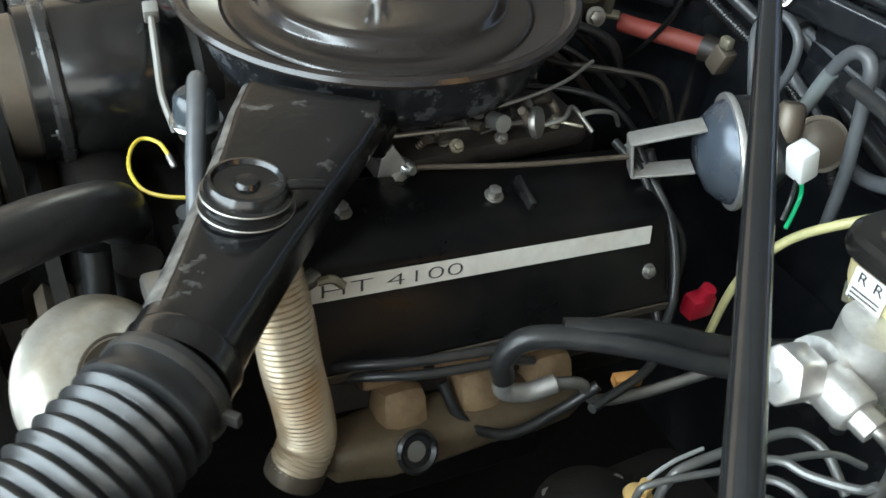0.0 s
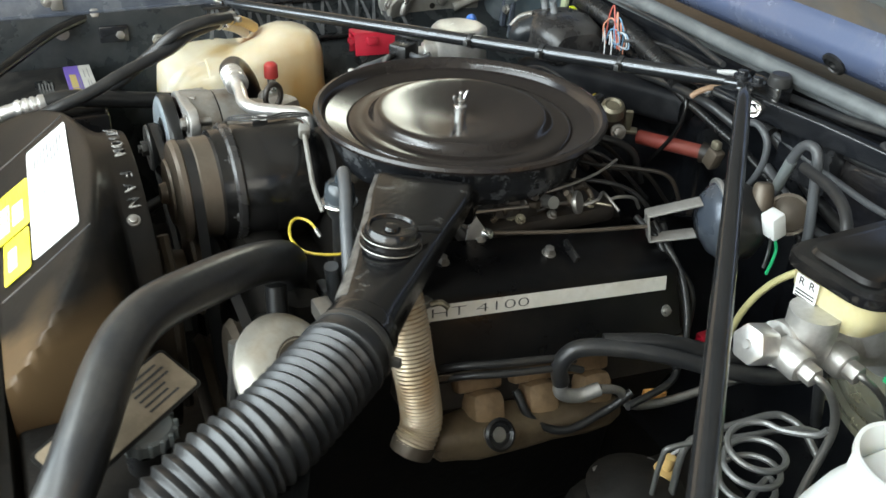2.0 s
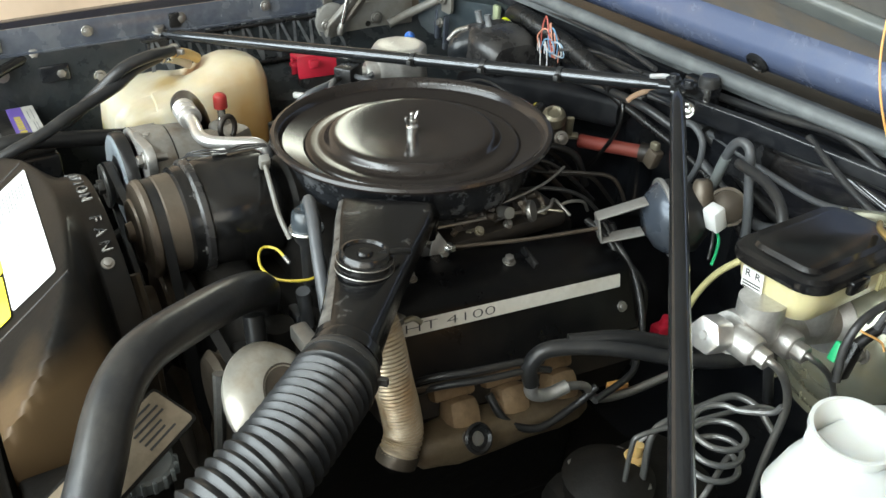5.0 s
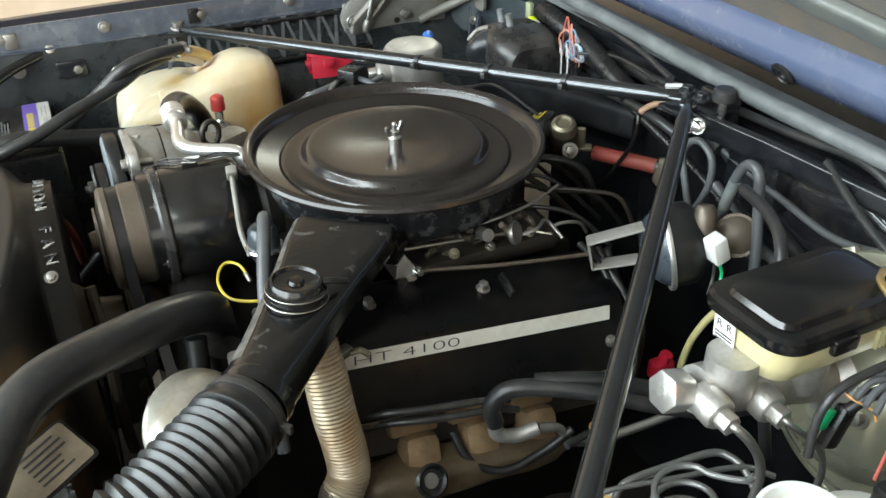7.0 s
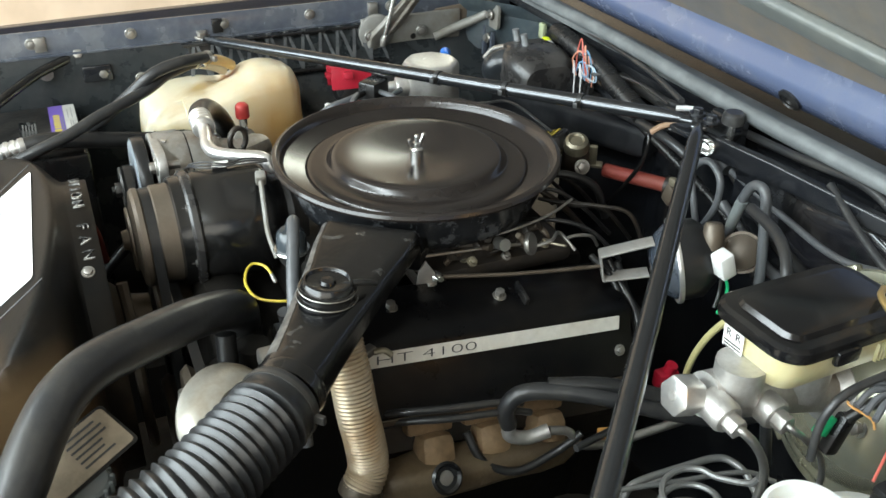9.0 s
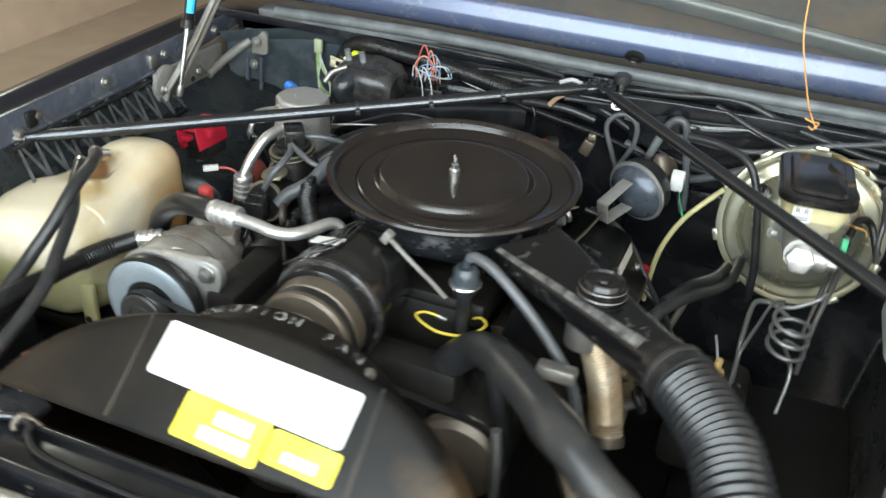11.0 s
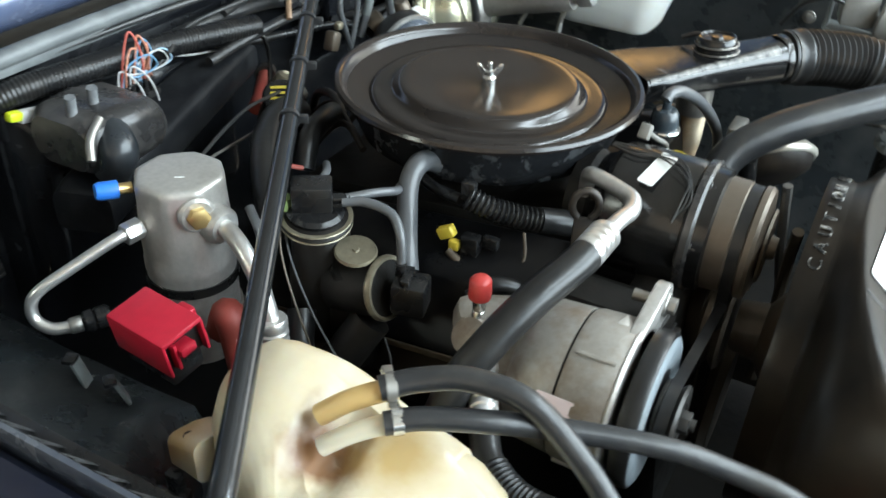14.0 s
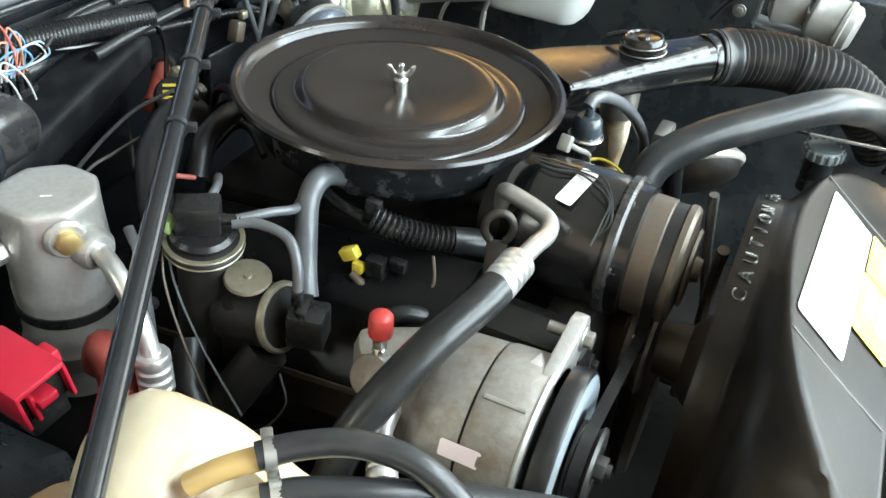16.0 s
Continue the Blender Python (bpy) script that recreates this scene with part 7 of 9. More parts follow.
part("base", joined(rbox(0.215, 0.010, 0.074, 0.004, Matrix.Translation((0.262, 0.660, -0.064))), lathe([(0, 0), (0.036, 0), (0.036, 0.008), (0.033, 0.010), (0, 0.010)], 32, along((0.186, 0.662, -0.056), (0, -1, 0)))), M_DUSTGREY, hg, "broad dusty grey plate with a rounded lobe")
part("hole", lathe([(0, 0), (0.006, 0), (0.006, 0.0012), (0, 0.0012)], 16, along((0.264, 0.6555, -0.072), (0, -1, 0))), M_NEARBLACK, hg)
for x, z in ((0.17, -0.06), (0.215, -0.045), (0.28, -0.06)):
    part("bolt", hexbolt((x, 0.649, z), (0, -1, 0), 0.008, 0.006), M_STEEL, hg)
st2 = thing("gas_strut", (0.193, -0.634, -0.07), "hood gas strut with bright rod", "gas strut")
t0, t1 = Vector((0.20, -0.655, -0.03)), Vector((0.30, -0.62, 0.42))
td = (t1 - t0).normalized()
part("rod", sweep([t0, t0.lerp(t1, 0.1), t0.lerp(t1, 0.3)], 0.0045, 14), M_CHROME, st2, "bright chrome rod")
part("cylinder", lathe([(0, 0), (0.009, 0), (0.0105, 0.004), (0.0105, 0.32), (0, 0.32)], 24, along(t0.lerp(t1, 0.28), td)), M_DUCT, st2, "black cylinder")
hg2 = thing("pivot_arm", (0.19, -0.67, -0.05), "dusty grey pressed steel arm carrying the hood", "hood arm")
part("arm", rings([section((0.165, -0.672, -0.085), (1, 0, 0), (0, 1, 0), 0.05, 0.006, 0.0025), section((0.215, -0.668, 0.03), (1, 0, 0), (0, 1, 0), 0.05, 0.008, 0.003), section((0.36, -0.655, 0.25), (1, 0, 0), (0, 1, 0), 0.03, 0.008, 0.003)]), M_DUSTGREY, hg2)

# ---- cruise servo ----
cs = thing("cruise_servo", (0.22, -0.225, -0.10), "grey round cruise servo with a square wire bracket", "servo")
sc = Vector((0.252, -0.237, -0.097))
sn_ = Vector((-0.88, 0.42, -0.19)).normalized()
sm = along(sc, sn_)
part("front_shell", lathe([(0, 0.028), (0.018, 0.028), (0.022, 0.025), (0.036, 0.019), (0.046, 0.008), (0.050, 0.0), (0, 0)], 48, sm), M_SERVO, cs, "blue-grey painted shell")
part("rim", lathe([(0.045, -0.005), (0.0545, -0.005), (0.0555, -0.002), (0.0545, 0.001), (0.045, 0.001), (0.045, -0.005)], 56, sm), M_ALUPIPE, cs, "bright rolled rim")
part("rear_shell", lathe([(0, -0.05), (0.035, -0.048), (0.050, -0.03), (0.052, -0.004), (0, -0.004)], 48, sm), M_RUBBER, cs, "black rear shell")
br_ = [Vector((0.228, -0.224, -0.070)), Vector((0.168, -0.198, -0.089)), Vector((0.173, -0.203, -0.123)), Vector((0.222, -0.230, -0.111))]
bw_ = Vector((0.42, 0.88, 0.0)).normalized()
part("bracket", joined(*[rings([section(a, bw_, (b - a).cross(bw_), 0.022, 0.003, 0.001, 2), section(b, bw_, (b - a).cross(bw_), 0.022, 0.003, 0.001, 2)]) for a, b in zip(br_, br_[1:])]), M_ALU, cs, "square pale metal bracket")
tl_ = thing("throttle_linkage", (0.05, -0.18, -0.085), "thin rusty throttle rod between lever and servo", "linkage")
part("rod", tube([(0.172, -0.202, -0.106), (0.06, -0.190, -0.097), (-0.045, -0.170, -0.088)], 0.0026, 10), M_RUSTY, tl_, "thin rusty rod")
part("lever", moved(prism([(-0.012, -0.018), (0.010, -0.016), (0.014, 0.0), (0.006, 0.010), (0.0, 0.022), (-0.009, 0.008)], 0.004, 0.001), Matrix.Translation((-0.058, -0.166, -0.085)) @ Matrix.Rotation(radians(90), 4, 'X') @ Matrix.Rotation(radians(-12), 4, 'Y')), M_ALU, tl_, "bright metal lever")
part("pivot", lathe([(0, 0), (0.007, 0), (0.007, 0.016), (0.004, 0.020), (0, 0.020)], 16, along((-0.047, -0.16, -0.090), (0.2, -1, 0.2))), M_CHROME, tl_)
part("pivot", lathe([(0, 0), (0.006, 0), (0.006, 0.012), (0, 0.014)], 16, along((-0.055, -0.165, -0.098), (0.2, -1, 0.2))), M_STEEL, tl_)
for pts, r in (([(-0.05, -0.14, -0.075), (0.02, -0.145, -0.078), (0.085, -0.15, -0.082)], 0.0022), ([(0.0, -0.12, -0.07), (0.05, -0.14, -0.066), (0.12, -0.14, -0.055), (0.17, -0.12, -0.05)], 0.0018)):
    part("cable", tube(pts, r, 8), M_STEEL, tl_)
part("bellcrank", joined(lathe([(0, 0), (0.014, 0), (0.015, 0.003), (0.014, 0.006), (0, 0.006)], 24, along((0.088, -0.155, -0.080), (0.6, -0.7, 0.3))), lathe([(0, 0), (0.008, 0), (0.008, 0.02), (0, 0.02)], 16, along((0.05, -0.145, -0.075), (0, -0.9, 0.3)))), M_STEEL, tl_)
rnd = random.Random(21)
tb = thing("carburettor", (0.07, -0.12, -0.09), "grimy carburettor body with levers, springs and screws", "carburettor")
part("housing", moved(joined(slab(-0.06, 0.16, -0.150, -0.06, -0.125, -0.098, 0.010), lathe([(0, 0), (0.05, 0), (0.052, 0.02), (0.046, 0.03), (0, 0.03)], 28, Matrix.Translation((0.03, -0.09, -0.10)))), Matrix.Identity(4)), M_GRIME, tb)
for k in range(16):
    p = Vector((-0.05 + 0.0135 * k + rnd.uniform(-0.006, 0.006), -0.152 + rnd.uniform(-0.012, 0.03), -0.098 + rnd.uniform(-0.008, 0.014)))
    d = (rnd.uniform(-0.6, 0.6), rnd.uniform(-1, 0.1), rnd.uniform(0.1, 1))
    kind = k % 4
    if kind == 0:
        part("screw", hexbolt(p, d, 0.0045, 0.006), rnd.choice((M_STEEL, M_PLATED)), tb)
    elif kind == 1:
        part("lever", rbox(0.022, 0.003, 0.009, 0.001, along(p, d)), rnd.choice((M_STEEL, M_RUSTY, M_PLATED)), tb)
    elif kind == 2:
        q = p + Vector(d).normalized() * 0.03
        part("spring", bellows([p, p.lerp(q, 0.5) + Vector((0, 0, 0.003)), q], 0.0042, 0.0012, 0.0028, 10), M_RUSTY, tb)
    else:
        part("pipe", tube([p, p + Vector((0.02, -0.004, 0.006)), p + Vector((0.045, rnd.uniform(-0.01, 0.02), 0.0)), p + Vector((0.06, 0.0, -0.02))], 0.0024, 8), rnd.choice((M_STEEL, M_GRIME, M_RUSTY)), tb)
rnd = random.Random(4)
for k in range(5):
    p = Vector((0.0 + 0.025 * k, -0.125 - 0.01 * (k % 2), -0.085 + 0.006 * (k % 3)))
    solo("throttle_fitting", joined(rbox(0.018, 0.016, 0.014, 0.003, Matrix.Translation(p) @ Euler((rnd.uniform(0, 1), rnd.uniform(0, 1), rnd.uniform(0, 3))).to_matrix().to_4x4()), lathe([(0, 0), (0.005, 0), (0.005, 0.022), (0, 0.022)], 12, along(p, (rnd.uniform(-1, 1), -1, rnd.uniform(0, 1))))), M_GRIME, "small grimy throttle body fitting", "fitting", "throttle body fittings")

# ---- brakes ----
bo = thing("brake_booster", (0.30, -0.49, -0.12), "round yellow-zinc plated brake booster", "brake booster")
bax = Vector((-0.98, 0.0, 0.19)).normalized()
bc = Vector((0.312, -0.508, -0.128))
bmx = along(bc, bax) @ Matrix.Diagonal((1.045, 1.045, 1, 1))
part("front_shell", lathe([(0, 0.066), (0.034, 0.066), (0.040, 0.063), (0.052, 0.060), (0.066, 0.054), (0.080, 0.043), (0.090, 0.031), (0.094, 0.020), (0.097, 0.014), (0.102, 0.012), (0.110, 0.013), (0.115, 0.012), (0.1185, 0.008), (0.121, 0.0), (0, 0)], 64, bmx), M_BOOST, bo, "yellow zinc front shell")
part("rim", lathe([(0.11, -0.008), (0.129, -0.008), (0.131, -0.003), (0.129, 0.003), (0.122, 0.004), (0.11, 0.0), (0.11, -0.008)], 64, bmx), M_BOOST, bo, "rolled rim with lugs")
for k in range(10):
    a = 2 * math.pi * k / 10
    part("lug", rbox(0.02, 0.009, 0.012, 0.002, bmx @ Matrix.Rotation(a, 4, 'Z') @ Matrix.Translation((0.0, 0.131, -0.002))), M_BOOST, bo)
part("rear_shell", lathe([(0, -0.08), (0.08, -0.08), (0.11, -0.05), (0.12, -0.008), (0, -0.008)], 48, bmx), M_NEARBLACK, bo, "dark rear shell")
part("check_valve", joined(lathe([(0, 0), (0.012, 0), (0.012, 0.02), (0.006, 0.022), (0.006, 0.04), (0, 0.04)], 18, along(bc + bax * 0.036 + Vector((0, 0.07, 0.06)), (-0.8, 0.3, 0.5)))), M_PLASTIC, bo)
for s in (0.040, -0.040):
    part("stud", hexbolt(bc + bax * 0.060 + Vector((0, s, 0.0)), bax, 0.008, 0.008), M_STEEL, bo)
lead([(0.30, -0.30, 0.0), (0.285, -0.36, 0.0), (0.262, -0.405, -0.012), (0.243, -0.43, -0.06), (0.236, -0.442, -0.12), (0.236, -0.452, -0.18), (0.25, -0.455, -0.25)], 0.0068, M_HOSE, "dull black brake vacuum hose over the booster", "vacuum hose", "vacuum hoses", "vacuum_hose")

mc = thing("master_cylinder", (0.15, -0.51, -0.07), "aluminium brake master cylinder with a yellowed reservoir", "master cylinder")
f0, f1 = Vector((0.054, -0.501, -0.047)), Vector((0.262, -0.502, -0.104))
ax = (f0 - f1).normalized()
part("body", lathe([(0, 0), (0.036, 0), (0.036, 0.012), (0.024, 0.020), (0.0225, 0.10), (0.024, 0.105), (0.024, 0.17), (0.022, 0.185), (0, 0.185)], 36, along(f1, ax)), M_ALU, mc, "cast aluminium body")
part("end_plug", joined(moved(prism([(0.0205 * math.cos(math.pi * k / 3), 0.0205 * math.sin(math.pi * k / 3)) for k in range(6)], 0.026, 0.003), along(f0 - ax * 0.020, ax)), lathe([(0, 0), (0.005, 0), (0.004, 0.002), (0, 0.002)], 14, along(f0 + ax * 0.006, ax))), M_ALUPIPE, mc, "large bright hex plug")
for f in (0.15, 0.44):
    p = f0.lerp(f1, f)
    part("outlet", joined(lathe([(0, 0), (0.0165, 0), (0.0165, 0.026), (0.014, 0.030), (0, 0.030)], 20, along(p + Vector((0, -0.008, 0)), (0, -1, -0.06))),
         moved(prism([(0.0105 * math.cos(math.pi * k / 3), 0.0105 * math.sin(math.pi * k / 3)) for k in range(6)], 0.014, 0.001), along(p + Vector((0, -0.037, -0.002)), (0.1, -1, -0.1)))), M_ALU, mc, "cast outlet boss with nut")
for f in (0.30, 0.72):
    p = f0.lerp(f1, f)
    part("grommet_boss", lathe([(0, 0), (0.022, 0), (0.024, 0.02), (0.024, 0.04), (0, 0.04)], 24, Matrix.Translation(p + Vector((0, -0.008, 0.004)))), M_ALU, mc)
RC = Vector((0.203, -0.504, -0.004))
rtilt = Matrix.Translation(RC) @ Matrix.Rotation(radians(2), 4, 'Y') @ Matrix.Rotation(radians(3), 4, 'Z')


def level(z, w, h, r):
    return [rtilt @ Vector((x, y, z)) for x, y in rrect(w, h, r, 6)]


res = part("reservoir", rings([level(-0.038, 0.135, 0.066, 0.02), level(-0.032, 0.15, 0.078, 0.02), level(-0.014, 0.160, 0.092, 0.022), level(0.010, 0.164, 0.098, 0.022)]), M_YELLOWED, mc, "yellowed translucent reservoir")
lidp = part("reservoir_lid", rings([level(0.006, 0.168, 0.102, 0.022), level(0.008, 0.178, 0.109, 0.027), level(0.013, 0.180, 0.111, 0.028), level(0.019, 0.178, 0.109, 0.027), level(0.0225, 0.170, 0.101, 0.024), level(0.0225, 0.150, 0.080, 0.018), level(0.0270, 0.143, 0.073, 0.014), level(0.0278, 0.130, 0.060, 0.012)]), M_GLOSSBLK, mc, "glossy black reservoir lid")
part("latch", rbox(0.03, 0.008, 0.016, 0.003, rtilt @ Matrix.Translation((-0.02, -0.056, 0.006))), M_GLOSSBLK, lidp)
bmL, mL = plate_on(rtilt @ Vector((-0.0808, 0.018, -0.008)), (0.05, -1, 0), (-0.09, 0, 1), 0.026, 0.025, 0.002, 0.001)
lab = part("label", bmL, M_LABEL, res, "small white label with dark marks")
part("print", bars(mL @ Matrix.Translation((0, 0, 0.0008)), -0.011, -0.004, 0.022, 3, 0.0036, 0.0016, 2), M_INK, lab)
for dx in (-0.006, 0.006):
    lettering("R", 0.012, mL @ Matrix.Translation((dx, 0.006, 0.0008)), M_INK, lab, 0.0002)
for k in range(7):
    part("window_rib", rbox(0.002, 0.004, 0.02, 0.0008, rtilt @ Matrix.Translation((0.035 + 0.005 * k, -0.049, -0.012))), M_YELLOWED, res)
gc = thing("sensor_plug", (0.18, -0.565, -0.08), "green clip on a black level sensor plug", "connector")
part("clip", rbox(0.014, 0.010, 0.022, 0.002, Matrix.Translation((0.179, -0.565, -0.074)) @ Matrix.Rotation(radians(25), 4, 'Y')), M_GREEN, gc, "green plastic clip")
part("plug", rbox(0.018, 0.014, 0.045, 0.004, Matrix.Translation((0.196, -0.568, -0.088)) @ Matrix.Rotation(radians(20), 4, 'Y')), M_PLASTIC, gc)
part("wire", tube([(0.2, -0.57, -0.07), (0.225, -0.58, -0.05), (0.24, -0.60, -0.06), (0.22, -0.62, -0.10)], 0.006, 10), M_RUBBER, gc)
lead([(0.205, -0.565, -0.05), (0.19, -0.575, -0.045), (0.205, -0.59, -0.055), (0.208, -0.595, -0.065)], 0.0012, M_ORANGE, "short orange wire at the sensor plug", "wire", "loose wires", "wire", 6)

# brake lines
BL = "steel brake lines"
lead([(0.086, -0.546, -0.058), (0.089, -0.556, -0.060), (0.099, -0.561, -0.072), (0.115, -0.561, -0.098), (0.124, -0.560, -0.125), (0.126, -0.557, -0.155), (0.122, -0.552, -0.21), (0.118, -0.55, -0.28)], 0.0044, M_STEEL, "thick steel brake line from the cylinder", "brake line", BL, "brake_line")
lead([(0.146, -0.548, -0.074), (0.150, -0.557, -0.077), (0.166, -0.562, -0.092), (0.190, -0.562, -0.120), (0.204, -0.560, -0.150), (0.206, -0.558, -0.180), (0.196, -0.55, -0.26)], 0.0034, M_STEEL, "thin steel brake line from the cylinder", "brake line", BL, "brake_line")
coil = [(0.079 + 0.030 * math.cos(0.7 * k), -0.520 + 0.028 * math.sin(0.7 * k), -0.156 - 0.0025 * k) for k in range(28)]
lead([(0.122, -0.557, -0.128), (0.120, -0.548, -0.142)] + coil + [(0.06, -0.535, -0.24), (0.03, -0.53, -0.30)], 0.0034, M_BRAKELINE, "coiled steel brake line below the master cylinder", "brake line", BL, "brake_line", 8)
lead([(0.046, -0.458, -0.30), (0.047, -0.457, -0.235), (0.052, -0.456, -0.214), (0.066, -0.456, -0.204), (0.120, -0.459, -0.201), (0.160, -0.464, -0.199), (0.174, -0.476, -0.200), (0.178, -0.495, -0.204), (0.178, -0.52, -0.22)], 0.0042, M_BRAKELINE, "bent steel brake line over the steering gear", "brake line", BL, "brake_line")
lead([(0.020, -0.455, -0.30), (0.022, -0.456, -0.22), (0.034, -0.459, -0.203), (0.099, -0.474, -0.201), (0.174, -0.492, -0.200), (0.205, -0.51, -0.21)], 0.0030, M_BRAKELINE, "straight steel brake line over the steering gear", "brake line", BL, "brake_line")
lead([(0.312, -0.374, -0.088), (0.292, -0.346, -0.114), (0.278, -0.320, -0.145), (0.268, -0.300, -0.188), (0.262, -0.290, -0.235), (0.26, -0.285, -0.31)], 0.0046, M_PALEYELLOW, "pale yellowed plastic hose beside the booster", "hose")

# ---- washer bottle ----
wb = thing("washer_bottle", (0.05, -0.66, -0.25), "white plastic washer bottle with an open round neck", "washer bottle")
part("body", rings([section((x - 0.012, -0.695, z + 0.012), (1, 0, 0), (0, 1, 0), w, h, r, 7) for x, z, w, h, r in ((0.088, -0.165, 0.17, 0.10, 0.03), (0.088, -0.155, 0.19, 0.116, 0.04), (0.084, -0.12, 0.205, 0.118, 0.045), (0.074, -0.092, 0.205, 0.116, 0.045), (0.068, -0.066, 0.17, 0.100, 0.045), (0.062, -0.056, 0.10, 0.085, 0.04))]), M_WHITEP, wb)
part("neck", lathe([(0.034, -0.045), (0.0345, -0.008), (0.037, -0.006), (0.037, 0.0), (0.0335, 0.0), (0.031, -0.01), (0.030, -0.05), (0.034, -0.045)], 44, along((0.040, -0.678, -0.026), (-0.05, -0.12, 1))), M_WHITEP, wb, "open white neck")
part("blue_fluid", lathe([(0, 0), (0.029, 0), (0.029, 0.002), (0, 0.002)], 30, Matrix.Translation((0.040, -0.676, -0.056))), mat("blue_washer_fluid", (0.03, 0.22, 0.36), 0.08, 0, var=0.05, bump=0.0, amount=0.0), wb, "clear blue washer fluid")
part("pump", rbox(0.045, 0.03, 0.025, 0.005, Matrix.Translation((0.125, -0.69, -0.028))), M_PLASTIC, wb, "black pump connector")
solo("wiring_plug", joined(rbox(0.05, 0.03, 0.022, 0.004, Matrix.Translation((0.215, -0.62, 0.0)) @ Matrix.Rotation(radians(25), 4, 'Z')), *[tube([(0.20, -0.61 - 0.008 * k, 0.0), (0.17, -0.60 - 0.008 * k, 0.004), (0.15, -0.60 - 0.01 * k, -0.005)], 0.003, 8) for k in range(4)]), M_GREYHOSE, "grey wiring plug beside the reservoir", "connector")
lead([(0.12, -0.665, -0.03), (0.15, -0.65, -0.018), (0.19, -0.63, -0.012)], 0.0013, M_REDWIRE, "red wire to the washer pump", "wire", "loose wires", "wire", 8)
lead([(0.12, -0.605, -0.06), (0.125, -0.60, -0.03), (0.135, -0.60, -0.006), (0.155, -0.60, 0.004), (0.19, -0.60, 0.008)], 0.004, M_HOSE, "thin grey-black washer hose", "hose")
lead([(0.26, -0.575, 0.012), (0.235, -0.565, 0.03), (0.245, -0.535, 0.034), (0.265, -0.52, 0.03)], 0.0035, M_BRASS, "bent brass-coloured wire bail on the reservoir", "bail", name="wire_bail")
solo("driver_side_tray", joined(slab(-0.30, 0.30, -0.68, -0.50, -0.48, -0.45, 0.012), slab(-0.22, -0.02, -0.62, -0.42, -0.50, -0.46, 0.02)), M_NEARBLACK, "black plastic tray below the washer bottle", "tray", kind="structure")

# ---- firewall clutter on the driver's side ----
lead([(0.338, -0.226, -0.095), (0.335, -0.238, -0.066), (0.332, -0.250, -0.026), (0.330, -0.264, 0.004), (0.330, -0.278, 0.012), (0.330, -0.290, 0.004), (0.330, -0.297, -0.028), (0.330, -0.308, -0.09), (0.328, -0.314, -0.15)], 0.0064, M_GREYHOSE, "faded grey hose arched by the booster", "hose")
lead([(0.3345, -0.2395, -0.062), (0.333, -0.2455, -0.042), (0.331, -0.254, -0.018)], 0.0073, M_PALECAP, "short silver-wrapped grey hose end", "hose sleeve", name="hose_sleeve")
lead([(0.330, -0.188, -0.105), (0.329, -0.172, -0.066), (0.329, -0.158, -0.026), (0.330, -0.168, -0.004), (0.331, -0.188, 0.003), (0.332, -0.208, -0.012), (0.332, -0.210, -0.042), (0.331, -0.200, -0.072), (0.330, -0.184, -0.102)], 0.0046, M_GREYHOSE, "looped grey-black vacuum hose below the brace", "vacuum hose", "vacuum hoses", "vacuum_hose")
k1 = thing("connector", (0.28, -0.28, -0.07), "brown and white electrical connector with green wire", "connector")
part("boot", lathe([(0, 0), (0.012, 0), (0.014, 0.012), (0.012, 0.03), (0.009, 0.034), (0, 0.034)], 20, along((0.280, -0.272, -0.068), (0.15, 0.3, 1))), M_RUSTY, k1, "brown rubber boot")
part("shell", rbox(0.020, 0.022, 0.034, 0.003, Matrix.Translation((0.277, -0.299, -0.073)) @ Matrix.Rotation(radians(-20), 4, 'Y')), M_LABEL, k1, "white plastic shell")
part("wire", tube([(0.279, -0.303, -0.088), (0.284, -0.306, -0.105), (0.276, -0.312, -0.118), (0.262, -0.32, -0.128)], 0.002, 8), M_GREEN, k1)
part("wire", tube([(0.274, -0.303, -0.088), (0.270, -0.308, -0.108), (0.260, -0.315, -0.122)], 0.002, 8), M_RUBBER, k1)
solo("brass_switch", joined(lathe([(0, 0), (0.022, 0), (0.024, 0.006), (0.022, 0.022), (0.012, 0.026), (0, 0.026)], 28, along((0.34, -0.262, -0.092), (-0.6, -0.6, 0.5))), lathe([(0.02, 0.008), (0.027, 0.008), (0.027, 0.014), (0.02, 0.014), (0.02, 0.008)], 28, along((0.34, -0.262, -0.092), (-0.6, -0.6, 0.5)))), M_RUSTY, "dull brass round switch on the firewall", "switch")
solo("wiper_motor_cover", rings([section((0.43 - 0.03 * f, -0.240 - 0.27 * t, -0.052 - 0.012 * math.sin(t * 9)), (0, 0, 1), (1, 0, 0), 0.105 * w, 0.05 * w, 0.02 * w, 6) for t, w, f in ((0, 0.5, 0), (0.08, 0.95, 0.4), (0.3, 1.0, 0.6), (0.55, 0.85, 0.5), (0.8, 0.95, 0.5), (1.0, 0.8, 0.2), (1.05, 0.4, 0))]), mat("glossy_black_moulding", (0.01, 0.010, 0.012), 0.12, 0, bump=0.08, scale=20, amount=0.2, coat=0.5), "glossy black moulded cover on the firewall", "cover")
FW = "cables along the firewall"
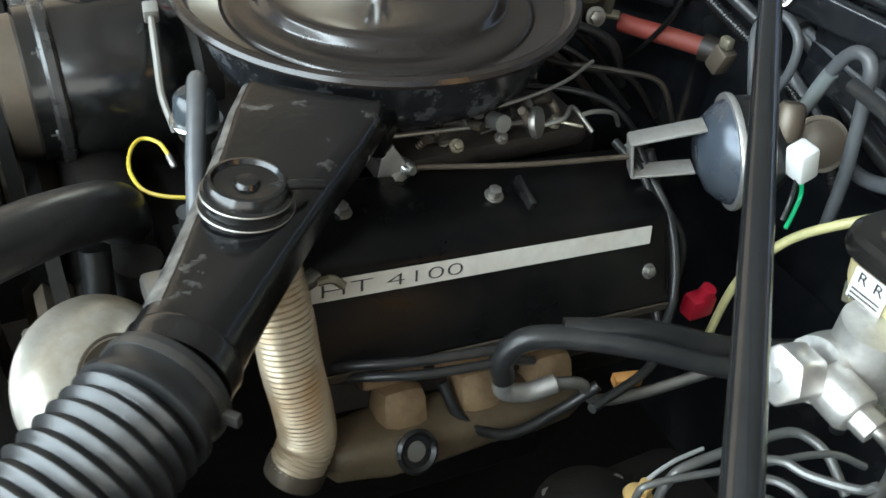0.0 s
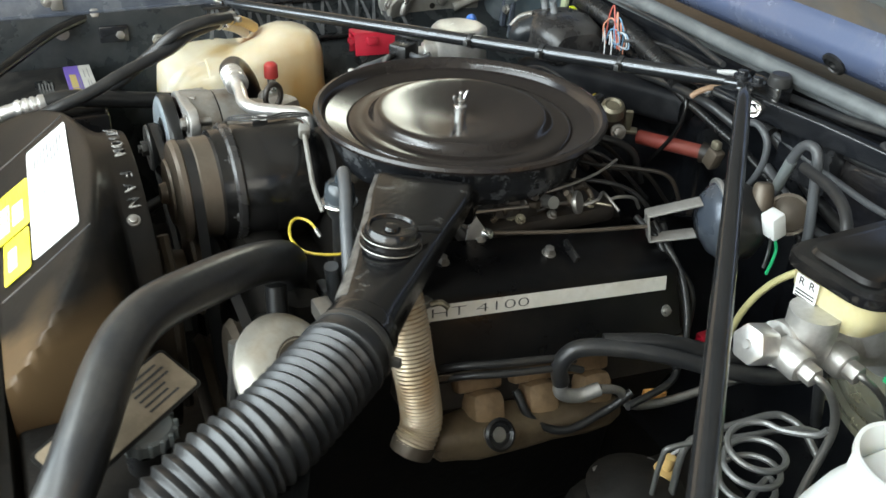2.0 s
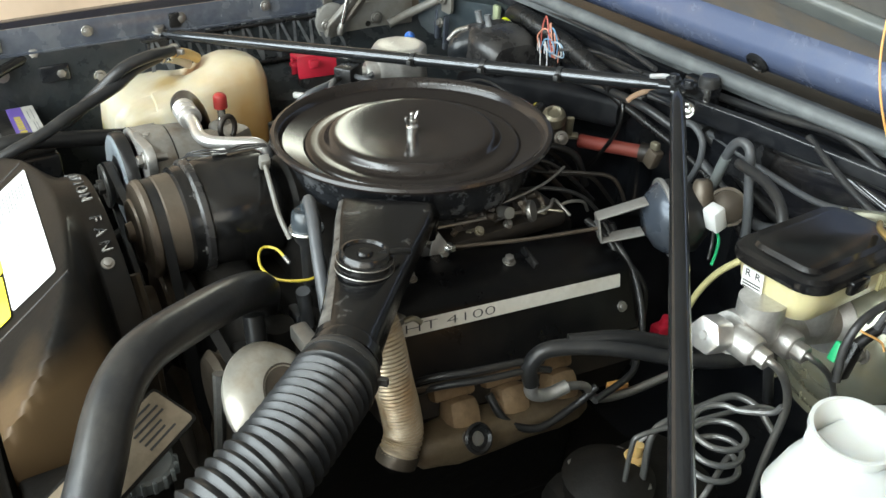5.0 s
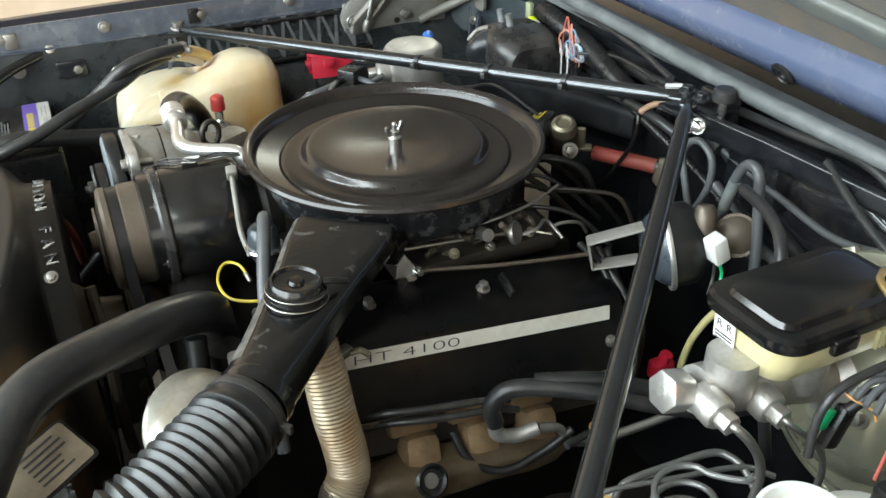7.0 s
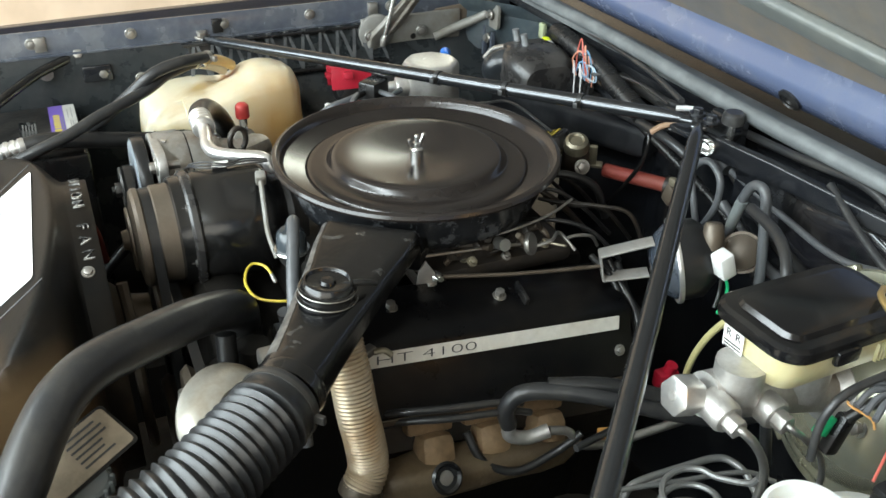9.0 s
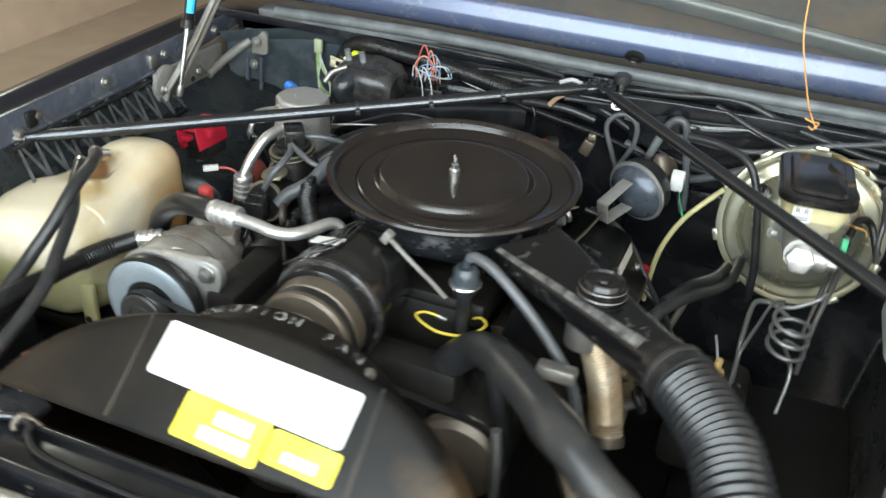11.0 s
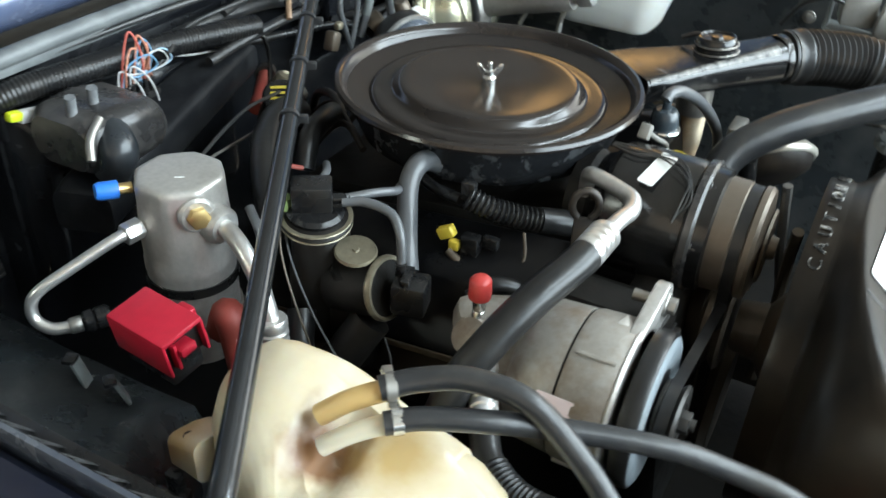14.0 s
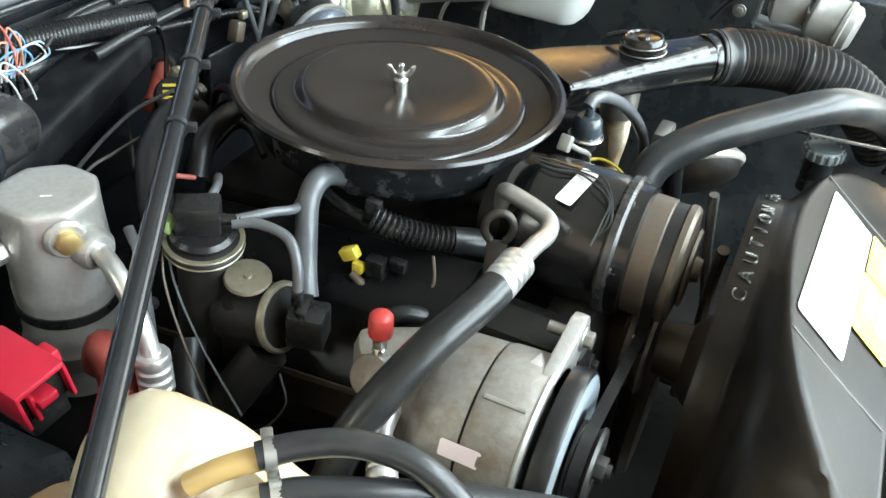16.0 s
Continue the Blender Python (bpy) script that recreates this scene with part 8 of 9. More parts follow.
for i, pts in enumerate((
        [(0.40, 0.02, 0.004), (0.415, -0.10, 0.012), (0.418, -0.24, 0.02), (0.41, -0.36, 0.034), (0.40, -0.45, 0.012), (0.39, -0.56, -0.01), (0.40, -0.68, -0.03)],
        [(0.36, -0.07, 0.0), (0.385, -0.19, -0.004), (0.395, -0.31, -0.01), (0.40, -0.44, 0.0), (0.405, -0.62, -0.005)],
        [(0.36, -0.19, -0.06), (0.36, -0.29, -0.105), (0.345, -0.37, -0.075), (0.35, -0.46, -0.03), (0.38, -0.60, -0.02)],
        [(0.385, -0.33, 0.028), (0.36, -0.42, 0.0), (0.35, -0.50, -0.018), (0.36, -0.60, -0.03)],
        [(0.40, -0.15, -0.03), (0.39, -0.27, -0.085), (0.37, -0.38, -0.09), (0.36, -0.48, -0.04), (0.39, -0.66, -0.05)],
        [(0.375, -0.18, -0.02), (0.37, -0.30, -0.035), (0.355, -0.40, -0.03), (0.36, -0.50, 0.0), (0.39, -0.62, 0.02)])):
    lead(pts, (0.006, 0.005, 0.0075, 0.005, 0.009, 0.0045)[i], (M_HOSE, M_HOSE, M_GREYHOSE, M_HOSE, M_RUBBER, M_GREYHOSE)[i], "dull black cable sagging along the firewall" if i not in (2, 5) else "faded grey hose sagging along the firewall", "cable", FW, "cable")
solo("conduit", bellows([(0.385, 0.13, 0.0), (0.372, 0.04, -0.028), (0.366, -0.06, -0.045), (0.358, -0.17, -0.062), (0.350, -0.25, -0.090), (0.348, -0.30, -0.13)], 0.0062, 0.0010, 0.0042, 14), M_PLASTIC, "thin black corrugated conduit across the firewall", "conduit")
ow = thing("wire", (0.35, -0.47, 0.05), "thin hanging orange wire with a knotted end", "wire", "loose wires")
part("wire", tube([(0.335, -0.425, 0.30), (0.322, -0.432, 0.20), (0.318, -0.448, 0.14), (0.332, -0.468, 0.08), (0.346, -0.480, 0.052), (0.340, -0.49, 0.038)], 0.0013, 8), M_ORANGE, ow)
part("knot", tube([(0.346, -0.470, 0.050), (0.34, -0.482, 0.048), (0.35, -0.492, 0.044), (0.345, -0.485, 0.034), (0.338, -0.478, 0.04)], 0.0016, 8), M_ORANGE, ow)

# ---- rear of the engine ----
rl = thing("ignition_boot", (0.36, 0.0, -0.11), "faded red rubber boot behind the air cleaner", "ignition boot")
part("boot", tube([(0.335, 0.045, -0.112), (0.350, 0.016, -0.110), (0.368, -0.012, -0.109), (0.386, -0.042, -0.108)], 0.011, 14), M_REDDULL, rl)
part("end", lathe([(0, 0), (0.016, 0), (0.014, 0.02), (0, 0.022)], 18, along((0.386, -0.042, -0.108), (0.5, -0.85, 0))), M_GRIME, rl)
sv = thing("solenoid_valve", (0.278, 0.045, -0.09), "dull brown solenoid with a tan plated cap", "valve")
svm = along((0.278, 0.045, -0.062), (-0.25, -0.35, 0.9))
part("body", lathe([(0, -0.06), (0.019, -0.06), (0.021, -0.05), (0.021, -0.010), (0.018, -0.004), (0, -0.004)], 28, svm), M_GRIME, sv)
part("cap", lathe([(0, -0.004), (0.019, -0.004), (0.020, 0.002), (0.017, 0.012), (0.012, 0.015), (0.009, 0.012), (0, 0.012)], 28, svm), M_PLATED, sv, "tan plated cap")
part("side_bracket", joined(rbox(0.012, 0.006, 0.045, 0.002, svm @ Matrix.Translation((0.026, 0.0, -0.018))), rbox(0.02, 0.012, 0.006, 0.002, svm @ Matrix.Translation((0.032, 0, -0.038)))), M_PLATED, sv, "tan side bracket")
part("side_bracket", rbox(0.010, 0.007, 0.04, 0.002, svm @ Matrix.Translation((-0.025, 0.0, -0.02))), M_PLATED, sv)
part("nut", hexbolt((0.275, 0.020, -0.085), (-0.3, -0.9, 0.3), 0.008, 0.007), M_STEEL, sv)
rf = thing("relay_fitting", (0.325, -0.13, -0.07), "small rusty fitting below the brace joint", "fitting")
part("body", rbox(0.018, 0.02, 0.03, 0.004, Matrix.Translation((0.325, -0.13, -0.068)) @ Matrix.Rotation(radians(20), 4, 'X')), M_RUSTY, rf)
part("clip", rbox(0.010, 0.014, 0.012, 0.003, Matrix.Translation((0.318, -0.138, -0.045))), M_PLATED, rf)
lead([(0.340, -0.048, -0.012), (0.346, -0.056, -0.002), (0.36, -0.075, 0.012), (0.372, -0.082, 0.020)], 0.0042, M_TAN, "tan cloth-taped wire by the bracket", "wire", "loose wires", "wire", 8)
lead([(0.372, -0.055, 0.022), (0.385, -0.075, 0.026), (0.380, -0.095, 0.024)], 0.004, M_WHITEWIRE, "pale bulb-shaped connector lead", "wire", "loose wires", "wire", 8)
lead([(0.40, 0.17, -0.03), (0.395, 0.12, -0.014), (0.385, 0.065, -0.018), (0.372, 0.01, -0.022), (0.362, -0.016, -0.034), (0.355, -0.017, -0.075), (0.345, 0.008, -0.125), (0.34, 0.04, -0.17)], 0.0034, M_DUCT, "thin glossy black cable tied to the brace", "cable", FW, "cable")
rnd = random.Random(11)
for k in range(9):
    x0, y0 = 0.12 + 0.025 * (k % 4), 0.10 - 0.045 * k / 2
    pts = [(x0, y0, -0.09), (x0 + 0.04, y0 - 0.03, -0.075 + rnd.uniform(-0.02, 0.01)), (x0 + 0.08, y0 - 0.05, -0.10), (x0 + 0.12 + rnd.uniform(-0.03, 0.03), y0 - 0.06, -0.15)]
    lead(pts, rnd.choice((0.003, 0.0045, 0.006)), rnd.choice((M_NEARBLACK, M_GRIME, M_RUBBER)), "grimy hose behind the air cleaner", "hose", "hoses behind the air cleaner")
oc = thing("oil_filler_cap", (0.262, 0.045, -0.09), "black oil filler cap with yellow markings", "oil cap")
part("cap", lathe([(0, 0), (0.026, 0), (0.027, 0.004), (0.026, 0.02), (0.022, 0.024), (0, 0.024)], 32, along((0.262, 0.075, -0.075), (-0.3, 0.4, 1))), M_PLASTIC, oc)
part("marks", joined(*[rbox(0.03, 0.004, 0.0006, 0, along((0.262, 0.075, -0.075), (-0.3, 0.4, 1)) @ Matrix.Translation((0, -0.009 + 0.009 * k, 0.0245))) for k in range(3)]), M_YWIRE, oc, "yellow printed bars")
for i, pts in enumerate(([(0.105, 0.29, -0.10), (0.15, 0.25, -0.075), (0.20, 0.185, -0.06), (0.235, 0.11, -0.065), (0.25, 0.06, -0.09)], [(0.165, 0.165, -0.10), (0.172, 0.14, -0.07), (0.185, 0.09, -0.068), (0.20, 0.05, -0.08)])):
    lead(pts, 0.019 if i == 0 else 0.014, M_RUBBER, "thick dull black heater hose behind the engine", "hose", "heater hoses", "heater_hose", 18)
lead([(0.15, 0.185, -0.085), (0.165, 0.205, -0.078), (0.175, 0.215, -0.09)], 0.003, M_REDWIRE, "short pink wire behind the engine", "wire", "loose wires", "wire", 8)

# ---- heater box, blower and harness on the passenger side ----
hb = thing("heater_box", (0.37, 0.20, -0.12), "dusty black plastic heater box on the firewall", "heater box")
part("lower_box", rings([section((x, 0.175, z), (0, 1, 0), (0, 0, 1), w, h, 0.015, 4) for x, z, w, h in ((0.455, -0.14, 0.36, 0.25), (0.43, -0.14, 0.36, 0.24), (0.412, -0.145, 0.34, 0.22), (0.406, -0.145, 0.32, 0.20))]), M_BODYBLK, hb, "dusty blue-black lower box")
part("duct", rings([section((0.345, y, z), (1, 0, 0), (0, 0, 1), w, h, 0.025, 5) for y, z, w, h in ((0.245, -0.040, 0.09, 0.05), (0.26, -0.036, 0.11, 0.065), (0.30, -0.032, 0.12, 0.072), (0.345, -0.032, 0.11, 0.07), (0.36, -0.032, 0.09, 0.055))]), M_HEATER, hb, "dusty grey moulded duct")
part("ledge", rings([section((x, y, z), (0.94, 0.34, 0), (0, 0, 1), 0.07, h, 0.012, 4) for x, y, z, h in ((0.325, 0.365, -0.112, 0.05), (0.328, 0.350, -0.105, 0.055), (0.350, 0.24, -0.088, 0.055), (0.374, 0.12, -0.070, 0.052), (0.395, 0.02, -0.058, 0.05), (0.397, 0.01, -0.058, 0.04))]), M_DUSTLEDGE, hb, "long dusty grey ledge")
part("elbow", tube([(0.30, 0.335, -0.062), (0.285, 0.335, -0.036), (0.305, 0.325, -0.022), (0.335, 0.315, -0.018)], 0.022, 16), M_LINER, hb)
for y in (0.315, 0.345):
    part("stub", lathe([(0, 0), (0.006, 0), (0.006, 0.026), (0, 0.026)], 14, along((0.335, y, -0.002), (-0.2, 0.1, 1))), M_SEAL, hb)
part("lever", tube([(0.285, 0.372, -0.03), (0.295, 0.36, -0.012), (0.305, 0.335, 0.0)], 0.005, 10), M_STEEL, hb)
bw = thing("blower_motor", (0.37, 0.52, -0.16), "dusty blue-black round blower motor housing", "blower motor")
part("housing", lathe([(0, -0.10), (0.085, -0.10), (0.092, -0.08), (0.094, -0.02), (0.088, 0.0), (0.06, 0.008), (0.058, 0.03), (0.05, 0.036), (0, 0.038)], 48, along((0.462, 0.510, -0.215), (-0.75, 0.1, 0.65))), M_BODYBLK, bw)
part("wire", tube([(0.405, 0.49, -0.185), (0.41, 0.50, -0.150), (0.43, 0.5, -0.13)], 0.002, 6), M_RUSTY, bw)
ha = thing("harness", (0.42, 0.3, 0.0), "black corrugated wiring harness along the cowl", "harness")
part("conduit", bellows([(0.425, 0.432, -0.20), (0.445, 0.430, -0.13), (0.452, 0.424, -0.07), (0.450, 0.412, -0.030), (0.435, 0.380, -0.004), (0.420, 0.34, 0.006), (0.408, 0.27, 0.006), (0.398, 0.18, 0.002), (0.375, 0.08, -0.004), (0.36, 0.0, -0.012)], 0.0160, 0.0009, 0.0050, 20), M_PLASTIC, ha)
part("clip", joined(rbox(0.004, 0.012, 0.020, 0.0015, Matrix.Translation((0.432, 0.432, -0.048)) @ Matrix.Rotation(radians(12), 4, 'X')), rbox(0.004, 0.012, 0.020, 0.0015, Matrix.Translation((0.432, 0.410, -0.052)) @ Matrix.Rotation(radians(12), 4, 'X')), rbox(0.004, 0.036, 0.006, 0.0015, Matrix.Translation((0.432, 0.421, -0.058)) @ Matrix.Rotation(radians(12), 4, 'X')), rbox(0.004, 0.036, 0.006, 0.0015, Matrix.Translation((0.432, 0.421, -0.042)) @ Matrix.Rotation(radians(12), 4, 'X')), rbox(0.006, 0.008, 0.030, 0.002, Matrix.Translation((0.428, 0.397, -0.044)) @ Matrix.Rotation(radians(-24), 4, 'X'))), M_CREAMCLIP, ha, "yellowed cream saddle clip")
part("tag", rbox(0.012, 0.040, 0.016, 0.004, Matrix.Translation((0.405, 0.342, -0.019)) @ Matrix.Rotation(radians(12), 4, 'X')), M_WHITEWIRE, ha, "clear connector with a yellow end")
part("tag_end", rbox(0.013, 0.018, 0.012, 0.004, Matrix.Translation((0.405, 0.366, -0.012)) @ Matrix.Rotation(radians(12), 4, 'X')), mat("bright_yellow_tip", (0.62, 0.72, 0.02), 0.4, amount=0.1), ha, "bright yellow tip")
lw = thing("wire", (0.468, 0.484, -0.08), "looped pale green wires hanging from a pale connector", "wire", "loose wires")
part("connector", rbox(0.010, 0.018, 0.030, 0.003, Matrix.Translation((0.466, 0.484, -0.034))), M_LIMEPALE, lw, "pale olive connector")
for k in range(3):
    w = 0.004 * k
    part("wire", tube([(0.466, 0.488 - w, -0.046), (0.464, 0.487 - w, -0.07), (0.462, 0.484, -0.100 - w), (0.460, 0.467 + w, -0.128 - w), (0.460, 0.447 + w, -0.126 - w), (0.462, 0.462, -0.10 + w), (0.464, 0.478 - w, -0.078), (0.466, 0.482, -0.052)], 0.0014, 7), M_LIME if k < 2 else M_WHITEWIRE, lw)
cb = thing("connector_block", (0.39, 0.205, -0.035), "black connector block with a tangle of coloured wires", "connector")
part("block", rbox(0.022, 0.075, 0.038, 0.003, Matrix.Translation((0.39, 0.208, -0.062))), M_PLASTIC, cb)
for k in range(6):
    part("socket", rbox(0.01, 0.007, 0.022, 0.001, Matrix.Translation((0.385, 0.182 + 0.0105 * k, -0.036))), M_PLASTIC, cb)
rnd = random.Random(8)
for k, wm in enumerate((M_CORALWIRE, M_CORALWIRE, M_REDWIRE, M_BLUEWIRE, M_PALEBLUE, M_WHITEWIRE, M_WHITEWIRE, M_CORALWIRE, M_BLUEWIRE, M_WHITEWIRE)):
    y0, y1 = 0.182 + 0.0055 * k, 0.182 + 0.0055 * ((k * 3 + 2) % 10)
    h = rnd.uniform(0.035, 0.06)
    if k in (4, 5, 8):
        pts = [(0.384, y0, -0.006), (0.382, y0 - 0.01, 0.02), (0.376, y0 - 0.035, 0.028), (0.374, y0 - 0.045, 0.012), (0.380, y0 - 0.02, 0.006), (0.385, y1, 0.012)]
    elif k in (6, 9):
        pts = [(0.384, y0, -0.006), (0.380, y0 - 0.004, 0.02), (0.372, y0 - 0.02, 0.0), (0.368, y0 - 0.025, -0.035), (0.372, y0 - 0.01, -0.055), (0.378, y0 + 0.008, -0.045)]
    else:
        pts = [(0.384, y0, -0.006), (0.380 + rnd.uniform(-0.006, 0.006), y0 + rnd.uniform(0, 0.01), h * 0.6), (0.378, (y0 + y1) / 2, h), (0.380, y1 - 0.006, h * 0.6), (0.385, y1, -0.004)]
    part("wire", tube([(p[0], 0.205 + (p[1] - 0.205) * 1.15, p[2] * 1.1 - 0.024) for p in pts], 0.0012, 7), wm, cb)
for pts, r in (([(0.43, 0.30, 0.028), (0.425, 0.18, 0.03), (0.40, 0.05, 0.036), (0.375, -0.06, 0.034)], 0.0045), ([(0.37, 0.16, 0.0), (0.39, 0.10, 0.012), (0.385, 0.03, 0.018), (0.36, -0.05, 0.028)], 0.0025), ([(0.42, 0.15, -0.01), (0.41, 0.03, -0.004), (0.40, -0.09, -0.01), (0.39, -0.16, -0.03)], 0.010), ([(0.36, 0.10, -0.03), (0.355, 0.02, -0.02), (0.35, -0.07, -0.015), (0.36, -0.13, -0.03)], 0.007)):
    lead(pts, r, M_HOSE, "dull black cable along the cowl", "cable", FW, "cable")

# ---- battery corner ----
bt = thing("battery", (-0.43, 0.585, -0.45), "black battery with white and purple labels", "battery")
part("case", slab(-0.585, -0.390, 0.458, 0.67, -0.48, -0.1350, 0.008), M_PLASTIC, bt)
part("top", slab(-0.580, -0.395, 0.463, 0.665, -0.1360, -0.1225, 0.005), M_DIRTYBLACK, bt, "dirty black top")
wl = part("white_label", slab(-0.416, -0.3965, 0.525, 0.655, -0.1225, -0.1208), M_OLDLABEL, bt, "narrow soiled white label strip")
for x0, ya, yb in ((-0.403, 0.540, 0.575), (-0.407, 0.538, 0.578), (-0.403, 0.590, 0.640), (-0.4095, 0.592, 0.63)):
    part("print", slab(x0 - 0.0007, x0 + 0.0007, ya, yb, -0.1209, -0.1206), M_PALEINK, wl)
pl = part("purple_label", slab(-0.440, -0.4165, 0.527, 0.655, -0.1225, -0.1209), M_PURPLE, bt, "purple label strip with gold shapes")
part("gold_spot", lathe([(0, 0), (0.0062, 0), (0.0062, 0.0004), (0, 0.0004)], 24, Matrix.Translation((-0.4285, 0.5395, -0.1208))), M_OCHREINK, pl, "round gold mark")
for k in range(6):
    part("gold_bar", slab(-0.4340, -0.4235, 0.550 + 0.0105 * k, 0.5582 + 0.0105 * k, -0.1210, -0.1206), M_OCHREINK, pl)
part("pale_line", slab(-0.4205, -0.4188, 0.53, 0.60, -0.1210, -0.1206), M_PALEINK, pl)
for dx, dy in ((0.011, 0.0035), (0.0035, 0.013)):
    part("plus_mark", slab(-0.421 - dx, -0.421 + dx, 0.493 - dy, 0.493 + dy, -0.1228, -0.1216 - 0.0002 * (dx > 0.005), 0.0005), M_DUSTLEDGE, bt, "moulded plus mark")
dp = part("warning_panel", slab(-0.490, -0.462, 0.510, 0.60, -0.1228, -0.1218, 0.0005), M_PLASTIC, bt, "dull panel of small print")
for k in range(5):
    part("print", slab(-0.4655 - 0.0048 * k, -0.4632 - 0.0048 * k, 0.532, 0.588 - 0.004 * (k % 2), -0.1219, -0.1215), M_GREYINK, dp)
for yy in (0.513, 0.522, 0.592):
    part("pictogram", lathe([(0.0016, 0), (0.0036, 0), (0.0036, 0.0003), (0.0016, 0.0003), (0.0016, 0)], 18, Matrix.Translation((-0.474, yy, -0.1218))), M_GREYINK, dp)
BC = "cables by the battery"
fr = thing("front_brace", (-0.50, 0.60, -0.07), "black tubular brace from fender to radiator support", "brace")
part("tube", tube([(-0.372, 0.700, -0.046), (-0.445, 0.657, -0.060), (-0.52, 0.58, -0.080), (-0.60, 0.49, -0.100), (-0.67, 0.41, -0.112)], 0.0088, 16), M_DUCT, fr)
part("end_bolt", hexbolt((-0.372, 0.692, -0.044), (0, -0.8, 0.5), 0.009, 0.008), M_STEEL, fr)
rb = thing("battery_cable", (-0.48, 0.365, -0.14), "battery cable with a faded red rubber boot", "battery cable", BC)
part("boot", lathe([(0, -0.020), (0.008, -0.020), (0.012, -0.014), (0.0145, 0.0), (0.0145, 0.014), (0.012, 0.021), (0.006, 0.024), (0, 0.0245)], 28, along((-0.478, 0.366, -0.142), (-0.75, 0.55, 0.15))), M_BOOT, rb, "faded red rubber boot")
part("cable", tube([(-0.464, 0.356, -0.146), (-0.44, 0.345, -0.165), (-0.41, 0.36, -0.22), (-0.40, 0.39, -0.30)], 0.0075, 12), M_REDDULL, rb)
lead([(-0.30, 0.47, -0.30), (-0.36, 0.44, -0.31), (-0.42, 0.42, -0.36)], 0.010, M_RUBBER, "black cable beside the tank", "battery cable", BC, "battery_cable")
solo("battery_tray", slab(-0.60, -0.22, 0.46, 0.66, -0.50, -0.48, 0.004), M_NEARBLACK, "near-black battery tray", "tray", kind="structure")
# dark blocks added to hide the lit floor in gaps beside the engine
solo("gap_block", slab(-0.75, 0.35, 0.38, 0.66, -0.66, -0.53, 0.02), M_NEARBLACK, "added black block closing the gap low beside the engine", "frame rail", kind="structure")
solo("gap_block", slab(-0.75, 0.35, -0.66, -0.40, -0.66, -0.53, 0.02), M_NEARBLACK, "added black block closing the gap low beside the engine", "frame rail", kind="structure")
solo("tank_shelf", slab(-0.27, 0.02, 0.46, 0.66, -0.29, -0.268, 0.006), M_NEARBLACK, "near-black shelf below the coolant tank", "shelf", kind="structure")

# ---- warning plate beside the radiator hose ----
wp = thing("warning_plate", (-0.48, -0.28, -0.12), "tilted dark plate with a worn printed label", "plate")
pu, pv = Vector((0.118, 0.070, 0.024)), Vector((-0.026, 0.020, 0.010))
bmP, mP = plate_on((-0.484, -0.338, -0.088), pu, pv, 0.142, 0.052, 0, 0.005, 0.002)
part("plate", bmP, M_NEARBLACK, wp)
bmQ, mQ = plate_on((-0.484, -0.338, -0.088), pu, pv, 0.136, 0.046, 0.0025, 0.004)
lb = part("label", bmQ, M_FADEDTAG, wp, "worn tan printed label")
part("print", bars(mQ @ Matrix.Translation((0, 0, 0.0008)), 0.020, 0.0165, 0.044, 6, 0.0062, 0.0022, 12), M_INK, lb)
solo("strap", tube([(-0.355, -0.20, -0.14), (-0.36, -0.205, -0.18), (-0.37, -0.21, -0.25), (-0.385, -0.215, -0.32)], 0.007, 8), M_STEEL, "dusty steel strap by the pump", "strap")
lead([(-0.30, -0.17, -0.10), (-0.305, -0.19, -0.16), (-0.31, -0.20, -0.24), (-0.31, -0.2, -0.34)], 0.012, M_RUBBER, "black hose dropping beside the canister", "hose")
solo("power_steering_pump", joined(lathe([(0, 0), (0.055, 0), (0.06, 0.01), (0.06, 0.08), (0.05, 0.09), (0, 0.09)], 36, along((-0.32, -0.15, -0.22), (1, 0, 0))), lathe([(0, 0), (0.02, 0), (0.02, 0.04), (0, 0.042)], 20, Matrix.Translation((-0.27, -0.16, -0.17)))), M_NEARBLACK, "near-black power steering pump", "pump")

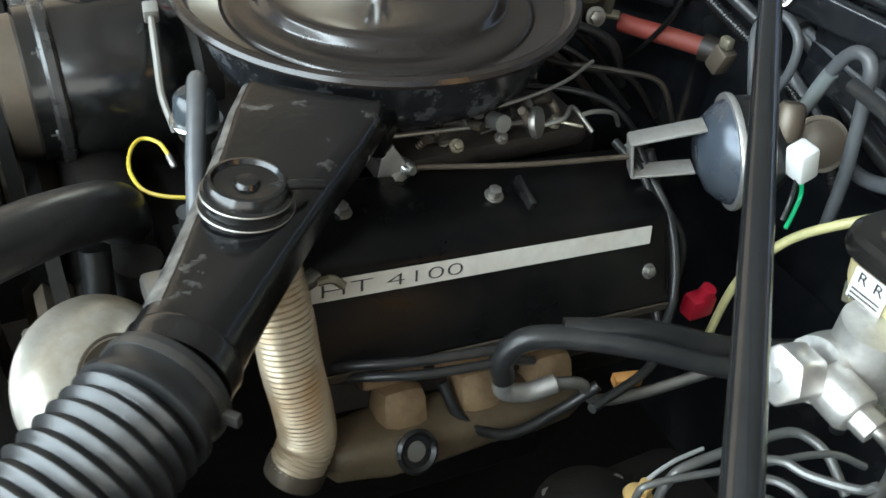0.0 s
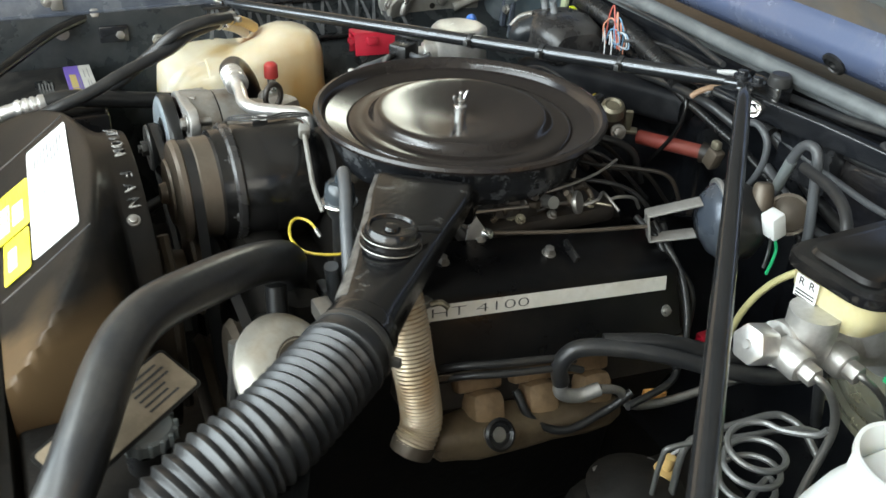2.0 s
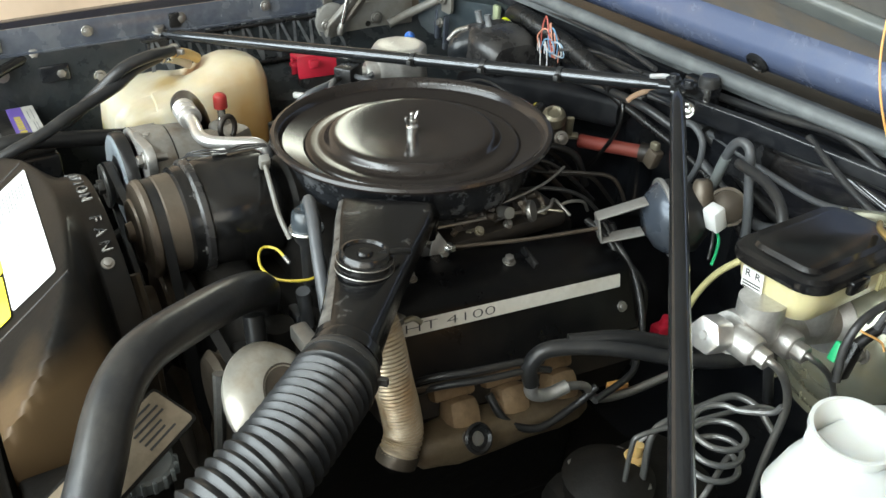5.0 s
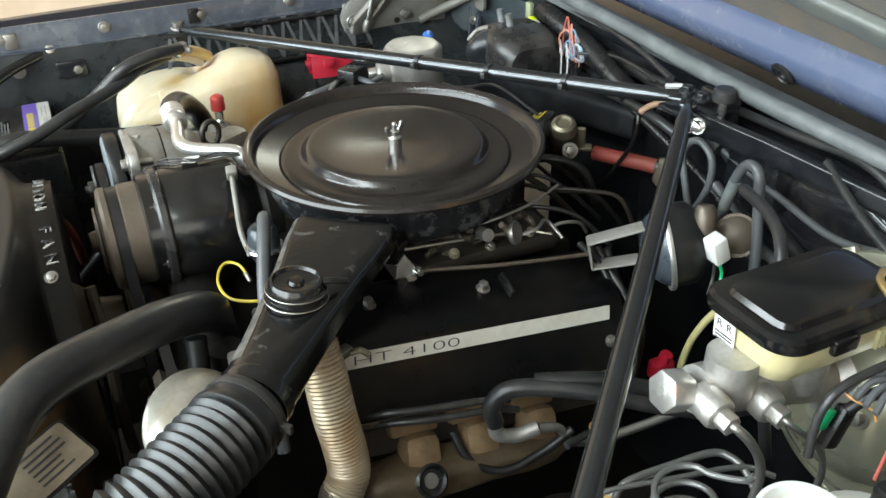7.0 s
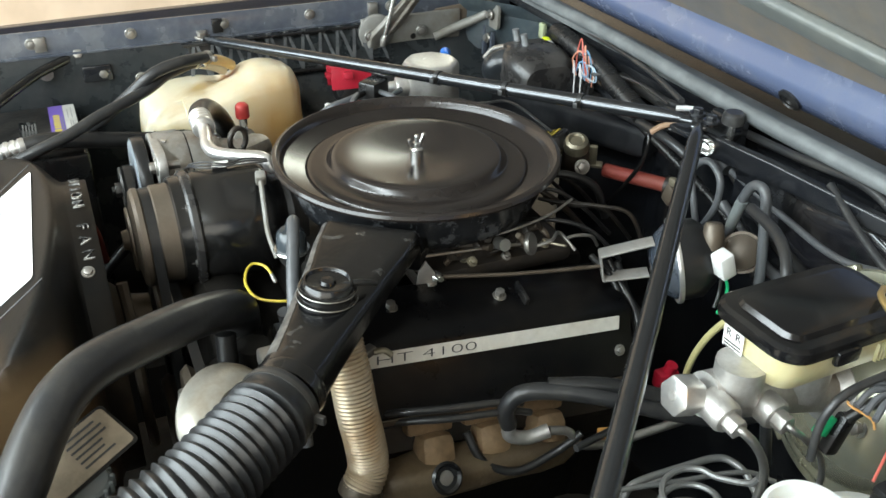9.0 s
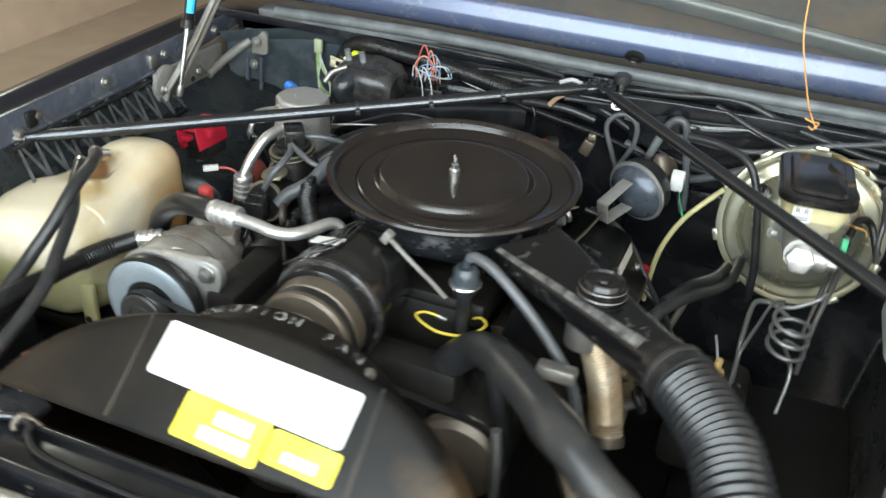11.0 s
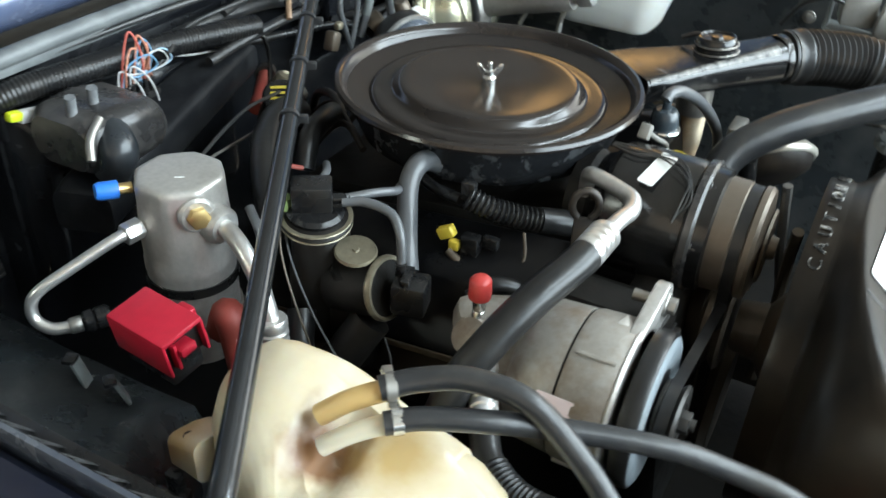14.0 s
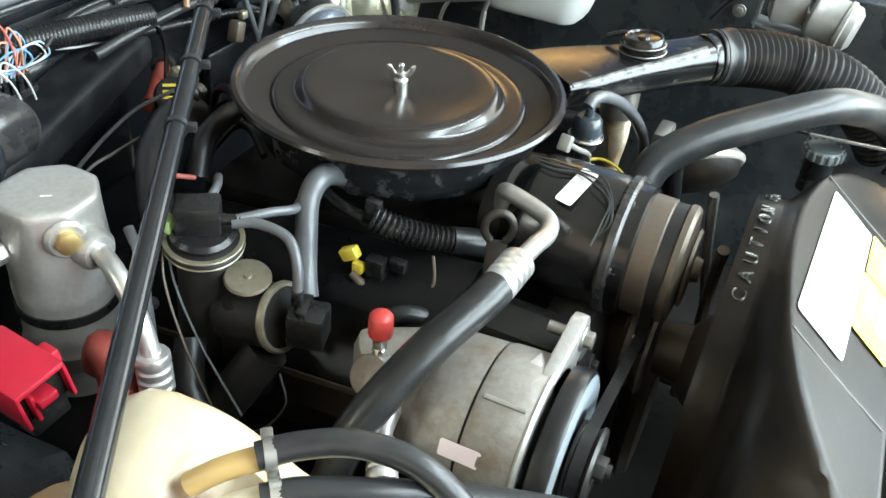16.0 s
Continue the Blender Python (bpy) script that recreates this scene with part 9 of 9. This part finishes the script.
# ---- round motor on the driver side apron ----
mo = thing("level_pump", (-0.37, -0.66, -0.09), "dusty pale grey round pump motor with a bracket on the apron", "pump motor")
mx = along((-0.43, -0.63, -0.035), (0.75, -0.1, 0.12))
part("drum", lathe([(0, -0.03), (0.026, -0.03), (0.034, -0.024), (0.036, -0.014), (0.0385, -0.012), (0.0385, -0.006), (0.036, -0.004), (0.036, 0.03), (0.0375, 0.032), (0.0375, 0.037), (0.03, 0.042), (0, 0.042)], 44, mx), M_APRONPALE, mo, "pale grey drum with rolled seams")
part("head", rbox(0.055, 0.05, 0.055, 0.008, Matrix.Translation((-0.352, -0.640, -0.025)) @ Matrix.Rotation(radians(12), 4, 'Z')), M_APRONPALE, mo)
part("bracket", joined(rbox(0.11, 0.05, 0.004, 0.0015, Matrix.Translation((-0.36, -0.652, -0.072)) @ Matrix.Rotation(radians(-8), 4, 'Y')), rbox(0.004, 0.05, 0.055, 0.0015, Matrix.Translation((-0.31, -0.652, -0.045))), rbox(0.004, 0.05, 0.05, 0.0015, Matrix.Translation((-0.385, -0.652, -0.05)) @ Matrix.Rotation(radians(20), 4, 'Y'))), M_PALECAP, mo, "folded grey bracket")
for bx in (-0.375, -0.335):
    part("bolt", hexbolt((bx, -0.640, 0.003), (0, 0.2, 1), 0.006, 0.006), M_STEEL, mo)
lead([(-0.34, -0.62, -0.02), (-0.31, -0.61, -0.01), (-0.27, -0.62, -0.03), (-0.24, -0.65, -0.08)], 0.004, M_HOSE, "thin black hose at the pump motor", "hose")

# thin rods and a pale wire on the passenger side of the cowl
lead([(0.214, 0.330, -0.080), (0.240, 0.248, -0.074), (0.240, 0.207, -0.072), (0.250, 0.125, -0.080)], 0.0018, M_STEEL, "thin bright metal rod behind the brace", "rod", "thin rods", "rod", 8)
lead([(0.214, 0.338, -0.095), (0.240, 0.275, -0.072), (0.240, 0.181, -0.038), (0.258, 0.085, -0.052)], 0.0022, M_HOSE, "thin dull rod behind the brace", "rod", "thin rods", "rod", 8)
lead([(0.385, 0.164, -0.005), (0.385, 0.104, -0.024), (0.385, 0.045, -0.035), (0.385, -0.003, -0.041)], 0.0017, M_WHITEWIRE, "pale loose wire along the cowl harness", "wire", "loose wires", "wire", 8)
